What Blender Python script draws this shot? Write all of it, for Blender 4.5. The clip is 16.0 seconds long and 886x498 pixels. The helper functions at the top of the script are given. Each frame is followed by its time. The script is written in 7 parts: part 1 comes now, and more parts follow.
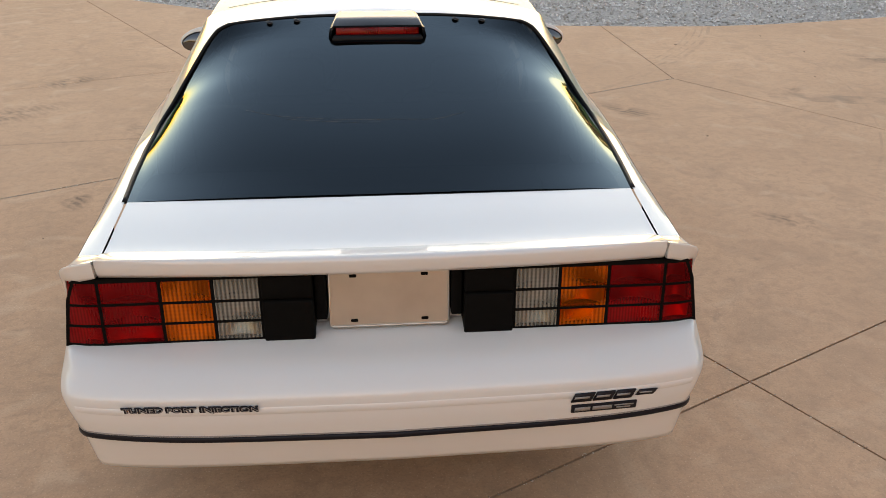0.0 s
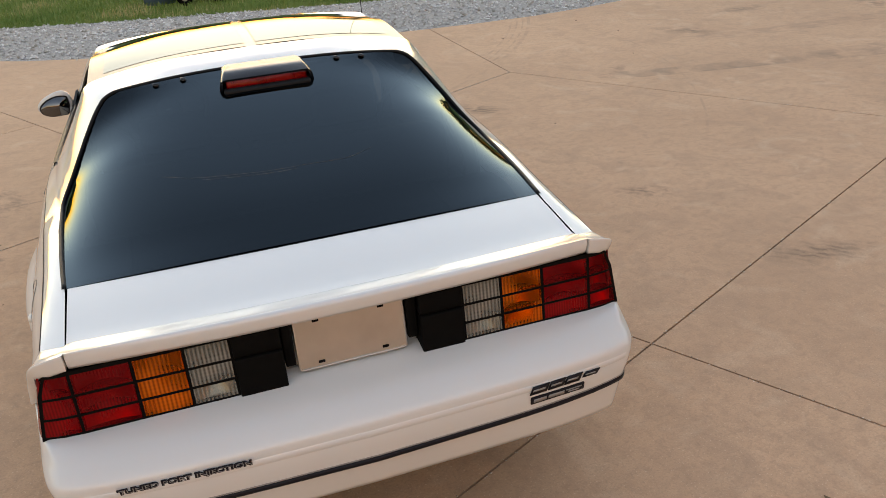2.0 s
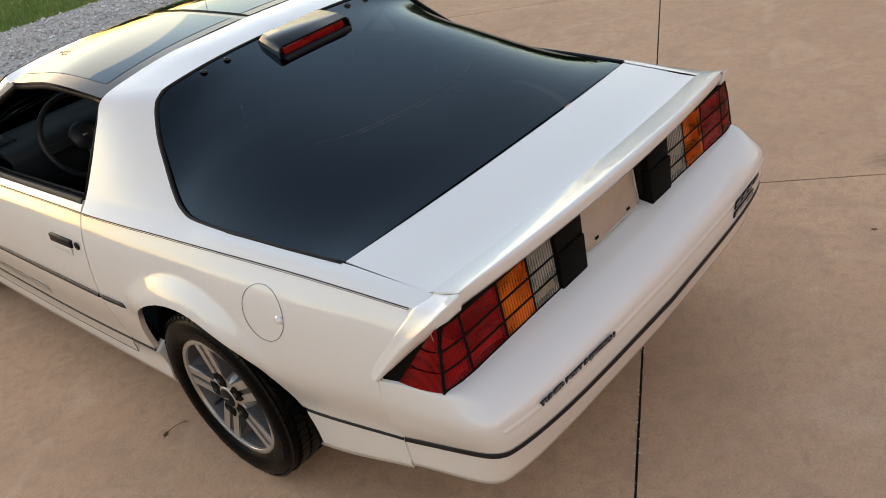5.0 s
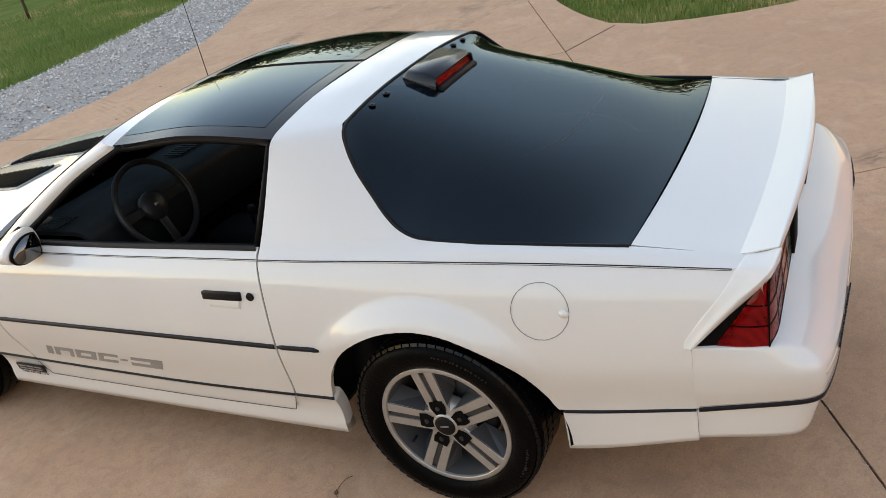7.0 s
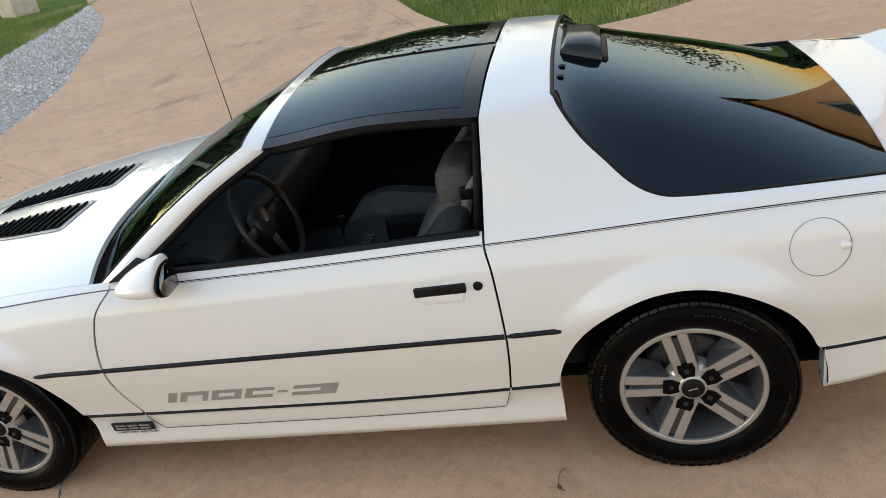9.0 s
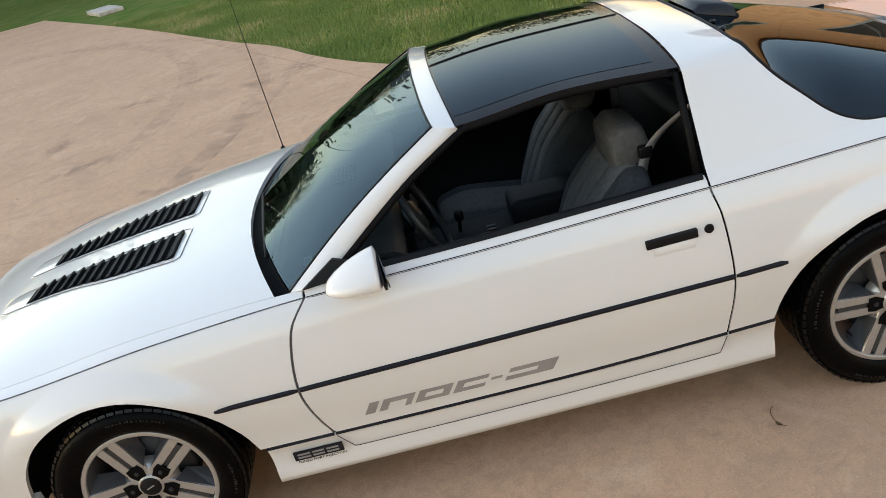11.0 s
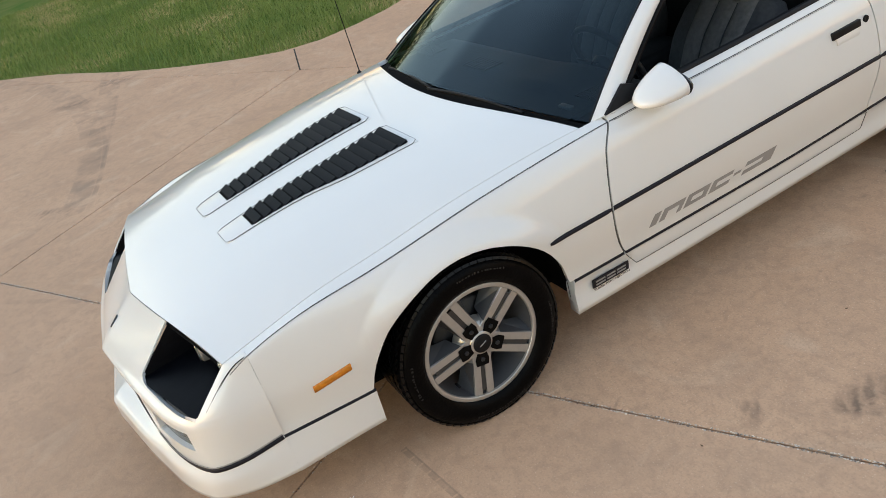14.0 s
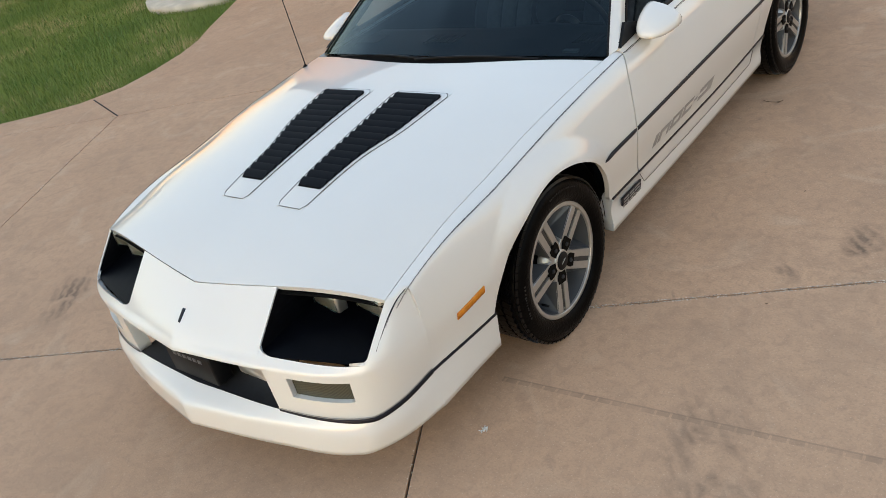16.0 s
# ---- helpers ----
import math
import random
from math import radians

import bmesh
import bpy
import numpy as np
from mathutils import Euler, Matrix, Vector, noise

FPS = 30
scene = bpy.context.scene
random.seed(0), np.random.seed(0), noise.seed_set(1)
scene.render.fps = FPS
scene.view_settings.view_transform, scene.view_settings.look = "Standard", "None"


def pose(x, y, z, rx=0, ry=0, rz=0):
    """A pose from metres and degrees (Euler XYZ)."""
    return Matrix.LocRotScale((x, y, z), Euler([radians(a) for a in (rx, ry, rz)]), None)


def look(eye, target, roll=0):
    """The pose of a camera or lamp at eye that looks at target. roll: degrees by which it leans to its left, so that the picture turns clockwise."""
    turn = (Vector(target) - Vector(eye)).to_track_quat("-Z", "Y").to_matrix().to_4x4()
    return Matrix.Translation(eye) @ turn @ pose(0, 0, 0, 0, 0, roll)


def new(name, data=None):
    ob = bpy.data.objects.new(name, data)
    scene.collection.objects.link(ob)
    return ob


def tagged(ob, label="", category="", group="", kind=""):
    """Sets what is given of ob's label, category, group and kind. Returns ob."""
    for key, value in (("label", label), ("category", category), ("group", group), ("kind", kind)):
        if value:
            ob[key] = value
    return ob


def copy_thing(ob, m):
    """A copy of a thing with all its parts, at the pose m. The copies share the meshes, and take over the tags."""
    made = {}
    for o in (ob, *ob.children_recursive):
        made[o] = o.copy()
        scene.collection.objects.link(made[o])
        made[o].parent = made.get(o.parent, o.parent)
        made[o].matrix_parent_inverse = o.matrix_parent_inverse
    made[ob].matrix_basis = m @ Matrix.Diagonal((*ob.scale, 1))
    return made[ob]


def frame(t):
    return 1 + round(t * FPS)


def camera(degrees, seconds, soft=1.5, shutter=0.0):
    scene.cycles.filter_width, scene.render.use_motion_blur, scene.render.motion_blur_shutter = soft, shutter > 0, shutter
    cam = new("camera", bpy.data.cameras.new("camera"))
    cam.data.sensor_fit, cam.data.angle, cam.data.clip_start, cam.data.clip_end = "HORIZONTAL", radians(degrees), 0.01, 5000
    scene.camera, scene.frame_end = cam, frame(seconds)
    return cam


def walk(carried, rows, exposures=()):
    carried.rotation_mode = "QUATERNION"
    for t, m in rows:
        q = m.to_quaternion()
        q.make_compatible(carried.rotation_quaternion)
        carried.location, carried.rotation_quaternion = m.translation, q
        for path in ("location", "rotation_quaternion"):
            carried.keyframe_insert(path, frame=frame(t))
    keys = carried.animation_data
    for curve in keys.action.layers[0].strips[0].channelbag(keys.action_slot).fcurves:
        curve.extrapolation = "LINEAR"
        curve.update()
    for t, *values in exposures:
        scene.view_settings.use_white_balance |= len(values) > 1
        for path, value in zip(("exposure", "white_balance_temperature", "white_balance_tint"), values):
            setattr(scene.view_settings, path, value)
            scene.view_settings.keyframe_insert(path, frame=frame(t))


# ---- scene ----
cam = camera(56.5, 16.0, soft=0.5)
PATH = [
    (0, (-0.024, -2.77, 1.77), (0.133, -0.972, 0.908), 0.2),
    (0.5, (-0.045, -2.772, 1.796), (0.176, -0.975, 0.945), -0.5),
    (1, (-0.045, -2.777, 1.853), (0.254, -0.988, 1.011), -1.6),
    (1.5, (-0.092, -2.796, 1.913), (0.315, -1.031, 1.065), -3.0),
    (2, (-0.294, -2.851, 1.921), (0.223, -1.127, 1.049), -4.6),
    (2.5, (-0.476, -2.824, 1.918), (0.157, -1.153, 1.019), -6.0),
    (3, (-0.659, -2.714, 1.949), (0.109, -1.119, 1.02), -7.2),
    (3.2, (-0.756, -2.665, 1.952), (0.066, -1.103, 1.011), -8.1),
    (5.3, (-1.954, -1.995, 1.972), (-0.717, -0.803, 0.949), -12.2),
    (5.5, (-2.054, -1.904, 1.989), (-0.78, -0.753, 0.964), -12.0),
    (6, (-2.252, -1.651, 1.986), (-0.887, -0.572, 0.999), -12.2),
    (6.5, (-2.485, -1.397, 1.977), (-1.02, -0.409, 1.04), -11.9),
    (7, (-2.654, -1.146, 1.987), (-1.103, -0.253, 1.094), -11.8),
    (7.5, (-2.747, -0.86, 1.978), (-1.123, -0.07, 1.118), -11.4),
    (8, (-2.872, -0.542, 1.984), (-1.203, 0.133, 1.114), -11.4),
    (8.5, (-2.994, -0.194, 1.998), (-1.29, 0.365, 1.112), -11.8),
    (9, (-3.03, 0.14, 1.996), (-1.296, 0.587, 1.105), -12.3),
    (9.2, (-3.054, 0.234, 1.974), (-1.308, 0.653, 1.093), -12.7),
    (11.3, (-3.142, 1.624, 1.99), (-1.344, 1.56, 1.116), -14.7),
    (11.5, (-3.119, 1.79, 1.998), (-1.33, 1.661, 1.112), -14.8),
    (12, (-3.091, 2.076, 1.98), (-1.315, 1.842, 1.09), -15.3),
    (12.5, (-3.116, 2.421, 1.981), (-1.361, 2.093, 1.079), -15.9),
    (13, (-3.078, 2.75, 1.984), (-1.351, 2.32, 1.07), -16.3),
    (13.5, (-3.037, 3.121, 1.979), (-1.354, 2.573, 1.047), -16.5),
    (14, (-3.025, 3.473, 1.999), (-1.402, 2.815, 1.034), -16.8),
    (14.5, (-2.944, 3.748, 1.995), (-1.394, 2.966, 1.0), -16.8),
    (15, (-2.815, 4.066, 1.999), (-1.367, 3.137, 0.979), -16.4),
    (15.5, (-2.665, 4.397, 2.003), (-1.32, 3.324, 0.983), -16.0),
    (16, (-2.429, 4.699, 2.006), (-1.201, 3.477, 1.006), -15.6),
]
walk(cam, [(t, look(eye, target, roll)) for t, eye, target, roll in PATH], exposures=((0.0, 5.04, 7050, 8), (3.2, 4.97, 7000, 8), (5.5, 5.02, 6750, 8), (9.0, 5.27, 6400, 5), (13.0, 5.24, 6350, 4), (16.0, 5.02, 6280, 3)))

# ---- light ----
SUN_YAW, SUN_EL = radians(3), radians(-1.2)
world = bpy.data.worlds.new("evening_sky")
scene.world = world
world.use_nodes = True
wn, wl = world.node_tree.nodes, world.node_tree.links
sky = wn.new("ShaderNodeTexSky")
sky.sky_type, sky.sun_disc = "NISHITA", False
sky.sun_elevation, sky.sun_rotation = SUN_EL, SUN_YAW
sky.air_density, sky.dust_density, sky.ozone_density = 1.1, 0.6, 1.1
wn["Background"].inputs["Strength"].default_value = 0.15
wl.new(sky.outputs["Color"], wn["Background"].inputs["Color"])
sun = new("sun", bpy.data.lights.new("sun", "SUN"))
sun.data.energy, sun.data.angle, sun.data.color = 0.05, radians(60), (1.0, 0.64, 0.30)
SUN_DIR = Vector((math.sin(SUN_YAW) * math.cos(SUN_EL), math.cos(SUN_YAW) * math.cos(SUN_EL), math.sin(SUN_EL)))
sun.matrix_world = look((0, 0, 8), Vector((0, 0, 8)) - SUN_DIR)


# ---- materials ----
def material(name, color, rough=0.5, metal=0.0, coat=0.0, vary=0.0, scale=6.0, bump=0.0, bump_scale=60.0, color2=None, spec=0.5):
    m = bpy.data.materials.new(name)
    m.use_nodes = True
    n, l = m.node_tree.nodes, m.node_tree.links
    b = n["Principled BSDF"]
    b.inputs["Base Color"].default_value = (*color, 1)
    b.inputs["Roughness"].default_value = rough
    b.inputs["Metallic"].default_value = metal
    b.inputs["Coat Weight"].default_value = coat
    b.inputs["Coat Roughness"].default_value = 0.03
    b.inputs["Specular IOR Level"].default_value = spec
    tc = n.new("ShaderNodeTexCoord")
    if vary or color2:
        t = n.new("ShaderNodeTexNoise")
        t.inputs["Scale"].default_value, t.inputs["Detail"].default_value = scale, 6
        l.new(tc.outputs["Object"], t.inputs["Vector"])
        mix = n.new("ShaderNodeMixRGB")
        dark = color2 or tuple(c * (1 - vary) for c in color)
        mix.inputs[1].default_value, mix.inputs[2].default_value = (*color, 1), (*dark, 1)
        ramp = n.new("ShaderNodeMapRange")
        ramp.inputs["From Min"].default_value, ramp.inputs["From Max"].default_value = 0.35, 0.68
        l.new(t.outputs["Fac"], ramp.inputs["Value"])
        l.new(ramp.outputs["Result"], mix.inputs[0])
        l.new(mix.outputs[0], b.inputs["Base Color"])
    if bump:
        t2 = n.new("ShaderNodeTexNoise")
        t2.inputs["Scale"].default_value, t2.inputs["Detail"].default_value = bump_scale, 4
        l.new(tc.outputs["Object"], t2.inputs["Vector"])
        bp = n.new("ShaderNodeBump")
        bp.inputs["Strength"].default_value, bp.inputs["Distance"].default_value = bump, 0.01
        l.new(t2.outputs["Fac"], bp.inputs["Height"])
        l.new(bp.outputs["Normal"], b.inputs["Normal"])
    return m


def glass(name, tint, ior=1.5, gloss=1.0, tone=(0.84, 0.95, 0.98)):
    m = bpy.data.materials.new(name)
    m.use_nodes = True
    n, l = m.node_tree.nodes, m.node_tree.links
    out = n["Material Output"]
    n.remove(n["Principled BSDF"])
    tr, gl, mx, fr = n.new("ShaderNodeBsdfTransparent"), n.new("ShaderNodeBsdfGlossy"), n.new("ShaderNodeMixShader"), n.new("ShaderNodeFresnel")
    tr.inputs["Color"].default_value = (*tint, 1)
    gl.inputs["Color"].default_value = (*[c * gloss for c in tone], 1)
    gl.inputs["Roughness"].default_value = 0.01
    fr.inputs["IOR"].default_value = ior
    l.new(fr.outputs[0], mx.inputs[0])
    l.new(tr.outputs[0], mx.inputs[1])
    l.new(gl.outputs[0], mx.inputs[2])
    l.new(mx.outputs[0], out.inputs["Surface"])
    return m


PAINT = material("white_paint", (0.715, 0.708, 0.688), 0.30, coat=1.0, vary=0.02, scale=3)
BLACK = material("black_trim", (0.006, 0.006, 0.007), 0.5, vary=0.3, scale=30, spec=0.2)
GLOSSBLACK = material("gloss_black", (0.008, 0.009, 0.012), 0.22, coat=0.15, spec=0.3)
SEALRUB = material("seal_rubber", (0.0035, 0.0035, 0.004), 0.55, vary=0.3, scale=30, spec=0.12)
DARK = material("under_black", (0.004, 0.004, 0.004), 0.9, spec=0.1)
RUBBER = material("tyre_rubber", (0.0024, 0.0024, 0.0026), 0.30, vary=0.4, scale=25, bump=0.22, bump_scale=90, spec=0.055)
GROOVE = material("dark_grey_groove", (0.035, 0.034, 0.033), 0.5, vary=0.2, scale=40)
MARKS = material("sidewall_letter_mark", (0.016, 0.015, 0.014), 0.5, vary=0.5, scale=120)
TREAD = material("tread_rubber", (0.0030, 0.0030, 0.0032), 0.28, vary=0.4, scale=25, spec=0.22)
ALLOY = material("machined_alloy", (0.46, 0.445, 0.42), 0.34, metal=0.65, vary=0.08, scale=40)
RIMGREY = material("painted_grey_alloy", (0.092, 0.093, 0.098), 0.45, metal=0.3, vary=0.1, scale=20)
ROOFEDGE = material("roof_glass_border", (0.006, 0.007, 0.010), 0.16, spec=0.22)
CHARCOAL = material("charcoal_plastic", (0.014, 0.015, 0.018), 0.5, vary=0.3, scale=40)
STRIPE = material("charcoal_stripe", (0.007, 0.007, 0.012), 0.45, spec=0.25)
LOUVRE = material("louvre_plastic", (0.003, 0.0045, 0.0075), 0.5, vary=0.2, scale=30, spec=0.10)
SEAM = material("panel_gap_grey", (0.09, 0.088, 0.085), 0.6)
DECAL = material("grey_decal", (0.30, 0.29, 0.28), 0.4, vary=0.15, scale=15)
SILVER = material("brushed_aluminium", (0.62, 0.60, 0.56), 0.36, metal=1.0, vary=0.12, scale=9, bump=0.04, bump_scale=20)
CLOTH = material("grey_cloth", (0.130, 0.124, 0.120), 0.95, vary=0.25, scale=50, bump=0.3, bump_scale=300)
CLOTH_DARK = material("dark_cloth", (0.05, 0.052, 0.056), 0.95, vary=0.25, scale=50, bump=0.3, bump_scale=300)
BELT = material("grey_belt", (0.22, 0.21, 0.20), 0.8)
INNER = material("interior_black", (0.008, 0.0085, 0.010), 0.65, vary=0.3, scale=25, spec=0.25)
DASH = material("dash_vinyl", (0.022, 0.025, 0.027), 0.6, vary=0.25, scale=25, spec=0.3)
WHEELSKIN = material("steering_vinyl", (0.020, 0.021, 0.022), 0.42, vary=0.2, scale=30, spec=0.4)
TINT = glass("tinted_glass", (0.03, 0.04, 0.046), 1.5, 0.97, (0.71, 0.88, 1.0))
ROOFGLASS = glass("roof_glass", (0.03, 0.035, 0.04), 1.5, 0.80, (0.76, 0.89, 1.0))
SCREEN = glass("windscreen_glass", (0.25, 0.34, 0.37), 1.5, 1.0, (0.70, 0.90, 1.0))
SHADE = glass("shade_band_glass", (0.30, 0.34, 0.62), 1.1)
LAMPGLASS = glass("lamp_glass", (0.8, 0.82, 0.8), 1.5)


def see_through(m, tint, amount):
    """Lets part of the light through a coloured lens to the reflector behind it."""
    n, l = m.node_tree.nodes, m.node_tree.links
    tr, mx = n.new("ShaderNodeBsdfTransparent"), n.new("ShaderNodeMixShader")
    tr.inputs["Color"].default_value = (*tint, 1)
    # noise in the see-through share stands in for bright spots of light
    tc, no, rg = n.new("ShaderNodeTexCoord"), n.new("ShaderNodeTexNoise"), n.new("ShaderNodeMapRange")
    no.inputs["Scale"].default_value, no.inputs["Detail"].default_value = 9.0, 1.0
    rg.inputs["From Min"].default_value, rg.inputs["From Max"].default_value = 0.36, 0.66
    rg.inputs["To Min"].default_value, rg.inputs["To Max"].default_value = amount * 0.55, amount * 1.7
    l.new(tc.outputs["Object"], no.inputs["Vector"])
    l.new(no.outputs["Fac"], rg.inputs["Value"])
    l.new(rg.outputs["Result"], mx.inputs[0])
    l.new(n["Principled BSDF"].outputs[0], mx.inputs[1])
    l.new(tr.outputs[0], mx.inputs[2])
    l.new(mx.outputs[0], n["Material Output"].inputs["Surface"])
    return m


def lens_material(name, color, scale=220.0, low=0.6):
    m = material(name, color, 0.12, spec=0.3)
    n, l = m.node_tree.nodes, m.node_tree.links
    tc, w1, w2, ad, bp = n.new("ShaderNodeTexCoord"), n.new("ShaderNodeTexWave"), n.new("ShaderNodeTexWave"), n.new("ShaderNodeMath"), n.new("ShaderNodeBump")
    w1.bands_direction, w2.bands_direction = "X", "Z"
    w1.inputs["Scale"].default_value = w2.inputs["Scale"].default_value = scale / 3
    for w in (w1, w2):
        l.new(tc.outputs["Object"], w.inputs["Vector"])
    ad.operation, ad.inputs[1].default_value = "MULTIPLY_ADD", 0.12
    l.new(w2.outputs["Fac"], ad.inputs[0])
    l.new(w1.outputs["Fac"], ad.inputs[2])
    bp.inputs["Strength"].default_value, bp.inputs["Distance"].default_value = 0.15, 0.001
    l.new(ad.outputs[0], bp.inputs["Height"])
    b = n["Principled BSDF"]
    l.new(bp.outputs["Normal"], b.inputs["Normal"])
    # the base colour runs from dark to bright across the ribs
    mx = n.new("ShaderNodeMixRGB")
    mx.inputs[1].default_value, mx.inputs[2].default_value = (*[c * low for c in color], 1), (*[min(1, c * (1.8 - low)) for c in color], 1)
    hf = n.new("ShaderNodeMath")
    hf.operation = "MULTIPLY"
    hf.inputs[1].default_value = 0.89
    l.new(ad.outputs[0], hf.inputs[0])
    l.new(hf.outputs[0], mx.inputs[0])
    l.new(mx.outputs[0], b.inputs["Base Color"])
    return m


RED = see_through(lens_material("red_lens", (0.23, 0.0008, 0.0030), 120, 0.70), (0.85, 0.004, 0.008), 0.40)
AMBER = material("amber_plastic", (0.60, 0.21, 0.010), 0.22, vary=0.25, scale=60)
AMBER_LENS = see_through(lens_material("amber_lens", (0.60, 0.125, 0.005), 90, 0.50), (0.95, 0.30, 0.01), 0.48)
REFLECTOR = material("lamp_reflector", (0.62, 0.61, 0.58), 0.30, metal=0.9, vary=0.1, scale=30)
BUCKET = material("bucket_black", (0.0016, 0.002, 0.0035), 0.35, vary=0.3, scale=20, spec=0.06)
CLEAR = see_through(lens_material("clear_lens", (0.24, 0.23, 0.20), 90, 0.40), (0.85, 0.83, 0.76), 0.35)
SMOKE = lens_material("smoked_lens", (0.075, 0.072, 0.05))
MATTBLACK = material("matt_black_plastic", (0.0035, 0.0033, 0.003), 0.7, vary=0.3, scale=40, spec=0.08)
MIRROR = material("mirror_silvering", (0.16, 0.165, 0.17), 0.02, metal=1.0)


# ---- geometry helpers ----
def pchip(k, v):
    """A curve through the values v at the knots k, without overshoot."""
    k, v = np.asarray(k, float), np.asarray(v, float)
    h, d = np.diff(k), np.diff(v) / np.diff(k)
    m = np.zeros(len(k))
    for i in range(1, len(k) - 1):
        if d[i - 1] * d[i] > 0:
            a, b = 2 * h[i] + h[i - 1], h[i] + 2 * h[i - 1]
            m[i] = (a + b) / (a / d[i - 1] + b / d[i])
    m[0], m[-1] = d[0], d[-1]

    def at(x):
        x = min(max(x, k[0]), k[-1])
        i = min(int(np.searchsorted(k, x, "right")) - 1, len(h) - 1)
        s = (x - k[i]) / h[i]
        return float((1 + 2 * s) * (1 - s) ** 2 * v[i] + s * (1 - s) ** 2 * h[i] * m[i] + s * s * (3 - 2 * s) * v[i + 1] + s * s * (s - 1) * h[i] * m[i + 1])
    return at


def curve(points, knots=None):
    """A smooth curve through points, over 0 to 1."""
    p = np.array(points, float)
    if knots is None:
        c = np.r_[0, np.cumsum(np.linalg.norm(np.diff(p, axis=0), axis=1))]
        knots = c / c[-1]
    f = [pchip(knots, p[:, i]) for i in range(3)]
    return lambda t: Vector((f[0](t), f[1](t), f[2](t)))


def steps(a, b, n):
    return [a + (b - a) * i / n for i in range(n + 1)]


def link(name, mesh, mat, parent, label=""):
    if mat is not None and not mesh.materials:
        mesh.materials.append(mat)
    ob = new(name, mesh)
    if parent is not None:
        ob.parent = parent
        ob.matrix_parent_inverse = PARENT_INV.get(parent, Matrix())
    return tagged(ob, label)


PARENT_INV = {}


def part(name, bm, mat, parent, label="", smooth=True):
    mesh = bpy.data.meshes.new(name)
    bm.normal_update()
    bm.to_mesh(mesh)
    bm.free()
    if smooth:
        mesh.polygons.foreach_set("use_smooth", [True] * len(mesh.polygons))
    return link(name, mesh, mat, parent, label)


def sheet(name, rows, mat, parent, label="", th=0.012, flip=False, ref=(0, 1.3, 0.45), side=1):
    """A panel from a grid of points, with a turned-in edge th deep. side -1 mirrors it to the other flank."""
    rows = [[Vector((p[0] * side, p[1], p[2])) for p in r] for r in rows]
    nr, nc = len(rows), len(rows[0])
    verts = [p for r in rows for p in r]
    norm = []
    for i in range(nr):
        for j in range(nc):
            du = rows[min(i + 1, nr - 1)][j] - rows[max(i - 1, 0)][j]
            dv = rows[i][min(j + 1, nc - 1)] - rows[i][max(j - 1, 0)]
            norm.append(du.cross(dv).normalized())
    out = sum((n.dot(p - Vector(ref)) for n, p in zip(norm, verts)))
    turn = (out < 0) != flip
    if turn:
        norm = [-n for n in norm]
    faces = [(i * nc + j, (i + 1) * nc + j, (i + 1) * nc + j + 1, i * nc + j + 1) for i in range(nr - 1) for j in range(nc - 1)]
    rim = [j for j in range(nc)] + [i * nc + nc - 1 for i in range(1, nr)] + [(nr - 1) * nc + j for j in range(nc - 2, -1, -1)] + [i * nc for i in range(nr - 2, 0, -1)]
    nv = len(verts)
    verts += [verts[r] for r in rim] + [verts[r] - norm[r] * th for r in rim]
    m = len(rim)
    for a in range(m):
        b = (a + 1) % m
        faces.append((nv + a, nv + b, nv + m + b, nv + m + a))
    if turn:
        faces = [f[::-1] for f in faces]
    mesh = bpy.data.meshes.new(name)
    mesh.from_pydata(verts, [], faces)
    mesh.polygons.foreach_set("use_smooth", [True] * len(mesh.polygons))
    mesh.validate()
    return link(name, mesh, mat, parent, label)


def box(bm, x0, x1, y0, y1, z0, z1, bevel=0.0, m=None, seg=2):
    b = bmesh.new()
    bmesh.ops.create_cube(b, size=1)
    bmesh.ops.transform(b, matrix=Matrix.LocRotScale(((x0 + x1) / 2, (y0 + y1) / 2, (z0 + z1) / 2), None, (abs(x1 - x0), abs(y1 - y0), abs(z1 - z0))), verts=b.verts)
    if bevel:
        bmesh.ops.bevel(b, geom=b.edges[:], offset=bevel, segments=seg, profile=0.5, affect="EDGES")
    if m is not None:
        bmesh.ops.transform(b, matrix=m, verts=b.verts)
    merge(bm, b)


def merge(bm, b):
    mesh = bpy.data.meshes.new("tmp")
    b.to_mesh(mesh)
    b.free()
    bm.from_mesh(mesh)
    bpy.data.meshes.remove(mesh)


def tube(bm, points, radius, seg=8, closed=False):
    """A round bar along points; radius may be a list."""
    pts = [Vector(p) for p in points]
    n, rings = len(pts), []
    rad = radius if isinstance(radius, (list, tuple)) else [radius] * n
    up = Vector((0, 0, 1))
    for i, p in enumerate(pts):
        a, b = (pts[i - 1] if (i or closed) else p), (pts[(i + 1) % n] if (i < n - 1 or closed) else p)
        t = (b - a).normalized()
        s = t.cross(up if abs(t.dot(up)) < 0.95 else Vector((1, 0, 0))).normalized()
        u = s.cross(t)
        rings.append([bm.verts.new(p + (s * math.cos(q) + u * math.sin(q)) * rad[i]) for q in (2 * math.pi * k / seg for k in range(seg))])
    for i in range(n if closed else n - 1):
        a, b = rings[i], rings[(i + 1) % n]
        for k in range(seg):
            bm.faces.new((a[k], a[(k + 1) % seg], b[(k + 1) % seg], b[k]))
    if not closed:
        bm.faces.new(rings[0][::-1])
        bm.faces.new(rings[-1])


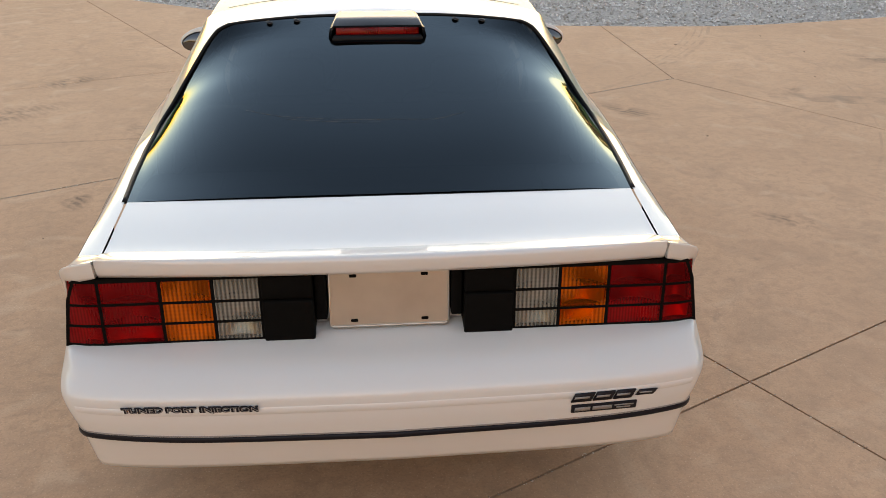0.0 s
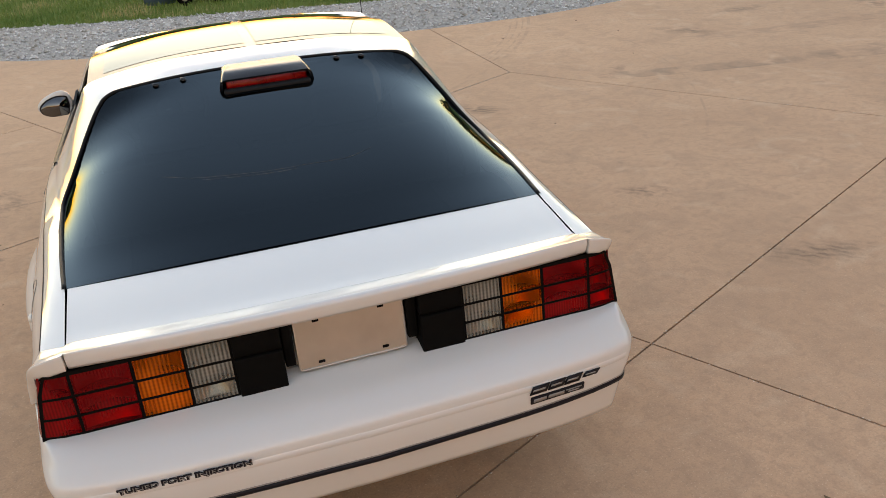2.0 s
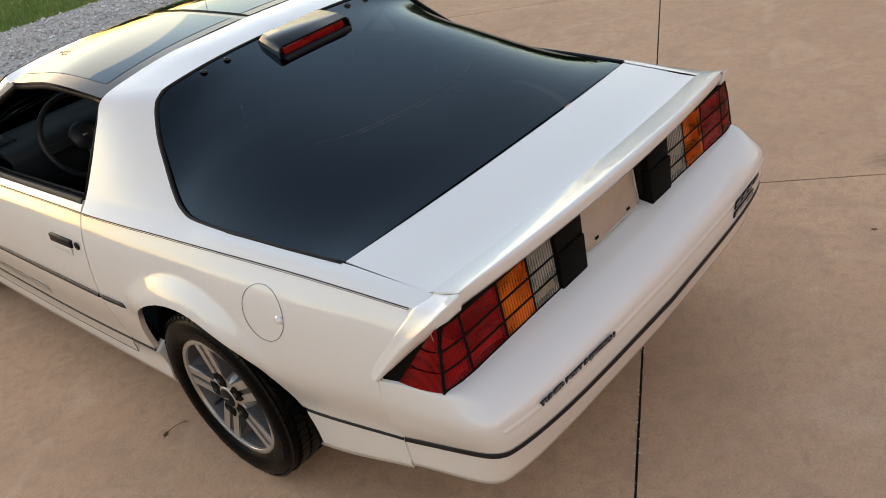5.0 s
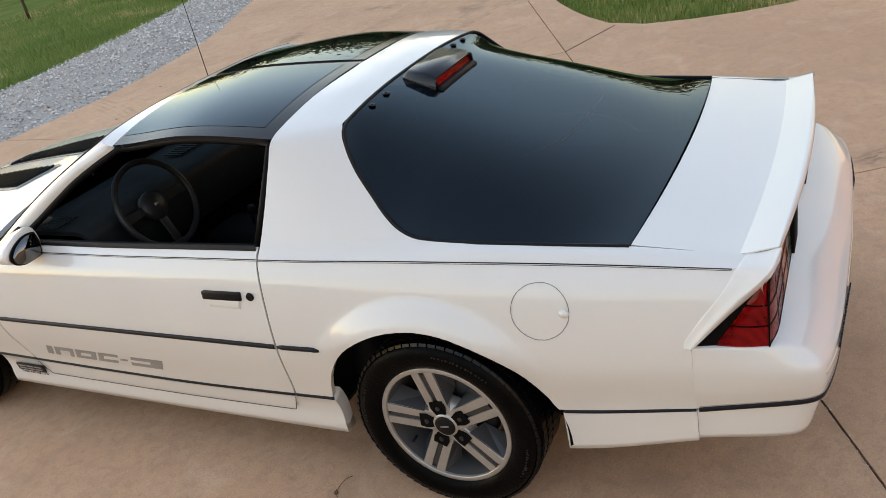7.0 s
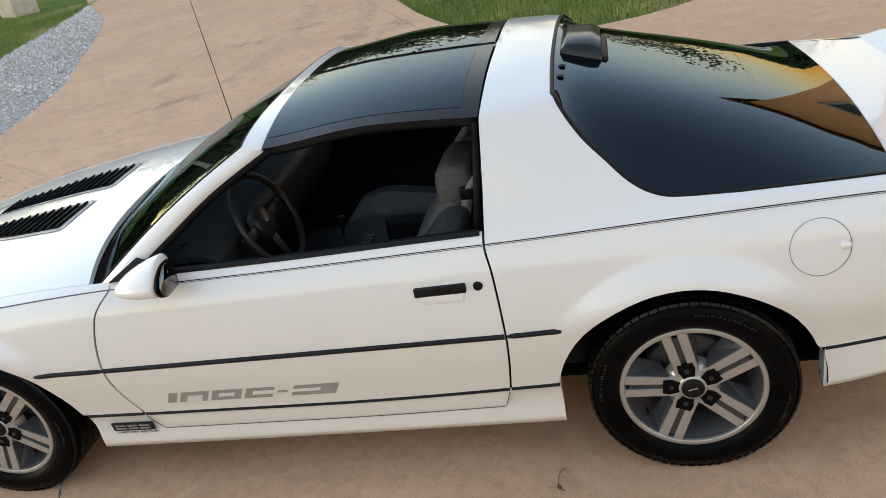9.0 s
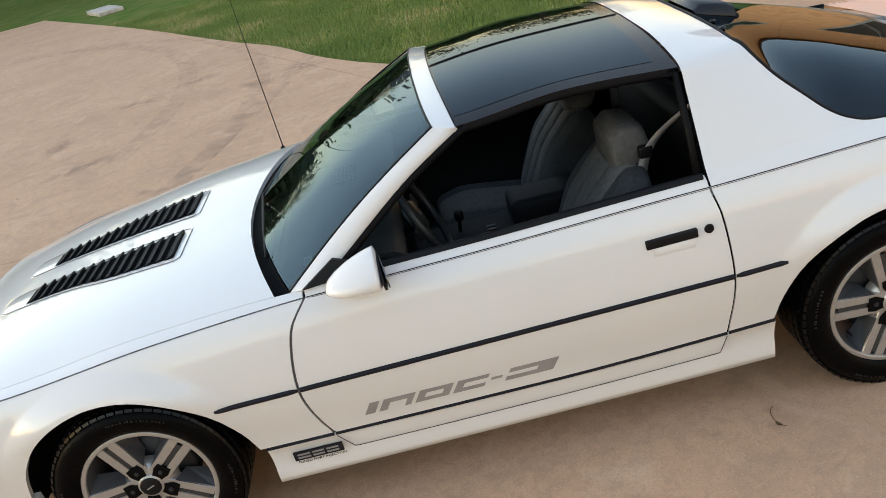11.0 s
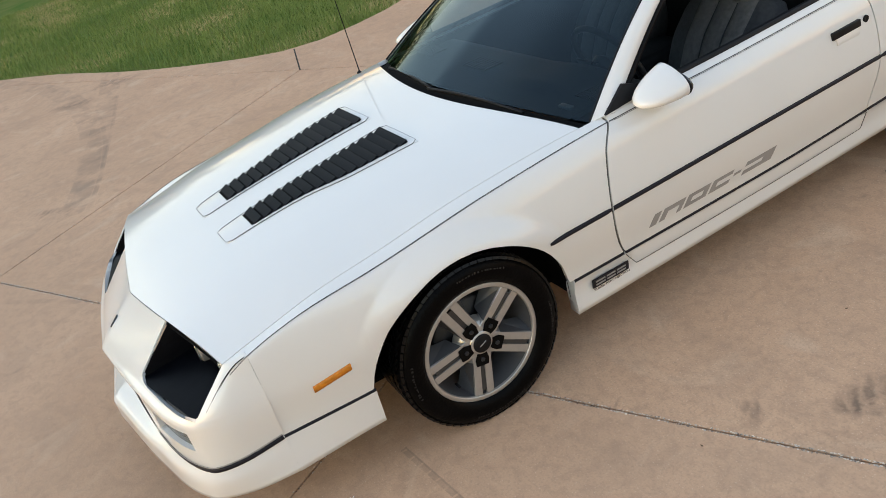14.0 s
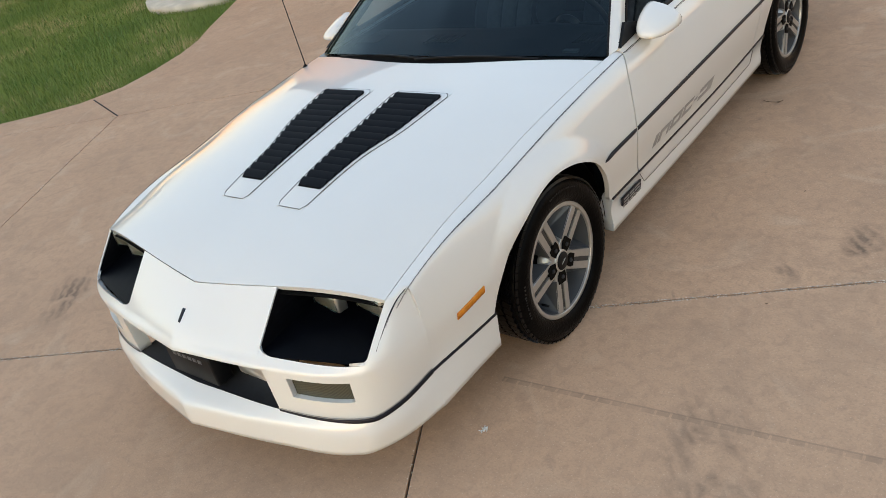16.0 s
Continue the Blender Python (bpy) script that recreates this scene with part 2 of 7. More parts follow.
def lathe(bm, profile, seg=48, m=None, arc=(0, 2 * math.pi)):
    """Turns a profile of (radius, x) round the x axis."""
    full = abs(arc[1] - arc[0] - 2 * math.pi) < 1e-6
    n = seg if full else seg + 1
    rings = []
    for k in range(n):
        a = arc[0] + (arc[1] - arc[0]) * k / seg
        rings.append([bm.verts.new((m or Matrix()) @ Vector((x, r * math.cos(a), r * math.sin(a)))) for r, x in profile])
    for k in range(seg):
        a, b = rings[k], rings[(k + 1) % n]
        for i in range(len(profile) - 1):
            bm.faces.new((a[i], a[i + 1], b[i + 1], b[i]))


def prism(bm, outline, thick, m):
    """A flat plate: outline in x, y, from 0 up to thick along z, laid by m."""
    lo = [bm.verts.new(m @ Vector((x, y, 0))) for x, y in outline]
    hi = [bm.verts.new(m @ Vector((x, y, thick))) for x, y in outline]
    n = len(outline)
    bm.faces.new(lo[::-1])
    bm.faces.new(hi)
    for i in range(n):
        bm.faces.new((lo[i], lo[(i + 1) % n], hi[(i + 1) % n], hi[i]))


# ---- the car: design lines, x outwards from the centre line, y forwards from the rear axle ----
def rail(ys, xs, zs):
    return pchip(ys, xs), pchip(ys, zs)


RAILS = [
    rail((1.88, 2.02, 2.26, 2.5, 2.77, 3.0, 3.24, 3.37), (0.824, 0.815, 0.803, 0.797, 0.792, 0.787, 0.784, 0.791), (0.863, 0.857, 0.840, 0.818, 0.779, 0.750, 0.699, 0.672)),
    rail((-0.90, -0.48, 0, 0.58, 1.2, 1.87, 2.37, 2.84, 3.06, 3.28, 3.40), (0.757, 0.784, 0.824, 0.857, 0.859, 0.852, 0.850, 0.840, 0.832, 0.825, 0.82),
         (0.878, 0.885, 0.889, 0.883, 0.867, 0.851, 0.817, 0.757, 0.735, 0.685, 0.63)),
    rail((-0.80, -0.45, 0, 0.6, 1.87, 2.37, 2.84, 3.28), (0.806, 0.842, 0.872, 0.899, 0.902, 0.896, 0.882, 0.842), (0.800, 0.798, 0.798, 0.795, 0.775, 0.740, 0.685, 0.61)),
    rail((-0.80, -0.4, 0, 0.37, 0.55, 1.96, 2.2, 2.6, 2.9, 3.1, 3.29), (0.838, 0.878, 0.910, 0.922, 0.928, 0.930, 0.928, 0.918, 0.893, 0.870, 0.842),
         (0.62, 0.60, 0.595, 0.593, 0.591, 0.574, 0.57, 0.56, 0.54, 0.53, 0.52)),
    rail((-0.80, -0.4, 0.4, 1.2, 2.13, 2.97, 3.29), (0.806, 0.838, 0.882, 0.887, 0.882, 0.853, 0.818), (0.455, 0.411, 0.370, 0.352, 0.353, 0.356, 0.350)),
    rail((-0.80, -0.41, 0.41, 2.145, 2.97, 3.29), (0.80, 0.827, 0.855, 0.862, 0.838, 0.825), (0.342, 0.258, 0.197, 0.189, 0.207, 0.195)),
]
ARCHES = [(0.014, 0.302, 0.402), (2.572, 0.288, 0.404)]


def flank(k, y):
    """The flank at the girth k (-1 bonnet seam, 0 shoulder, 1 upper, 2 widest, 3 stripe, 4 sill) and the length y."""
    lo = 0 if y > 1.85 else 1
    x = pchip(range(lo - 1, 5), [RAILS[i][0](y) for i in range(lo, 6)])(k)
    z = pchip(range(lo - 1, 5), [RAILS[i][1](y) for i in range(lo, 6)])(k)
    for cy, cz, r in ARCHES:
        d = math.hypot(y - cy, z - cz) - r
        if -0.05 < d < 0.13 and z > cz + 0.2:
            s = min(max((0.086 - d) / 0.070, 0), 1)
            w = min(max((z - cz - 0.24) / 0.14, 0), 1)
            x += 0.032 * s * (1.25 - 0.25 * s) * w * w * (3 - 2 * w)
    return Vector((x, y, z))


def girth(y, z):
    """The girth at which the flank is z high."""
    a, b = (-1.0 if y > 1.9 else 0.0), 4.0
    for _ in range(30):
        c = (a + b) / 2
        a, b = (c, b) if flank(c, y).z > z else (a, c)
    return a


def flank_at(y, z, off=0.0):
    p = flank(girth(y, z), y)
    return Vector((p.x + off, y, z))


def arch_low(y):
    """The girth at which the flank ends over a wheel, or the stripe."""
    for cy, cz, r in ARCHES:
        if abs(y - cy) < r:
            return min(3.0, girth(y, cz + math.sqrt(r * r - (y - cy) ** 2)))
    return 3.0


DOOR_FRONT = pchip((-1, 0, 1, 2, 3, 3.37, 4), (1.868, 1.868, 1.930, 1.966, 1.915, 1.838, 1.70))
DOOR_REAR = pchip((-1, 0, 1, 2, 3, 3.37, 4), (0.574, 0.574, 0.558, 0.546, 0.570, 0.585, 0.60))
GAP = 0.0035
QUARTER_REAR = pchip((0, 0.5, 1.0, 1.45, 1.62, 1.75, 3), (-0.882, -0.861, -0.830, -0.779, -0.7565, -0.7745, -0.7745))

car = new("car")
car.location = (0, 1.28, 0)
tagged(car, "white two-door hatchback coupe with dark removable roof glass, parked on concrete", "car")
PARENT_INV[car] = Matrix.Translation((0, -1.28, 0))


def ys_between(a, b, n, extra=()):
    out = set(round(v, 5) for v in steps(a, b, n))
    for cy, cz, r in ARCHES:
        for q in steps(0, 180, 30):
            y = cy + (r - 1e-4) * math.cos(radians(q))
            if a < y < b:
                out.add(round(y, 5))
        for e in (cy - r - 1e-3, cy + r + 1e-3):
            if a < e < b:
                out.add(round(e, 5))
    return sorted(out)


door_of = {}
for s in (-1, 1):
    # front wing
    cols = ys_between(1.87 + GAP, 3.292, 24)
    rows = []
    for i in range(29):
        r = []
        for y in cols:
            top = -1.0 if y < 3.37 else 0.0
            k = top + (arch_low(y) - top) * i / 28
            w = max(0, 1 - (y - cols[0]) / 0.22)
            yy = y + (DOOR_FRONT(k) - 1.868) * w
            r.append(flank(k, yy))
        rows.append(r)
    wing = sheet("wing", rows, PAINT, car, "white front wing with flared wheel arch", th=0.02, side=s)
    # door
    rows = []
    for i in range(25):
        k = 3.37 * i / 24
        rows.append([flank(k, a) for a in steps(DOOR_REAR(k) + GAP, DOOR_FRONT(k) - GAP, 26)])
    top = [[p + Vector((-0.012 * q, 0, 0.018 * q)) for p in rows[0]] for q in (1.6, 0.8)]
    top[0] = [p + Vector((-0.012, 0, -0.001)) for p in top[0]]
    door = sheet("door", top + rows, PAINT, car, "white door with grey lower decal" if s < 0 else "white door", th=0.03, side=s)
    door_of[s] = door
    # rear quarter
    cols = ys_between(-0.772, 0.574 - GAP, 26)
    rows = []
    for i in range(27):
        r = []
        for y in cols:
            k = arch_low(y) * i / 26
            w = max(0, 1 - (cols[-1] - y) / 0.16)
            w2 = max(0, 1 - (y + 0.772) / 0.25)
            r.append(flank(k, y + (DOOR_REAR(k) - 0.574) * w + (QUARTER_REAR(k) + 0.772) * w2))
        rows.append(r)
    quarter = sheet("rear_quarter", rows, PAINT, car, "white rear quarter panel with round fuel flap", th=0.02, side=s)
    # lower skirts
    for name, a, b, n in (("rear_skirt", -0.7745, -0.392, 8), ("rocker_skirt", 0.408, 2.150, 36), ("front_skirt", 2.966, 3.292, 8)):
        rows = []
        for i in range(9):
            k = 3.0 + i / 8
            r = []
            for y in steps(a, b, n):
                p = flank(max(k, 3.065), y)
                p.x += 0.004 - 0.010 * math.sin(math.pi * min(1, (k - 3.0) / 0.8)) * (name == "rocker_skirt")
                r.append(p)
            rows.append(r)
        rows.append([p + Vector((-0.05, 0, 0.004)) for p in rows[-1]])
        sheet(name, rows, PAINT, car, "white lower body skirt", th=0.05, side=s)
    # dark stripe above the skirts; under the door it draws the groove's shade
    for a, b in ((-0.772, -0.395), (0.41, DOOR_REAR(3) - 0.003), (DOOR_REAR(3) + 0.003, DOOR_FRONT(3) - 0.003), (DOOR_FRONT(3) + 0.003, 2.150), (2.966, 3.292)):
        rows = [[flank(3.0 + dk, y) + Vector((o, 0, 0)) for y in steps(a, b, 14)] for dk, o in ((0.0, -0.002), (0.008, 0.002), (0.055, 0.0045), (0.068, 0.003))]
        sheet("lower_stripe", rows, STRIPE, car, "charcoal lower stripe, also drawing the shade of the groove", th=0.004, side=s)
    line = [flank(k, 1.910 - 0.045 * (k - 3.09) / 0.37) for k in steps(3.09, 3.46, 6)] + [flank(3.475, y) for y in steps(1.852, 0.606, 30)] + [flank(k, 0.598 - 0.024 * (3.46 - k) / 0.37) for k in steps(3.46, 3.09, 6)]
    bm = bmesh.new()
    tube(bm, [(s * (q.x + 0.0035), q.y, q.z) for q in line], 0.0016, 6)
    part("door_bottom_seam", bm, SEAM, car, "thin grey gap under the door")
    # rub strips
    for a, b, owner in ((0.375, DOOR_REAR(2) - 0.004, quarter), (DOOR_REAR(2) + 0.004, DOOR_FRONT(2) - 0.004, door), (DOOR_FRONT(2) + 0.004, 2.245, wing)):
        rows = []
        for dz, o in ((0.0100, 0.0), (0.0085, 0.005), (0.003, 0.0075), (-0.004, 0.0065), (-0.0095, 0.0)):
            r = []
            for y in steps(a, b, 16):
                e = min((y - a), (b - y)) / 0.02
                q = min(1, max(0.12, e)) if (a < 0.4 or b > 2.2) else 1
                r.append(flank_at(y, 0.5915 - (y - 0.55) * 0.0122 + dz * (0.5 + 0.5 * q), o * q + 0.0005))
            rows.append(r)
        sheet("rub_strip", rows, STRIPE, owner, "dark blue-black rub strip", th=0.006, side=s)
    # black rubber deep in the door gaps
    for gap_at, a, b in ((DOOR_REAR, 0.35, 3.30), (DOOR_FRONT, 0.10, 3.30)):
        rows = [[flank(k, gap_at(k) + e) + Vector((-0.006, 0, 0)) for k in steps(a, b, 24)] for e in (-0.0045, 0.0045)]
        sheet("door_gap_rubber", rows, MATTBLACK if gap_at is DOOR_REAR else SEAM, car, "dark rubber in the door gap", th=0.002, side=s)
    # twin pinstripe along the shoulder
    for a, b, owner in ((-0.87, 0.574 - GAP, quarter), (0.574 + GAP, 1.868 - GAP, door), (1.868 + GAP, 3.36, wing)):
        for k0, k1 in ((0.012, 0.044), (0.068, 0.083)):
            rows = [[flank(k, y) + Vector((0.0012, 0, 0.0008)) for y in steps(a, b, 40)] for k in (k0, k1)]
            sheet("pinstripe", rows, STRIPE, owner, "thin dark pinstripe", th=0.001, side=s)
    # backing behind the gaps, and wheel wells
    for a, b in ((-0.9, -0.42), (0.43, 2.14), (3.0, 3.36)):
        rows = [[flank(k, y) + Vector((-0.03, 0, 0)) for y in steps(a, b, 20)] for k in steps(0.05, 3.95, 14)]
        sheet("inner_shell", rows, DARK, car, "black inner body shell", th=0.01, side=s)
    for cy, cz, r in ARCHES:
        bm = bmesh.new()
        lathe(bm, [(r + 0.012, 0.84), (r + 0.03, 0.82), (r + 0.03, 0.60), (0.05, 0.58)], 40, Matrix.Translation((0, cy, cz)), (radians(-4), radians(184)))
        for v in bm.verts:
            v.co.x *= s
        part("wheel_well", bm, DARK, car, "black wheel well")

# bonnet
BON_REAR = lambda x: 2.112 - 0.235 * x * x
BON_FRONT = lambda x: 3.505 - 0.13 * abs(x) - 0.06 * x * x
BON_MID = pchip((1.85, 2.10, 2.38, 2.80, 3.13, 3.40, 3.51), (0.912, 0.899, 0.878, 0.832, 0.780, 0.713, 0.668))


def bonnet_z(x, y):
    half = RAILS[0][0](y)
    edge = RAILS[0][1](y) if y < 3.37 else 0.673 - (y - 3.37) * 0.03
    t = min(1, abs(x) / half)
    return BON_MID(y) - (BON_MID(y) - edge) * t ** 3.9


rows = []
for v in steps(0, 1, 34):
    r = []
    for u in steps(-1, 1, 40):
        x0 = u * 0.79
        y = BON_REAR(x0) + (BON_FRONT(x0) - BON_REAR(x0)) * v
        x = u * (RAILS[0][0](y) - 0.002)
        r.append(Vector((x, y, bonnet_z(x, y))))
    rows.append(r)
bonnet = sheet("bonnet", rows, PAINT, car, "white bonnet with two black louvre panels", th=0.02)
sheet("bonnet_underside", [[p + Vector((0, 0, -0.03)) for p in r] for r in rows], DARK, car, "black bonnet underside", th=0.005)


def louvre(s):
    inner = lambda v: 0.066 + 0.026 * v
    outer = pchip((0, 0.35, 0.62, 1), (0.360, 0.326, 0.264, 0.232))
    y_at = lambda v: 2.362 + 0.775 * v
    def at(u, v, up):
        x = inner(v) + (outer(v) - inner(v)) * u
        y = y_at(v)
        return Vector((s * x, y, bonnet_z(x, y) + up))
    # tray with a raised rim
    rows = [[at(u, v, 0.003 if 0.06 < u < 0.94 else 0.0015) for u in (0, 0.05, 0.10, 0.5, 0.90, 0.95, 1)] for v in steps(0, 1, 24)]
    tray = sheet("louvre_tray", rows, PAINT, bonnet, "white louvre tray", th=0.004)
    bm = bmesh.new()
    ring = [at(0, v, 0.002) for v in steps(0.03, 0.97, 20)] + [at(u, 1, 0.002) for u in steps(0.1, 0.9, 5)] + [at(1, v, 0.002) for v in steps(0.97, 0.03, 20)] + [at(u, 0, 0.002) for u in steps(0.93, 0.07, 5)]
    tube(bm, ring, 0.0014, 6, True)
    part("louvre_rim", bm, SEAM, tray, "thin grey rim seam")
    n = 15
    rows = [[at(u, v, 0.0035) for u in steps(0.10, 0.90, 4)] for v in steps(0.035, 0.86, 20)]
    sheet("louvre_bed", rows, DARK, tray, "black louvre bed", th=0.002)
    for i in range(n):
        v0 = 0.04 + 0.82 * i / n
        v1 = v0 + 0.82 / n * 0.80
        rows = [[at(u, v, h) for u in steps(0.09, 0.91, 6)] for v, h in ((v0, 0.0150), (v0 + 0.08 * (v1 - v0), 0.0152), (v1 - 0.2 * (v1 - v0), 0.006), (v1, 0.0025))]
        sheet("louvre_slat", rows, LOUVRE, tray, th=0.010)


louvre(-1)
louvre(1)

# front mask, drawn as level lines from the centre to the wing seam
FK = (0, 0.4, 0.8, 0.9, 1)
F_EDGE = [Vector((x, BON_FRONT(x) + 0.002, bonnet_z(x, BON_FRONT(x)) - 0.003)) for x in (0, 0.1, 0.2, 0.3, 0.395, 0.5, 0.6, 0.7, 0.787)]
F_TOP = curve(F_EDGE + [Vector((0.806, 3.340, 0.673)), Vector((0.822, 3.292, 0.683))], (0, 0.1, 0.2, 0.3, 0.4, 0.51, 0.61, 0.71, 0.8, 0.9, 1))
F_LOW = curve(((0, 3.665, 0.540), (0.394, 3.606, 0.532), (0.776, 3.510, 0.528), (0.826, 3.430, 0.530), (0.843, 3.292, 0.545)), FK)
F_BUMP = curve(((0, 3.690, 0.502), (0.41, 3.634, 0.498), (0.765, 3.530, 0.494), (0.826, 3.43, 0.496), (0.845, 3.292, 0.505)), FK)
F_DARK = curve(((0, 3.665, 0.338), (0.414, 3.632, 0.327), (0.749, 3.529, 0.319), (0.802, 3.42, 0.332), (0.820, 3.292, 0.351)), FK)
F_CHIN = curve(((0, 3.745, 0.290), (0.40, 3.672, 0.285), (0.745, 3.552, 0.272), (0.808, 3.43, 0.275), (0.826, 3.292, 0.285)), FK)
F_BOT = curve(((0, 3.750, 0.208), (0.40, 3.675, 0.197), (0.71, 3.570, 0.183), (0.795, 3.43, 0.188), (0.827, 3.292, 0.195)), FK)


def band(curves, u0, u1, nu, nv, extra=0.0):
    rows = []
    pts = len(curves)
    for v in steps(0, pts - 1, nv):
        r = []
        for u in steps(u0, u1, nu):
            c = [f(u) for f in curves]
            r.append(Vector([pchip(range(pts), [q[i] for q in c])(v) if pts > 2 else c[0][i] + (c[1][i] - c[0][i]) * v for i in range(3)]))
        rows.append(r)
    return rows


def both(name, rows, mat, parent, label="", th=0.012):
    """A panel that reaches over both flanks, from the rows of one."""
    full = [[Vector((-p[0], p[1], p[2])) for p in r[:0:-1]] + r for r in rows]
    return sheet(name, full, mat, parent, label, th)


def mask(u0, u1, nu, v0, v1, nv):
    """A patch of the front: v 0 at the bonnet edge, 1 under the headlamps, 2 at the bumper's nose, 3 at the stripe."""
    rows = []
    for v in steps(v0, v1, nv):
        r = []
        for u in steps(u0, u1, nu):
            c = [f(u) for f in (F_TOP, F_LOW, F_BUMP, F_DARK)]
            r.append(Vector([pchip((0, 1, 1.55, 3), [q[k] for q in c])(v * 1.0 if v <= 1 else (1 + (v - 1) * 0.55 if v <= 2 else 1.55 + (v - 2) * 1.45)) for k in range(3)]))
        rows.append(r)
    return rows


nose = both("nose_panel", mask(0, 0.392, 14, 0, 1, 10), PAINT, car, "white pointed nose panel between the headlamps", 0.006)
for s in (-1, 1):
    corner = mask(0.806, 1, 10, 0, 1, 10)
    ridge = [Vector((RAILS[0][0](min(p.y, 3.362)), p.y, bonnet_z(0.9, min(p.y, 3.362)))) for p in corner[0]]
    corner.insert(0, [a.lerp(b, 0.6) + Vector((0.001, 0, 0.003)) * min(1, (a - b).length / 0.03) for a, b in zip(ridge, corner[0])])
    corner.insert(0, ridge)
    sheet("nose_corner", corner, PAINT, car, "white nose corner beside the headlamp", side=s, th=0.006)
    # the pinstripe turns down beside the headlamp
    for off, r in ((0.0, 0.0015), (0.008, 0.0008)):
        line = curve([F_TOP(u + off).lerp(F_LOW(u + off), v) + Vector((0.0012, 0.0008, 0.0008)) for u, v in ((0.98, 0.02), (0.925, 0.07), (0.872, 0.25), (0.846, 0.52), (0.834, 0.82))])
        bm = bmesh.new()
        tube(bm, [(s * line(t)[0], line(t)[1], line(t)[2]) for t in steps(0, 1, 20)], r, 6)
        part("pinstripe", bm, STRIPE, car, "thin dark pinstripe")
    # rounded lower corners of the headlamp opening
    for uc, du in ((0.392, 1), (0.806, -1)):
        arc, tip = [], []
        for q in steps(0, math.pi / 2, 8):
            a, b = 0.026 * (1 - math.sin(q)) / 0.40, 0.026 * (1 - math.cos(q)) / 0.20
            arc.append(F_TOP(uc + du * a).lerp(F_LOW(uc + du * a), 1 - b))
            tip.append(F_LOW(uc).lerp(arc[-1], 0.04))
        sheet("lamp_opening_corner", [arc, tip], PAINT, car, "white rounded corner of the headlamp opening", side=s, th=0.01)
both("bumper_top", mask(0, 1, 50, 1, 2, 8), PAINT, car, "white front bumper top", 0.02)
# face of the bumper with the grille and the marker lamps let into it
for s in (-1, 1):
    for a, b in ((0.405, 0.50), (0.755, 1.0)):
        sheet("bumper_face", mask(a, b, 14, 2, 3, 8), PAINT, car, "white front bumper face", side=s, th=0.05)
    half = mask(0.50, 0.755, 10, 2, 3, 20)
    sheet("bumper_face", half[:4], PAINT, car, "white strip above the marker lamp", side=s, th=0.04)
    sheet("bumper_face", half[12:], PAINT, car, "white strip below the marker lamp", side=s, th=0.04)
    lens = [[p + Vector((0, -0.018, 0)) for p in r] for r in half[3:13]]
    lamp = sheet("marker_lamp", lens, SMOKE, car, "smoked rectangular front marker lamp", side=s, th=0.03)
    # dark stripe above the chin
    rows = []
    for q, o in ((0.004, 0), (0.003, 0.004), (-0.011, 0.005), (-0.012, 0.0)):
        rows.append([F_DARK(u) + Vector((o * min(1, u), o * 0.8, q)) for u in steps(0.405, 1, 30)])
    sheet("front_stripe", rows, STRIPE, car, "charcoal stripe round the front bumper", side=s, th=0.004)
    rows = [[F_DARK(u) + Vector((0.004 * u, 0.004, q)) for u in steps(0.405, 1, 30)] for q in (0.010, 0.0065)]
    sheet("front_stripe", rows, DECAL, car, "thin grey stripe round the front bumper", side=s, th=0.002)
chin_rows = band([F_DARK, F_CHIN, F_BOT], 0, 1, 54, 12)
both("chin_spoiler", chin_rows + [[p + Vector((-0.02 * p.x, -0.05, 0.005)) for p in chin_rows[-1]]], PAINT, car, "white front chin spoiler", 0.03)
# grille recess
rows = [[F_BUMP(u) + Vector((0, -0.02 - d, -0.004)) for u in steps(0, 0.41, 8)] for d in (0.0, 0.12)] + [[F_DARK(u) + Vector((0, -0.12, 0)) for u in steps(0, 0.41, 8)]] + [[F_DARK(u) + Vector((0, -0.002, 0.0)) for u in steps(0, 0.41, 8)]]
both("grille", rows, CHARCOAL, car, "dark recessed grille opening", 0.004)
bm = bmesh.new()
box(bm, -0.135, 0.135, 3.585, 3.655, 0.345, 0.470, 0.008)
block = part("grille_plate", bm, BLACK, car, "black centre block in the grille")
for i in range(6):
    bm = bmesh.new()
    box(bm, -0.088 + i * 0.030, -0.066 + i * 0.030, 3.655, 3.658, 0.436, 0.452, 0.002)
    part("grille_letter_block", bm, RIMGREY, block, "plain grey block")
for s in (-1, 1):
    bm = bmesh.new()
    box(bm, s * 0.215, s * 0.385, 3.565, 3.60, 0.400, 0.475, 0.010)
    fog = part("fog_lamp", bm, CHARCOAL, car, "rectangular clear fog lamp in the grille")
    bm = bmesh.new()
    box(bm, s * 0.225, s * 0.375, 3.598, 3.606, 0.407, 0.468, 0.006)
    part("fog_lens", bm, REFLECTOR, fog, "clear ribbed lens")
# nose emblem
bm = bmesh.new()
mm = Matrix.Translation((0, 3.602, 0.588)) @ Matrix.Rotation(radians(-40), 4, "X")
box(bm, -0.009, 0.009, -0.028, 0.028, 0, 0.006, 0.003, mm)
emblem = part("emblem", bm, MIRROR, nose, "small chrome emblem frame")
bm = bmesh.new()
box(bm, -0.0062, 0.0062, -0.0245, 0.0245, 0.005, 0.0075, 0.001, mm)
part("emblem_inlay", bm, STRIPE, emblem, "dark blue inlay")
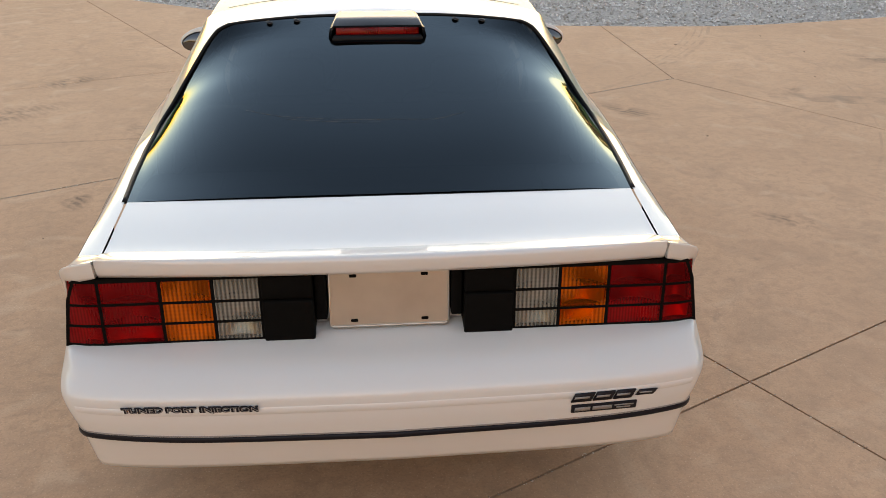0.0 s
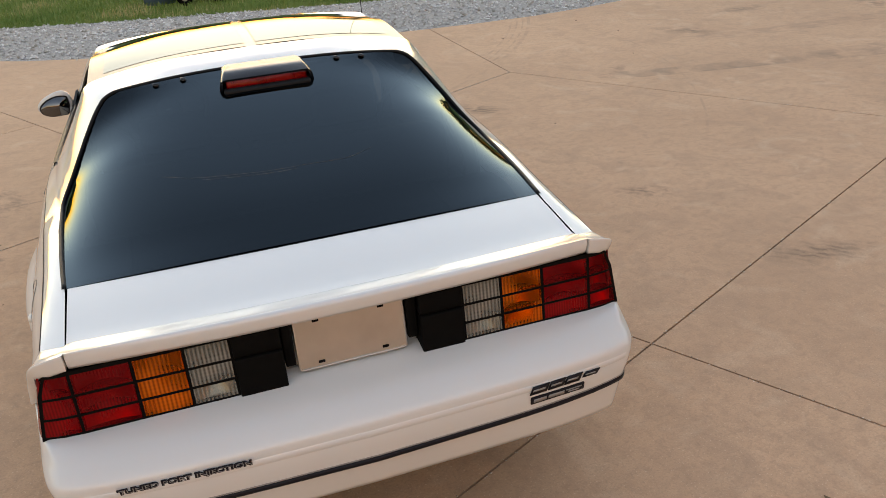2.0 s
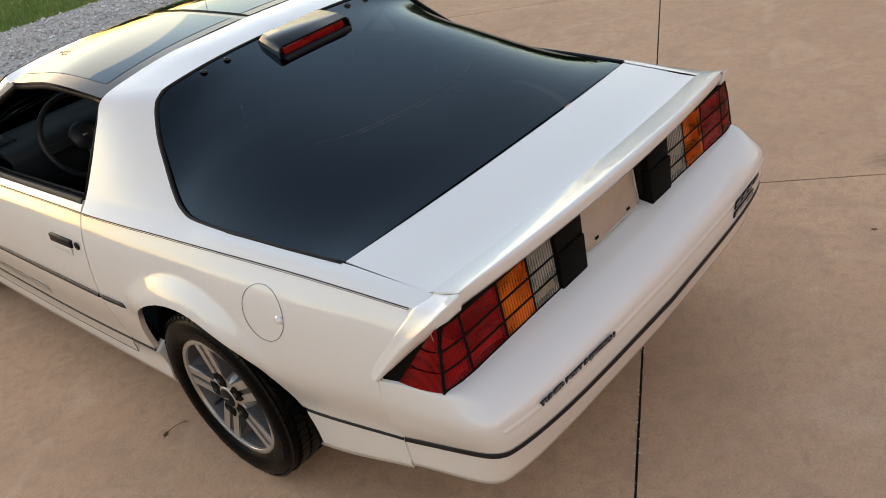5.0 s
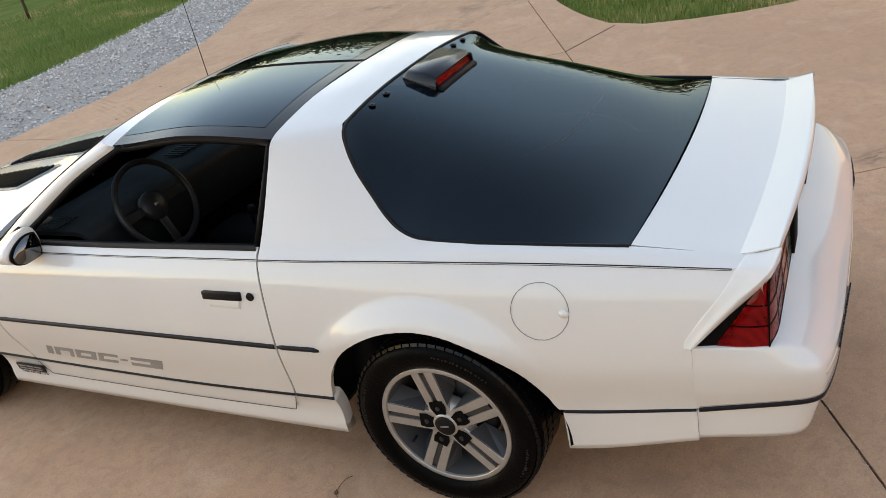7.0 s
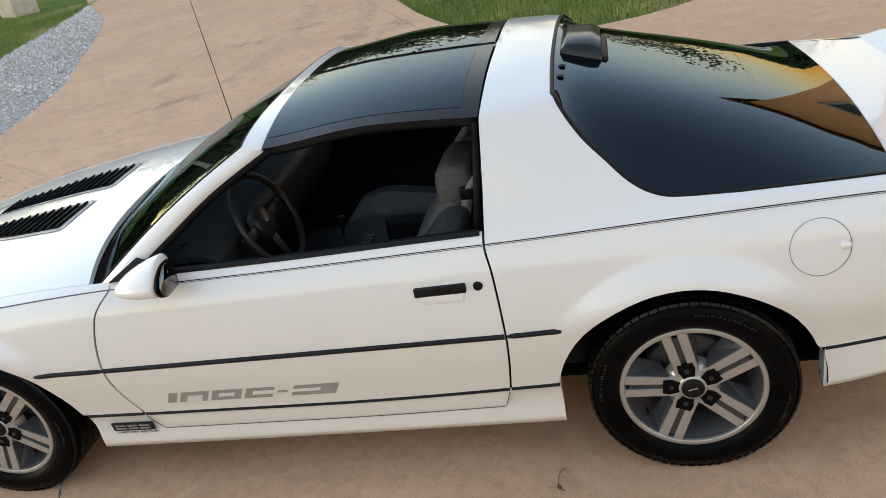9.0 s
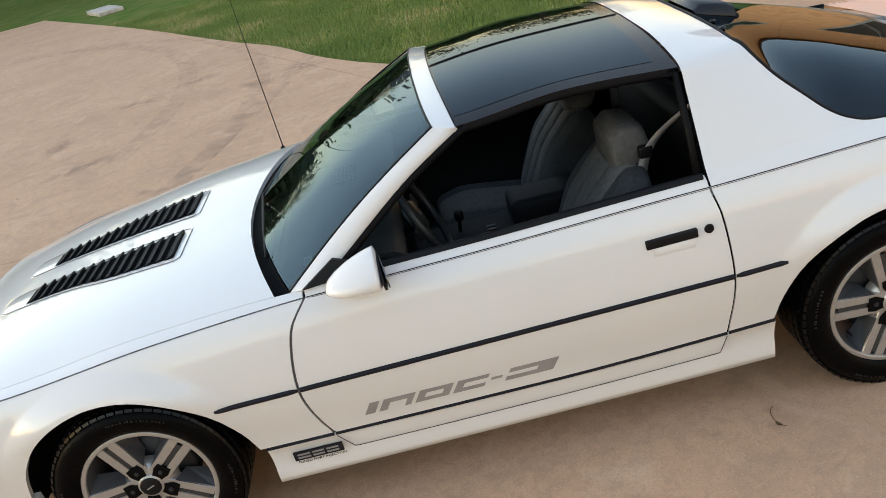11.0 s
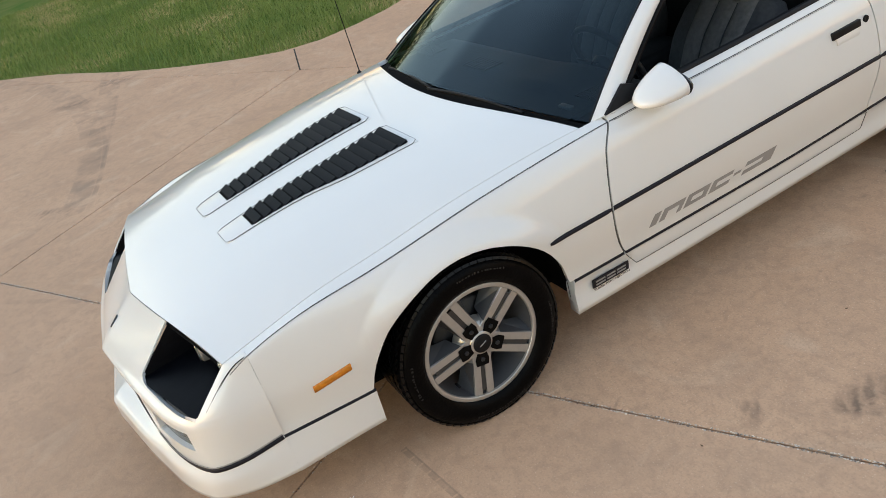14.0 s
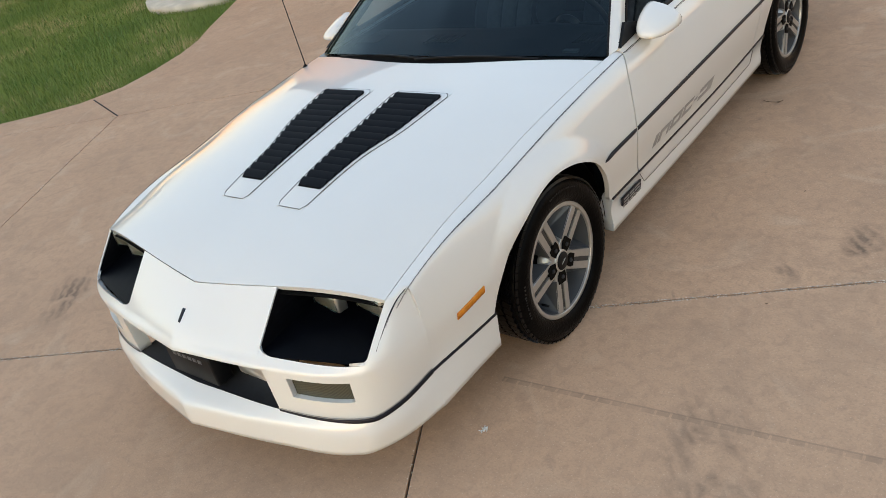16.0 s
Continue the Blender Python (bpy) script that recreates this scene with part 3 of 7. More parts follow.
# headlamp buckets
for s in (-1, 1):
    down = Vector((0, -0.004, -0.014))
    ti, to, bo, bi = F_TOP(0.390) + down, F_TOP(0.809) + down, F_LOW(0.809) + Vector((0, -0.001, -0.004)), F_LOW(0.390) + Vector((0, -0.001, -0.004))
    back = [Vector((0.43, 3.30, 0.668)), Vector((0.755, 3.24, 0.662)), Vector((0.755, 3.24, 0.585)), Vector((0.43, 3.30, 0.585))]
    lip = [ti, to, bo, bi]
    rows = []
    for q in (0, 0.04, 0.5, 0.97, 1.0):
        ring = []
        for i in range(4):
            a0, a1 = lip[i] + (back[i] - lip[i]) * q, lip[(i + 1) % 4] + (back[(i + 1) % 4] - lip[(i + 1) % 4]) * q
            ring += [a0 + (a1 - a0) * t for t in steps(0, 1, 6)[:-1]]
        rows.append(ring + [ring[0]])
    mid = sum(back, Vector()) / 4
    rows.append([mid + (p - mid) * 0.02 for p in rows[-1]])
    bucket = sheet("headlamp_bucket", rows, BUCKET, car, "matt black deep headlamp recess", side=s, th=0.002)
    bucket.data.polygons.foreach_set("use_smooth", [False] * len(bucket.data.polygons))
    for xa in (0.460, 0.625):
        bm = bmesh.new()
        m3 = Matrix.Translation((s * (xa + 0.075), 3.384 - (xa - 0.445) * 0.20, 0.637)) @ Matrix.Rotation(radians(s * 10), 4, "Z")
        box(bm, -0.070, 0.070, -0.03, 0.012, -0.036, 0.030, 0.008, m3)
        lamp = part("headlamp", bm, REFLECTOR, bucket, "rectangular headlamp")
        bm = bmesh.new()
        box(bm, -0.066, 0.066, 0.010, 0.018, -0.032, 0.028, 0.005, m3)
        part("headlamp_lens", bm, LAMPGLASS, lamp, "clear glass lens")
    # side marker
    rows = [[flank_at(y, 0.4975 - (y - 3.022) * 0.18 + dz, o) for y in steps(3.020, 3.154, 6)] for dz, o in ((0.014, 0), (0.013, 0.004), (-0.013, 0.004), (-0.014, 0))]
    sheet("side_marker", rows, AMBER, car, "amber rectangular side marker", side=s, th=0.004)

# ---- glasshouse ----
WS_BOT = curve(((0, 2.066, 0.914), (0.40, 2.030, 0.903), (0.67, 1.962, 0.876), (0.826, 1.906, 0.853)))
WS_TOP = curve(((0, 1.374, 1.233), (0.30, 1.370, 1.229), (0.55, 1.359, 1.214), (0.634, 1.350, 1.203)))
rows = []
for v in steps(0, 1, 16):
    r = []
    for u in steps(0, 1, 16):
        p = WS_BOT(u).lerp(WS_TOP(u), v)
        p += Vector((0, 0.018, 0.022)) * math.sin(math.pi * v) * (1 - 0.4 * u)
        r.append(p)
    rows.append(r)
both("windscreen", rows, SCREEN, car, "clear windscreen with faint blue shade band", 0.004)
band_rows = [[WS_BOT(u).lerp(WS_TOP(u), v) + Vector((0, 0.018, 0.022)) * math.sin(math.pi * v) * (1 - 0.4 * u) + Vector((0, -0.004, -0.005)) for u in steps(0, 0.96, 12)] for v in steps(0.86, 0.99, 4)]
both("shade_band", band_rows, SHADE, car, "blue shade band at the top of the windscreen", 0.001)
# rear-view mirror
bm = bmesh.new()
box(bm, -0.115, 0.115, 1.345, 1.372, 1.128, 1.186, 0.010, seg=3)
inner_mirror = part("inside_mirror", bm, BLACK, car, "black inside mirror")
bm = bmesh.new()
tube(bm, [(0, 1.365, 1.165), (0, 1.39, 1.20), (0, 1.405, 1.222)], 0.008, 8)
part("mirror_stalk", bm, BLACK, inner_mirror)
# cowl strip and wipers under the windscreen
rows = []
for q, h in ((0.0, 0.020), (0.15, 0.022), (0.8, 0.018), (1.0, 0.006)):
    r = []
    for u in steps(0, 0.97, 20):
        foot = WS_BOT(u)
        front = Vector((foot.x, BON_REAR(foot.x) + 0.012, bonnet_z(foot.x, BON_REAR(foot.x))))
        r.append(front.lerp(foot + Vector((0, 0.004, 0)), q) - Vector((0, 0, h)))
    rows.append(r)
both("cowl", rows, DARK, car, "black cowl under the windscreen", 0.01)
# edge trim of the windscreen
bm = bmesh.new()
edge = [WS_BOT(0.984).lerp(WS_TOP(0.984), v) + Vector((0, 0.018, 0.022)) * math.sin(math.pi * v) * 0.61 + Vector((0, 0.004, 0.006)) for v in steps(0, 1, 16)]
edge += [WS_TOP(u) + Vector((0, 0.005, 0.003)) for u in steps(0.97, 0, 14)]
ring = edge + [Vector((-p.x, p.y, p.z)) for p in edge[-2::-1]]
tube(bm, ring, 0.0045, 6)
part("windscreen_trim", bm, BLACK, car, "black rubber windscreen trim")

# roof: header, T bar, glass panels
ROOF_Z = pchip((0.30, 0.55, 0.95, 1.31, 1.40), (1.240, 1.268, 1.275, 1.250, 1.228))
SIDE_Z = pchip((0.30, 0.556, 0.92, 1.281, 1.352), (1.180, 1.206, 1.226, 1.198, 1.199))
SIDE_X = pchip((0.30, 0.556, 0.92, 1.281, 1.352), (0.640, 0.643, 0.650, 0.643, 0.604))


def roof(x, y):
    half = SIDE_X(y)
    t = abs(x) / half
    return Vector((x, y, ROOF_Z(y) - (ROOF_Z(y) - SIDE_Z(y)) * t ** 2.6))


def screen_point(u, v):
    """The windscreen, u from the centre to the pillar, v from the cowl to the header."""
    return WS_BOT(u).lerp(WS_TOP(u), v) + Vector((0, 0.018, 0.022)) * math.sin(math.pi * v) * (1 - 0.4 * u)


def PIL_IN(v):
    return screen_point(0.988, v) + Vector((0, 0.004, 0.006))



PIL_OUT = curve(((0.850, 1.828, 0.869), (0.792, 1.695, 0.958), (0.716, 1.475, 1.102), (0.647, 1.283, 1.197)))
PIL_END = curve(((0.836, 1.872, 0.868), (0.786, 1.758, 0.962), (0.709, 1.522, 1.112), (0.640, 1.318, 1.203)))
for s in (-1, 1):
    sheet("windscreen_pillar", [[c(t) for t in steps(0, 1, 20)] for c in (PIL_IN, PIL_END, PIL_OUT)] + [[PIL_OUT(t) + Vector((-0.012, -0.008, -0.012)) for t in steps(0, 1, 20)]], PAINT, car, "white windscreen pillar", side=s, th=0.02)
    bm = bmesh.new()
    tube(bm, [PIL_OUT(t) + Vector((-0.016, -0.022, -0.014)) for t in steps(0.02, 1, 16)] + [roof(0.634, y) + Vector((-0.006, 0, -0.022)) for y in steps(1.25, 0.575, 12)]
         + [Vector((0.64, 0.572, 1.185)), Vector((0.735, 0.582, 1.035)), Vector((0.812, 0.594, 0.905))], 0.0125, 8)
    for v in bm.verts:
        v.co.x *= s
    part("window_seal", bm, SEALRUB, car, "black rubber door window seal")
    # sill strip of the door glass
    rows = [[flank(0, y) + Vector((dx, 0, dz)) for y in steps(0.585, 1.845, 14)] for dx, dz in ((-0.016, 0.020), (-0.02, 0.034), (-0.036, 0.036), (-0.042, 0.015))]
    sheet("window_sill_strip", rows, BLACK, car, "black window sill strip", side=s, th=0.004)
    # roof glass with black painted border
    def roof_panel(x0, x1, y0, y1, mat, name, label, th, parent, up=0.0):
        g = [[roof(x, y + (0.030 - 0.026 * (x / 0.64) ** 2) * (y - y0) / (y1 - y0)) + Vector((0, 0, up)) for x in steps(x0, x1, 16)] for y in steps(y0, y1, 16)]
        return sheet(name, g, mat, parent, label, side=s, th=th)
    panel = roof_panel(0.022, 0.640, 0.562, 1.276, ROOFEDGE, "roof_panel_frame", "glossy black frame of the removable roof glass", 0.02, car)
    roof_panel(0.024, 0.578, 0.622, 1.270, ROOFGLASS, "roof_glass", "dark tinted removable roof glass", 0.0005, panel, 0.0012)
rows = []
for v in steps(0, 1, 6):
    r = []
    for u in steps(-1, 1, 36):
        a = PIL_IN(1) if abs(u) == 1 else screen_point(abs(u) * 0.988, 1) + Vector((0, 0.004, 0.006))
        q = roof(0.647 * abs(u), 1.309 - 0.026 * u * u) + Vector((0, 0, -0.003))
        w = a.lerp(q, v)
        r.append(Vector((math.copysign(w.x, u), w.y, w.z)))
    rows.append(r)
sheet("roof_header", rows, PAINT, car, "white header above the windscreen", th=0.015)
sheet("roof_bar", [[roof(x, y) + Vector((0, 0, -0.004)) for x in (-0.03, -0.015, 0.015, 0.03)] for y in steps(0.55, 1.308, 14)], GLOSSBLACK, car, "black centre roof bar", th=0.02)
sheet("headliner", [[roof(x, y) + Vector((0, 0, -0.035)) for x in steps(-0.58, 0.58, 10)] for y in (1.24, 1.38)], INNER, car, "dark headliner strip", th=0.01)

# rear hatch glass
HG_EDGE = curve(((0.532, 0.331, 1.2125), (0.566, 0.322, 1.198), (0.592, 0.306, 1.172), (0.640, 0.259, 1.106), (0.685, 0.190, 1.035), (0.723, 0.126, 0.974), (0.744, 0.076, 0.944), (0.755, 0.015, 0.926), (0.753, -0.080, 0.919), (0.736, -0.35, 0.912), (0.712, -0.600, 0.905)))
HG_MID = curve(((0, 0.340, 1.240), (0, 0.17, 1.190), (0, -0.15, 1.090), (0, -0.41, 1.005), (0, -0.632, 0.922)))


def hatch_point(u, v):
    e, c = HG_EDGE(v), HG_MID(v)
    t = abs(u)
    return Vector((e.x * t, c.y + (e.y - c.y) * t ** 2.2, c.z + (e.z - c.z) * t ** (2.6 + 1.9 * math.sin(math.pi * min(1, v * 1.1)))))


rows = [[hatch_point(u, v) for u in steps(0, 1, 26)] for v in steps(0, 1, 30)]
hatch = both("hatch_glass", rows, TINT, car, "dark tinted rear hatch glass with one faint scratch reflection", 0.004)
bm = bmesh.new()
edge = [HG_EDGE(v) + Vector((0.004, 0, 0.001)) for v in steps(1, 0, 50)] + [hatch_point(u, 0) + Vector((0, 0.005, 0.001)) for u in steps(0.97, 0, 20)]
tube(bm, edge + [Vector((-p.x, p.y, p.z)) for p in edge[-2::-1]], 0.0065, 6)
part("hatch_seal", bm, BLACK, car, "black rubber hatch seal")
for x in (-0.386, -0.288, 0.288, 0.386):
    bm = bmesh.new()
    p = hatch_point(abs(x) / HG_EDGE(0.03).x, 0.033)
    lathe(bm, [(0.0, 0.009), (0.009, 0.008), (0.0125, 0.004), (0.013, 0.0)], 14, Matrix.Translation((x, p.y, p.z)) @ Matrix.Rotation(radians(-90), 4, "Y") @ Matrix.Rotation(radians(18), 4, "Y"))
    part("hinge_stud", bm, GLOSSBLACK, hatch, "round black hinge stud")
# long faint scratch across the glass
SCRATCH = material("pale_scratch", (0.17, 0.155, 0.12), 0.3)
mark = curve([(x, y, 0) for x, y in ((-0.42, -0.216), (-0.30, -0.275), (-0.20, -0.296), (0.0, -0.312), (0.15, -0.312), (0.26, -0.277))])


def on_glass(x, y, up):
    """The hatch glass over a place of the plan."""
    lo, hi = 0.0, 1.0
    for _ in range(30):
        v = (lo + hi) / 2
        q = hatch_point(min(1, abs(x) / HG_EDGE(v).x), v)
        lo, hi = (v, hi) if q.y > y else (lo, v)
    return Vector((x, y, q.z + up))


for drop, a, b in ((0.0, 0.0, 1.0), (0.012, 0.2, 0.62)):
    bm = bmesh.new()
    tube(bm, [on_glass(mark(t).x, mark(t).y - drop - 0.0015 * math.sin(17 * t), 0.0004) for t in steps(a, b, 40)], 0.0003, 5)
    part("glass_scratch", bm, SCRATCH, hatch, "faint pale scratch")
# high brake lamp on the glass
bm = bmesh.new()
prof = [(0.318, 1.242), (0.295, 1.262), (0.205, 1.248), (0.180, 1.232), (0.165, 1.172)]
ringsv = []
for i, (y, z) in enumerate(prof):
    half = (0.138, 0.145, 0.158, 0.166, 0.172)[i]
    low = HG_MID((0.34 - y) / 0.972).z
    ringsv.append([Vector((-half - 0.006, y, low)), Vector((-half, y, low + (z - low) * 0.75)), Vector((-half + 0.014, y, z)), Vector((half - 0.014, y, z)), Vector((half, y, low + (z - low) * 0.75)), Vector((half + 0.006, y, low))])
brake = sheet("high_brake_lamp", ringsv[:4], GLOSSBLACK, hatch, "black high brake lamp housing on the glass", th=0.01)
bm = bmesh.new()
mm = Matrix.Translation((0, 0.191, 1.2165)) @ Matrix.Rotation(radians(-16), 4, "X")
box(bm, -0.146, 0.146, -0.008, 0.006, -0.021, 0.019, 0.006, mm)
part("brake_lens", bm, RED, brake, "red brake lens")
bm = bmesh.new()
box(bm, -0.158, 0.158, 0.158, 0.20, 1.165, 1.201, 0.010)
part("brake_lamp_foot", bm, BLACK, brake, "black foot of the lamp")

# hoop and sail panels beside the glass, one skin from the roof to the shoulder
C_FRONT = curve(((0, 0.553, 1.2675), (0.30, 0.553, 1.261), (0.52, 0.554, 1.236), (0.643, 0.557, 1.205), (0.690, 0.560, 1.135), (0.765, 0.565, 1.010), (0.828, 0.570, 0.915), (0.857, 0.5705, 0.883)),
                (0, 0.15, 0.30, 0.42, 0.55, 0.75, 0.92, 1))
nu, nv = 60, 18


def seam(v):
    """The skin's edge along the glass, just outside the rubber seal."""
    p = HG_EDGE(v)
    return p + Vector((0.010, 0.006, 0.002)) if v < 0.6 else p + Vector((0.012 - 0.009 * (v - 0.6) / 0.4, 0, 0.001))


V_CORNER = next(v for v in steps(0, 1, 400) if HG_EDGE(v).y < 0.0)
CORNER = seam(V_CORNER)
for s in (-1, 1):
    # hoop and pillar
    def rear(u):
        if u < 0.42:
            p = hatch_point(u / 0.42, 0)
            return p + Vector((0.010 * (u / 0.42) ** 3, 0.012, 0.003))
        if u < 0.90:
            return seam(V_CORNER * (u - 0.42) / 0.48)
        return CORNER.lerp(flank(0, 0.0), (u - 0.90) / 0.10)
    mid = [C_FRONT(0).lerp(rear(0), v) + Vector((0, 0, 0.006 * math.sin(math.pi * v))) for v in steps(0, 1, nv)]
    grid = []
    for i in range(nu + 1):
        u = i / nu
        r = []
        for j in range(nv + 1):
            v = j / nv
            sh = flank(0, 0.5705 * (1 - v))
            a = C_FRONT(u) * (1 - v) + rear(u) * v
            b = mid[j] * (1 - u) + sh * u
            c = (C_FRONT(0) * (1 - u) + C_FRONT(1) * u) * (1 - v) + (rear(0) * (1 - u) + rear(1) * u) * v
            p = a + b - c
            bulge = math.sin(math.pi * v) * max(0, math.sin(math.pi * (u - 0.40) / 0.60)) if u > 0.40 else 0
            r.append(p + Vector((0.008, 0, 0.003)) * bulge)
        grid.append(r)
    # shelf beside the glass and the deck, back to the spoiler
    edge_pts = [seam(V_CORNER + (1 - V_CORNER) * t) for t in steps(0, 1, 18)] + [Vector((0.7135, -0.600, 0.9055)).lerp(Vector((0.6985, -0.896, 0.8862)), t) for t in steps(0, 1, 8)[1:]]
    shelf = []
    for p in edge_pts:
        q = flank(0, max(p.y + 0.016 * min(1, max(0, (-0.6 - p.y) / 0.3)), -0.881))
        flat = min(1, max(0, (p.y + 0.896) / 0.25)) * min(1, max(0, (CORNER.y - p.y) / 0.12))
        shelf.append([p.lerp(q, t) + Vector((0.003, 0, 0.007)) * math.sin(math.pi * t) * flat for t in steps(0, 1, 6)])
    bm = bmesh.new()
    for g in (grid, shelf):
        vs = [[bm.verts.new((p.x * s, p.y, p.z)) for p in r] for r in g]
        for i in range(len(g) - 1):
            for j in range(len(g[0]) - 1):
                f = (vs[i][j], vs[i + 1][j], vs[i + 1][j + 1], vs[i][j + 1])
                bm.faces.new(f)
    bmesh.ops.remove_doubles(bm, verts=bm.verts[:], dist=0.002)
    bmesh.ops.recalc_face_normals(bm, faces=bm.faces[:])
    part("sail_panel", bm, PAINT, car, "white roof hoop and sail panel")

# ---- tail ----
def deck(x, v):
    t = abs(x) / 0.70
    y = -0.638 + 0.034 * t * t + v * (-0.364 - 0.008 * t * t)
    z = pchip((0, 0.35, 0.742, 0.80, 0.97, 1.0), (0.918, 0.904, 0.8890, 0.8950, 0.9115, 0.914))(v) - (0.004 + 0.008 * max(0, 1 - v / 0.735)) * t * t
    return Vector((x, y, z))


rows = [[deck(x, v) for x in [u * (0.707 - 0.014 * v) for u in steps(-1, 1, 24)]] for v in (0, 0.02, 0.1, 0.2, 0.35, 0.5, 0.62, 0.70, 0.742, 0.7421, 0.80, 0.84, 0.88, 0.92, 0.955, 0.97, 0.985, 1.0)]
for dy, dz in ((-0.010, -0.004), (-0.013, -0.012), (-0.004, -0.040), (0.004, -0.052), (0.03, -0.055)):
    rows.append([deck(x, 1.0) + Vector((0, dy + 0.012 * (abs(x) / 0.69) ** 2, dz)) for x in steps(-0.691, 0.691, 24)])
deck_lid = sheet("deck_lid", rows[:9], PAINT, car, "white flat rear deck lid", th=0.004)
sheet("spoiler", rows[9:], PAINT, deck_lid, "white upturned spoiler lip", th=0.004)
for s in (-1, 1):
    seam_k = (0.0, 0.3, 0.6, 0.9, 1.2, 1.45, 1.62)
    edge = [flank(k, QUARTER_REAR(k) + 0.001) for k in seam_k]
    front = curve([Vector((0.695, -0.896, 0.886))] + edge + [Vector((0.842, -0.757, 0.675))], [0] + [0.25 + 0.70 * k / 1.62 for k in seam_k] + [1])
    lip = curve(((0.695, -0.982, 0.9095), (0.769, -0.967, 0.889), (0.812, -0.874, 0.795), (0.846, -0.772, 0.677)), (0, 0.25, 0.6, 1))
    under = curve(((0.695, -0.975, 0.862), (0.748, -0.957, 0.844), (0.798, -0.868, 0.764), (0.840, -0.780, 0.676)), (0, 0.25, 0.6, 1))
    inner = curve(((0.695, -0.940, 0.858), (0.730, -0.925, 0.836), (0.776, -0.862, 0.755), (0.822, -0.778, 0.676)), (0, 0.25, 0.6, 1))

    def crest(t):
        return front(t).lerp(lip(t), 0.55) + Vector((-0.002, 0, -0.003)) * (1 - t)
    rows = []
    for v in steps(0, 4, 16):
        rows.append([Vector([pchip(range(5), [c(t)[i] for c in (front, crest, lip, under, inner)])(v) for i in range(3)]) for t in steps(0, 1, 20)])
    rows.insert(0, [p + Vector((-0.010, 0.016, -0.010)) for p in rows[0]])
    sheet("spoiler_end", rows, PAINT, car, "white spoiler end piece wrapping the tail lamp", side=s, th=0.01, ref=(0.6, -0.7, 0.75) if s > 0 else (-0.6, -0.7, 0.75))
rows = [[deck(x, v) + Vector((0, 0, -0.03)) for x in steps(-0.71, 0.71, 6)] for v in (-0.1, 0.5, 0.92)]
sheet("deck_underside", rows, DARK, car, "black deck underside", th=0.005)

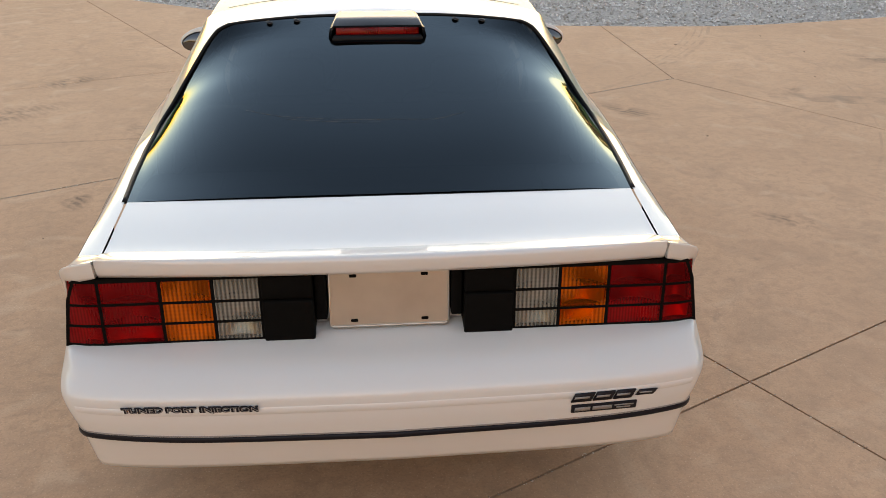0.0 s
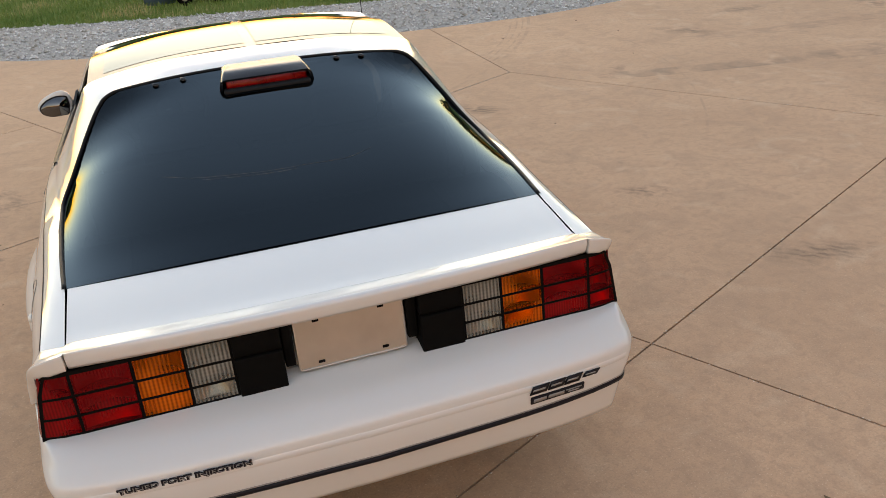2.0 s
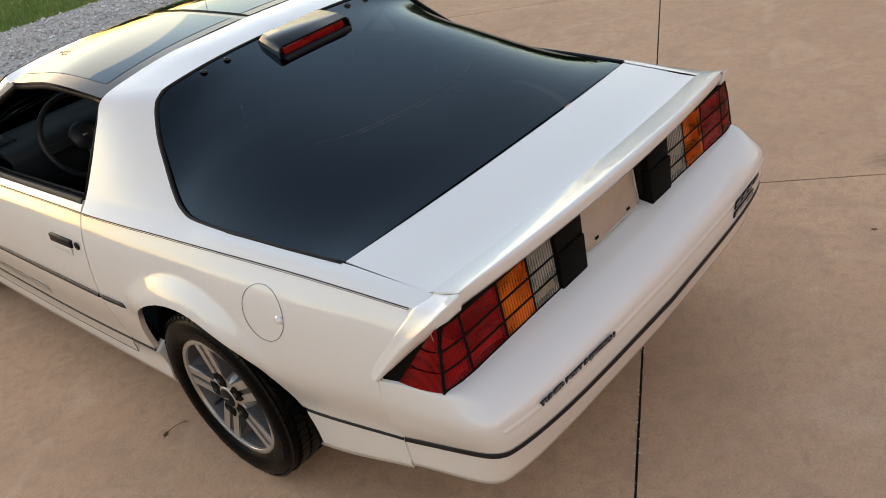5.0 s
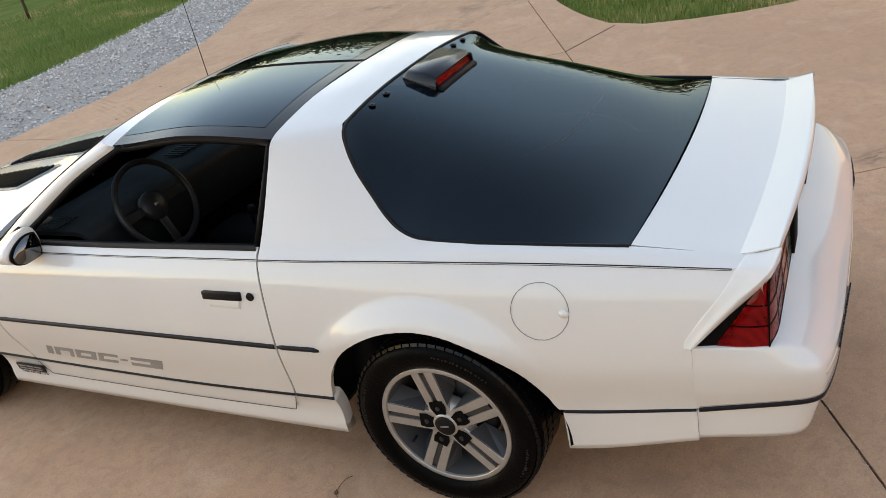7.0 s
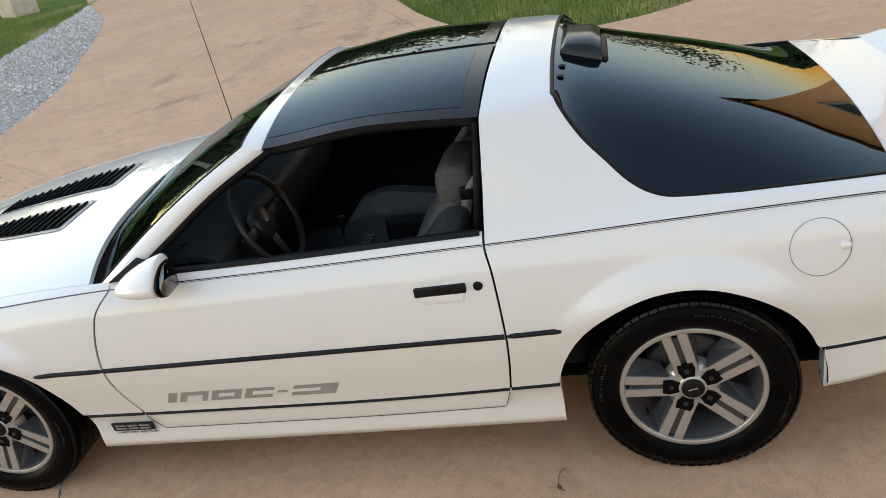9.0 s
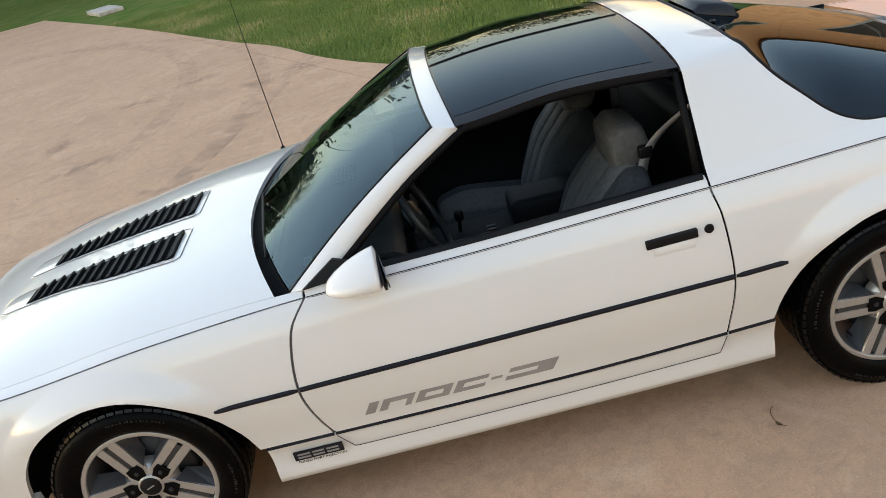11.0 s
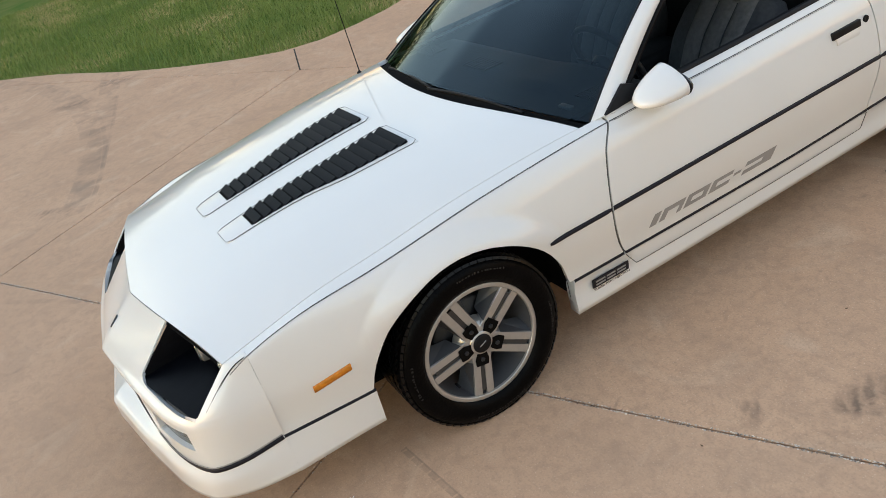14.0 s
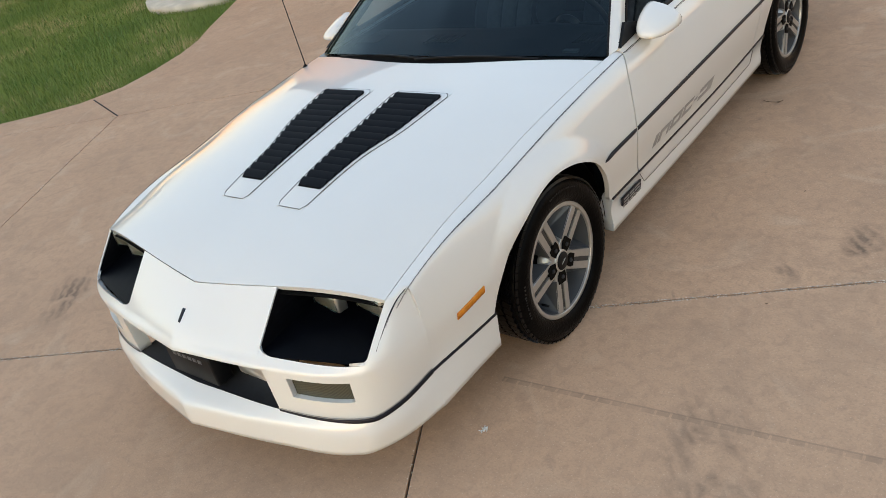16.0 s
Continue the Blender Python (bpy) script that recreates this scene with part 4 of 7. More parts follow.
# tail lamps
TL_FACE = lambda x, z: -0.967 - (0.845 - z) * 0.07 + max(0, x - 0.70) ** 2 * 1.6
ROWS_Z = ((0.8465, 0.7882), (0.7838, 0.7332), (0.7288, 0.6775))
COLS = ((0.317, 0.4258, CLEAR, "clear_lens", "clear ribbed reversing lens"), (0.4322, 0.5508, AMBER_LENS, "amber_lens", "amber ribbed lens"),
        (0.5572, 0.6955, RED, "red_lens", "red ribbed lens"), (0.7015, 0.775, RED, "red_lens", "red ribbed lens"))
for s in (-1, 1):
    outer = lambda z: 0.765 + 0.030 * (0.850 - z) / 0.177 - (0.012 if z > 0.846 else 0)
    rows = [[Vector((x, TL_FACE(x, z) + 0.060, z)) for x in steps(0.312, outer(z), 8)] for z in (0.850, 0.842, 0.76, 0.673)]
    lamp = sheet("tail_lamp", rows, MATTBLACK, car, "black-framed tail lamp of red, amber and clear lenses", side=s, th=0.01, ref=(0, 0, 0.76))
    # black bars between the lenses, and a dished reflector behind each column
    for z1, z0 in ((0.854, 0.8435), (0.7890, 0.7830), (0.7340, 0.7280), (0.684, 0.669)):
        rows = [[Vector((x, TL_FACE(x, z) + 0.001, z)) for x in steps(0.312, outer(z), 10)] for z in (z1, z0)]
        sheet("lamp_bar", rows, MATTBLACK, lamp, "black bar between the lenses", side=s, th=0.055, ref=(0, 0, 0.76))
    for xa, xb in ((0.310, 0.3175), (0.4255, 0.4325), (0.5505, 0.5575), (0.695, 0.702)):
        rows = [[Vector((x, TL_FACE(x, z) + 0.0015, z)) for x in (xa, xb)] for z in (0.850, 0.80, 0.76, 0.72, 0.674)]
        sheet("lamp_bar", rows, MATTBLACK, lamp, "black bar between the lenses", side=s, th=0.055, ref=(0, 0, 0.76))
    rows = [[Vector((outer(z) + e, TL_FACE(outer(z), z) + 0.0012, z)) for e in (-0.010, 0.004)] for z in (0.850, 0.80, 0.76, 0.72, 0.674)]
    sheet("lamp_bar", rows, MATTBLACK, lamp, "black bar at the lamp's edge", side=s, th=0.004, ref=(0, 0, 0.76))
    for xa, xb in ((0.321, 0.423), (0.435, 0.548), (0.560, 0.693), (0.704, 0.776)):
        xc, hw = (xa + xb) / 2, (xb - xa) / 2
        rows = [[Vector((x, TL_FACE(x, z) + 0.014 + 0.040 * (1 - ((x - xc) / hw) ** 2) * (1 - ((z - 0.775) / 0.11) ** 2), z)) for x in steps(xa, xb, 10)] for z in steps(0.846, 0.676, 14)]
        sheet("reflector", rows, REFLECTOR, lamp, "dished silver reflector", side=s, th=0.001, ref=(0, 0, 0.76))
    for x0, x1, mat, nm, lab in COLS:
        for z1, z0 in ROWS_Z:
            xs = steps(x0, x1, 5)
            if x0 > 0.7:
                xs = None
            rows = []
            for z, o in ((z1, 0.006), (z1 - 0.0015, 0.002), (z0 + 0.0015, 0.002), (z0, 0.006)):
                r = []
                if x0 > 0.7:
                    xs = steps(x0, 0.760 + 0.033 * (0.850 - z) / 0.177, 5)
                for i, x in enumerate(xs):
                    r.append(Vector((x, TL_FACE(x, z) + (o if 0 < i < 5 else 0.006), z)))
                r.insert(1, Vector((xs[0] + 0.0015, TL_FACE(xs[0], z) + o, z)))
                r.insert(-1, Vector((xs[-1] - 0.0015, TL_FACE(xs[-1], z) + o, z)))
                rows.append(r)
            lens = sheet(nm, rows, mat, lamp, lab, side=s, th=0.006, ref=(0, 0, 0.76))
            lens.data.polygons.foreach_set("use_smooth", [False] * len(lens.data.polygons))
    # red wrap round the corner, three rows narrowing to a tip
    for z1, z0 in ROWS_Z:
        rows = []
        for z in (z1, (z1 + z0) / 2, z0):
            f = (0.850 - z) / 0.17
            a = Vector((0.762 + 0.034 * f, TL_FACE(0.785, z) + 0.004, z))
            b = Vector((0.764 + 0.053 * f, -0.946 + 0.112 * f, z))
            rows.append([a.lerp(b, t) + Vector((0.006, -0.004, 0)) * math.sin(math.pi * t) for t in steps(0, 1, 6)])
        sheet("red_lens", rows, RED, lamp, "red wrap-round side lens", side=s, th=0.004)
    rows = []
    for z in (0.850, 0.76, 0.673):
        f = (0.850 - z) / 0.177
        a = Vector((0.764 + 0.030 * f, -0.955, z))
        b = Vector((0.768 + 0.062 * f, -0.938 + 0.152 * f, z))
        rows.append([a.lerp(b, t) + Vector((-0.004, 0.004, 0)) for t in steps(0, 1, 4)])
    sheet("lamp_side_frame", rows, MATTBLACK, lamp, "black lamp side frame", side=s, th=0.01)
    bm = bmesh.new()
    box(bm, s * 0.187, s * 0.311, -0.985, -0.88, 0.672, 0.787, 0.004)
    box(bm, s * 0.187, s * 0.311, -0.978, -0.88, 0.789, 0.850, 0.004)
    part("lamp_end_block", bm, MATTBLACK, lamp, "matt black plastic end block")
    bm = bmesh.new()
    box(bm, s * 0.156, s * 0.184, -0.958, -0.89, 0.715, 0.848, 0.004)
    part("plate_bracket", bm, MATTBLACK, car, "black plate bracket")
# number plate
bm = bmesh.new()
mm = Matrix.Translation((0, -0.946, 0.768)) @ Matrix.Rotation(radians(90 - 7), 4, "X")
corner = [(math.copysign(0.152 - 0.010, a) + 0.010 * math.cos(q), math.copysign(0.077 - 0.010, b) + 0.010 * math.sin(q))
          for a, b, q0 in ((1, 1, 0), (-1, 1, 90), (-1, -1, 180), (1, -1, 270)) for q in (radians(q0), radians(q0 + 45), radians(q0 + 90))]
prism(bm, corner, 0.003, mm)
plate = part("number_plate", bm, SILVER, car, "blank brushed silver number plate", smooth=False)
bm = bmesh.new()
tube(bm, [mm @ Vector((x * 0.985, y * 0.97, 0.004)) for x, y in corner], 0.003, 6, True)
part("plate_rim", bm, SILVER, plate, "raised plate rim")
for x in (-0.089, 0.089):
    for y in (-0.060, 0.060):
        bm = bmesh.new()
        box(bm, x - 0.009, x + 0.009, y - 0.004, y + 0.004, 0.002, 0.0055, 0.002, mm)
        part("plate_slot", bm, DARK, plate, "dark bolt slot")
# rear panel behind the plate
sheet("rear_panel", [[Vector((x, -0.90 - 0.02 * (z < 0.7), z)) for x in steps(-0.72, 0.72, 8)] for z in (0.855, 0.76, 0.66)], PAINT, car, "white rear body panel behind the plate", th=0.02)

# rear bumper as level lines from the centre to the quarter seam
RK = (0, 0.45, 0.78, 0.86, 1)
B_LIP = curve(((0, -0.92, 0.690), (0.45, -0.925, 0.688), (0.750, -0.915, 0.683), (0.785, -0.89, 0.680), (0.826, -0.775, 0.674)), RK)
B_TOP = curve(((0, -0.990, 0.676), (0.45, -0.990, 0.676), (0.775, -0.985, 0.676), (0.802, -0.940, 0.674), (0.836, -0.775, 0.672)), RK)
B_SH = curve(((0, -1.092, 0.640), (0.45, -1.086, 0.640), (0.752, -1.056, 0.640), (0.797, -1.005, 0.643), (0.838, -0.775, 0.655)), RK)
B_EDGE = curve(((0, -1.135, 0.598), (0.45, -1.127, 0.598), (0.760, -1.090, 0.600), (0.800, -1.045, 0.602), (0.841, -0.775, 0.610)), RK)
B_LOW = curve(((0, -1.138, 0.545), (0.45, -1.128, 0.547), (0.750, -1.094, 0.552), (0.788, -1.055, 0.550), (0.832, -0.775, 0.530)), RK)
B_DARK = curve(((0, -1.132, 0.487), (0.45, -1.121, 0.490), (0.735, -1.088, 0.498), (0.770, -1.055, 0.497), (0.808, -0.775, 0.452)), RK)
B_BOT = curve(((0, -1.100, 0.376), (0.45, -1.090, 0.375), (0.722, -1.059, 0.372), (0.758, -1.028, 0.366), (0.802, -0.775, 0.342)), RK)
both("rear_bumper", band([B_LIP, B_TOP, B_SH, B_EDGE, B_LOW, B_DARK], 0, 1.0, 56, 36), PAINT, car, "white rear bumper cover", 0.02)
low = [[B_DARK(u).lerp(B_BOT(u), 0.06 + 0.94 * v) + Vector((0, 0.004, 0)) for u in steps(0, 0.998, 50)] for v in steps(0, 1, 8)]
low.append([p + Vector((-0.03 * p.x, 0.04, 0.003)) for p in low[-1]])
both("rear_valance", low, PAINT, car, "white lower rear valance", 0.02)
both("rear_stripe", [[B_DARK(u) + Vector((o * u, -o * (1.15 - u), q)) for u in steps(0, 0.998, 50)] for q, o in ((0.005, 0), (0.004, 0.004), (-0.009, 0.005), (-0.010, 0))], STRIPE, car, "charcoal stripe round the rear bumper", 0.004)
both("rear_stripe", [[B_DARK(u) + Vector((0.003 * u, -0.003, q)) for u in steps(0, 0.998, 50)] for q in (0.010, 0.007)], DECAL, car, "thin grey stripe round the rear bumper", 0.002)
# faint groove moulded across the bumper
both("bumper_groove", [[B_EDGE(u).lerp(B_LOW(u), v) + Vector((0, o, 0)) for u in steps(0, 0.78, 30)] for v, o in ((0.30, -0.0005), (0.36, -0.0025), (0.62, -0.0025), (0.68, -0.0005))], PAINT, car, "shallow moulding across the bumper", 0.001)


def lettering(text, size, m, mat, parent, name, label, depth=0.0015, shear=0.0, width=None, swell=0.0):
    cu = bpy.data.curves.new(name, "FONT")
    cu.body, cu.size, cu.extrude, cu.shear = text, size, depth, shear
    cu.offset = swell
    cu.align_x, cu.align_y = "LEFT", "BOTTOM"
    tmp = new(name, cu)
    mesh = bpy.data.meshes.new_from_object(tmp.evaluated_get(bpy.context.evaluated_depsgraph_get()))
    bpy.data.objects.remove(tmp)
    if width:
        w = max(v.co.x for v in mesh.vertices) - min(v.co.x for v in mesh.vertices)
        mesh.transform(Matrix.Diagonal((width / w, 1, 1, 1)))
    mesh.transform(m)
    return link(name, mesh, mat, parent, label)


def bumper_at(x, z, off):
    """A point on the face of the rear bumper."""
    hi, lo, zh, zl = (B_EDGE, B_LOW, 0.598, 0.548) if z > 0.548 else (B_LOW, B_DARK, 0.548, 0.490)
    w = (zh - z) / (zh - zl)
    u0 = 0.0
    for u in steps(0, 0.8, 400):
        if (hi(u).x * (1 - w) + lo(u).x * w) <= abs(x):
            u0 = u
    return Vector((x, hi(u0).y * (1 - w) + lo(u0).y * w - off, z))


def bumper_frame(x0, x1, z, off):
    """Lays x along the bumper from x0 towards x1, y up and z out of it."""
    a, b, c = bumper_at(x0, z, off), bumper_at(x1, z, off), bumper_at((x0 + x1) / 2, z + 0.02, off)
    ux = (b - a).normalized()
    uz = ux.cross(c - a).normalized()
    uy = uz.cross(ux)
    m = Matrix((ux, uy, uz)).transposed().to_4x4()
    m.translation = a
    return m


# lettering on the bumper: outlined words on a dark ground
mm = bumper_frame(-0.642, -0.318, 0.571, 0.0045)
word = lettering("TUNED PORT INJECTION", 0.0205, mm @ Matrix.Translation((0.003, 0.0025, 0.0)), STRIPE, car, "bumper_script", "dark outlined bumper script", 0.0020, width=0.322, swell=0.0016)
lettering("TUNED PORT INJECTION", 0.0205, mm @ Matrix.Translation((0.005, 0.0025, 0.001)), DECAL, word, "script_letters", "pale inner lettering", 0.0016, width=0.318, swell=-0.0003)
mm = bumper_frame(0.440, 0.608, 0.519, 0.003)
bm = bmesh.new()
box(bm, 0.0, 0.168, 0, 0.024, -0.004, 0.0015, 0.0008, mm)
plaque = part("dealer_plaque", bm, STRIPE, car, "dark plaque with plain pale bars")
for a, b, c, d in ((0.008, 0.048, 0.006, 0.018), (0.054, 0.104, 0.006, 0.018), (0.110, 0.160, 0.014, 0.018), (0.116, 0.152, 0.006, 0.010)):
    bm = bmesh.new()
    box(bm, a, b, c, d, 0.001, 0.0025, 0, mm)
    part("plaque_bar", bm, DECAL, plaque, "plain pale bar")
badge_m = bumper_frame(0.436, 0.64, 0.554, 0.003)
for i, (a, b) in enumerate(((0.0, 0.052), (0.056, 0.104), (0.108, 0.156), (0.166, 0.212))):
    bm = bmesh.new()
    lo, hi = (0, 0.026) if i < 3 else (0.006, 0.022)
    prism(bm, [(a, lo), (b, lo), (b + 0.010, hi), (a + 0.010, hi)], 0.003, badge_m)
    mark = part("bumper_badge_block", bm, STRIPE, car, "slanted charcoal badge block")
    bm = bmesh.new()
    prism(bm, [(a + 0.008, lo + 0.010), (b - 0.006, lo + 0.010), (b - 0.004, hi - 0.010), (a + 0.010, hi - 0.010)], 0.0038, badge_m)
    part("badge_slit", bm, DECAL, mark, "pale slit")

# ---- flank details ----
for s in (-1, 1):
    # handle and lock
    def along(y, z, off):
        p = flank_at(y, z, off)
        return Vector((p.x * s, p.y, p.z))
    p0 = flank_at(0.725, 0.767)
    mm = Matrix.Translation((s * p0.x, 0.725, 0.767)) @ Matrix.Rotation(radians(4 if s < 0 else -4), 4, "Y") @ Matrix.Rotation(radians(-1.2), 4, "X")
    bm = bmesh.new()
    box(bm, -0.010, 0.012, -0.082, 0.082, -0.017, 0.013, 0.004, mm)
    grip = part("door_handle", bm, BLACK, car, "black flap door handle")
    bm = bmesh.new()
    box(bm, -0.002, 0.0138, -0.078, 0.078, -0.004, -0.001, 0.001, mm)
    part("handle_groove", bm, DARK, grip, "dark groove")
    rows = [[flank_at(y, z, o) for y in steps(0.655, 0.785, 6)] for z, o in ((0.750, 0.002), (0.742, 0.0045), (0.730, 0.004), (0.722, 0.001))]
    sheet("handle_recess", rows, PAINT, car, "white finger recess rim", side=s, th=0.002)
    p0 = flank_at(0.606, 0.768)
    bm = bmesh.new()
    lathe(bm, [(0, 0.004), (0.006, 0.0035), (0.010, 0.006), (0.0135, 0.006), (0.0155, 0.0)], 20, Matrix.Translation((s * p0.x, 0.606, 0.768)) @ Matrix.Diagonal((s, 1, 1, 1)))
    part("door_lock", bm, BLACK, car, "round black door lock")
    # mirror
    bm = bmesh.new()
    bmesh.ops.create_uvsphere(bm, u_segments=28, v_segments=18, radius=1)
    for v in bm.verts:
        x, y, z = v.co
        y2 = y if y > 0 else y * 0.08
        zz = z * (1.0 if z > 0 else 0.75)
        x, z = math.copysign(abs(x) ** 0.8, x), math.copysign(abs(z) ** 0.85, z)
        v.co = Vector((s * (0.918 + 0.082 * x), 1.622 + 0.165 * y2, 0.902 + (0.064 - 0.022 * x) * math.copysign(abs(zz) ** 0.85, zz) * (1 - 0.35 * max(0, y)) - 0.006 * x - 0.014 * max(0, y)))
    shell = part("door_mirror", bm, PAINT, car, "white teardrop door mirror")
    face = curve([(x, z, 0) for x, z in ((0.086, 0.0), (0.080, 0.046), (0.030, 0.056), (-0.040, 0.040), (-0.090, -0.004), (-0.078, -0.030), (-0.010, -0.052), (0.066, -0.050), (0.086, 0.0))])
    bm = bmesh.new()
    prism(bm, [(-s * face(t).x * 0.74, face(t).y * 0.84) for t in steps(0, 1, 28)[:-1]], 0.004, Matrix.Translation((s * 0.918, 1.6015, 0.899)) @ Matrix.Rotation(radians(-s * 7), 4, "Z") @ Matrix.Rotation(radians(86), 4, "X"))
    bmesh.ops.recalc_face_normals(bm, faces=bm.faces[:])
    part("mirror_glass", bm, MIRROR, shell, "mirror glass")
    bm = bmesh.new()
    prism(bm, [(-s * face(t).x * 0.81, face(t).y * 0.93) for t in steps(0, 1, 36)[:-1]], 0.006, Matrix.Translation((s * 0.918, 1.6095, 0.900)) @ Matrix.Rotation(radians(-s * 2), 4, "Z") @ Matrix.Rotation(radians(86), 4, "X"))
    bmesh.ops.recalc_face_normals(bm, faces=bm.faces[:])
    part("mirror_rim", bm, BLACK, shell, "black mirror rim", smooth=False)
    bm = bmesh.new()
    box(bm, s * 0.835, s * 0.89, 1.645, 1.715, 0.868, 0.905, 0.01)
    part("mirror_foot", bm, BLACK, shell, "black mirror foot")
    bm = bmesh.new()
    pts = [(1.60, 0.888), (1.868, 0.872), (1.755, 0.938)]
    vv = [[bm.verts.new((s * (0.850 - (z - 0.87) * 0.45 - o), y, z)) for y, z in pts] for o in (0, 0.012)]
    bm.faces.new(vv[0]); bm.faces.new(vv[1][::-1])
    for i in range(3):
        bm.faces.new((vv[0][i], vv[0][(i + 1) % 3], vv[1][(i + 1) % 3], vv[1][i]))
    part("mirror_sail", bm, BLACK, car, "black window corner", smooth=False)

# decal of slanted plain blocks on the doors, badge on the sill
for s in (-1, 1):
    # spans along the door, and the hollow inside each block as shares of its width and height
    for a, b, hollow in ((1.796, 1.762, None), (1.748, 1.640, (0.26, 0.80, 0.0, 0.62)), (1.626, 1.512, (0.24, 0.76, 0.30, 0.70)), (1.498, 1.392, (0.26, 1.0, 0.30, 0.70)), (1.378, 1.340, None), (1.322, 1.160, (0.0, 0.62, 0.34, 0.66))):
        lo, hi = (0.397, 0.447) if abs(a - 1.378) > 1e-6 else (0.417, 0.427)

        def slab(u0, u1, v0, v1):
            rows = [[flank_at(a + (b - a) * u - (lo + (hi - lo) * v - 0.40) * 0.55, lo + (hi - lo) * v, 0.0015) for u in steps(u0, u1, 3)] for v in (v1, v0)]
            sheet("door_decal_block", rows, DECAL, door_of[s], "slanted plain grey decal shape", side=s, th=0.001)
        if hollow is None:
            slab(0, 1, 0, 1)
            continue
        h0, h1, k0, k1 = hollow
        slab(0, 1, k1, 1)
        if k0 > 0:
            slab(0, 1, 0, k0)
        if h0 > 0:
            slab(0, h0, k0, k1)
        if h1 < 1:
            slab(h1, 1, k0, k1)
    rows = [[flank_at(y, z, 0.007) for y in steps(2.075, 1.905, 6)] for z in (0.305, 0.302, 0.272, 0.269)]
    badge = sheet("sill_badge", rows, STRIPE, car, "dark sill badge with plain grey blocks", side=s, th=0.006)
    for a, b in ((2.062, 2.018), (2.010, 1.970), (1.962, 1.920)):
        sheet("badge_block", [[flank_at(y, z, 0.0085) for y in steps(a, b, 3)] for z in (0.298, 0.291)], DECAL, badge, "plain grey block", side=s, th=0.001)
        sheet("badge_block", [[flank_at(y, z, 0.0085) for y in steps(a, b, 3)] for z in (0.284, 0.277)], DECAL, badge, "plain grey block", side=s, th=0.001)
    p0 = flank_at(2.07, 0.255)
    mm = Matrix.Translation((s * (p0.x + 0.0055), 2.07 if s < 0 else 1.91, 0.252)) @ Matrix.Rotation(radians(-90 if s < 0 else 90), 4, "Z") @ Matrix.Rotation(radians(86), 4, "X")
    lettering("TUNED PORT INJECTION", 0.012, mm, STRIPE, car, "sill_letters", "small dark capitals", 0.0005, width=0.17)
# fuel flap
p0 = flank_at(-0.375, 0.765)
bm = bmesh.new()
def round_flank(y0, z0, r, q):
    """A point of a circle wrapped on the flank."""
    y, k, left = y0 + r * math.cos(q), girth(y0 + r * math.cos(q), z0), abs(r * math.sin(q))
    step = -0.01 if math.sin(q) > 0 else 0.01
    p = flank(k, y)
    while left > 0:
        n2 = flank(k + step, y)
        left -= (n2 - p).length
        k, p = k + step, n2
    return p + Vector((0.0008, 0, 0))


ring = [round_flank(-0.372, 0.766, 0.083, q) for q in steps(0, 2 * math.pi, 48)[:-1]]
tube(bm, [(-p.x, p.y, p.z) for p in ring], 0.0008, 6, True)
part("fuel_flap_seam", bm, SEAM, car, "thin round fuel flap seam")
bm = bmesh.new()
p0 = flank_at(-0.440, 0.763)
bmesh.ops.create_uvsphere(bm, u_segments=14, v_segments=10, radius=1)
for v in bm.verts:
    v.co = Vector((-p0.x + 0.012 * v.co.x, -0.440 + 0.016 * v.co.y, 0.763 + 0.013 * v.co.z))
part("fuel_flap_latch", bm, PAINT, car, "white finger latch of the fuel flap")

# antenna
bm = bmesh.new()
tube(bm, [(0.80, 2.08, 0.845), (0.80, 2.078, 0.862), (0.80, 2.076, 0.868)], [0.014, 0.011, 0.005], 12)
ant = part("antenna", bm, BLACK, car, "thin black whip antenna")
bm = bmesh.new()
tube(bm, [(0.80, 2.076, 0.866), (0.80, 2.086, 1.25), (0.80, 2.098, 1.63)], [0.0028, 0.0022, 0.0012], 6)
part("antenna_mast", bm, BLACK, ant)
# wipers
for a, b in (((0.62, 1.992, 0.876), (0.02, 2.076, 0.906)), ((0.05, 2.082, 0.904), (-0.55, 2.012, 0.884))):
    bm = bmesh.new()
    tube(bm, [Vector(a).lerp(Vector(b), t) + Vector((0, 0.0, 0.012 * math.sin(math.pi * t))) for t in steps(0, 1, 8)], 0.006, 6)
    tube(bm, [Vector(a).lerp(Vector(b), t) + Vector((0, -0.025, 0.004)) for t in steps(0.25, 1.05, 8)], 0.005, 6)
    part("wiper", bm, BLACK, car, "black windscreen wiper")

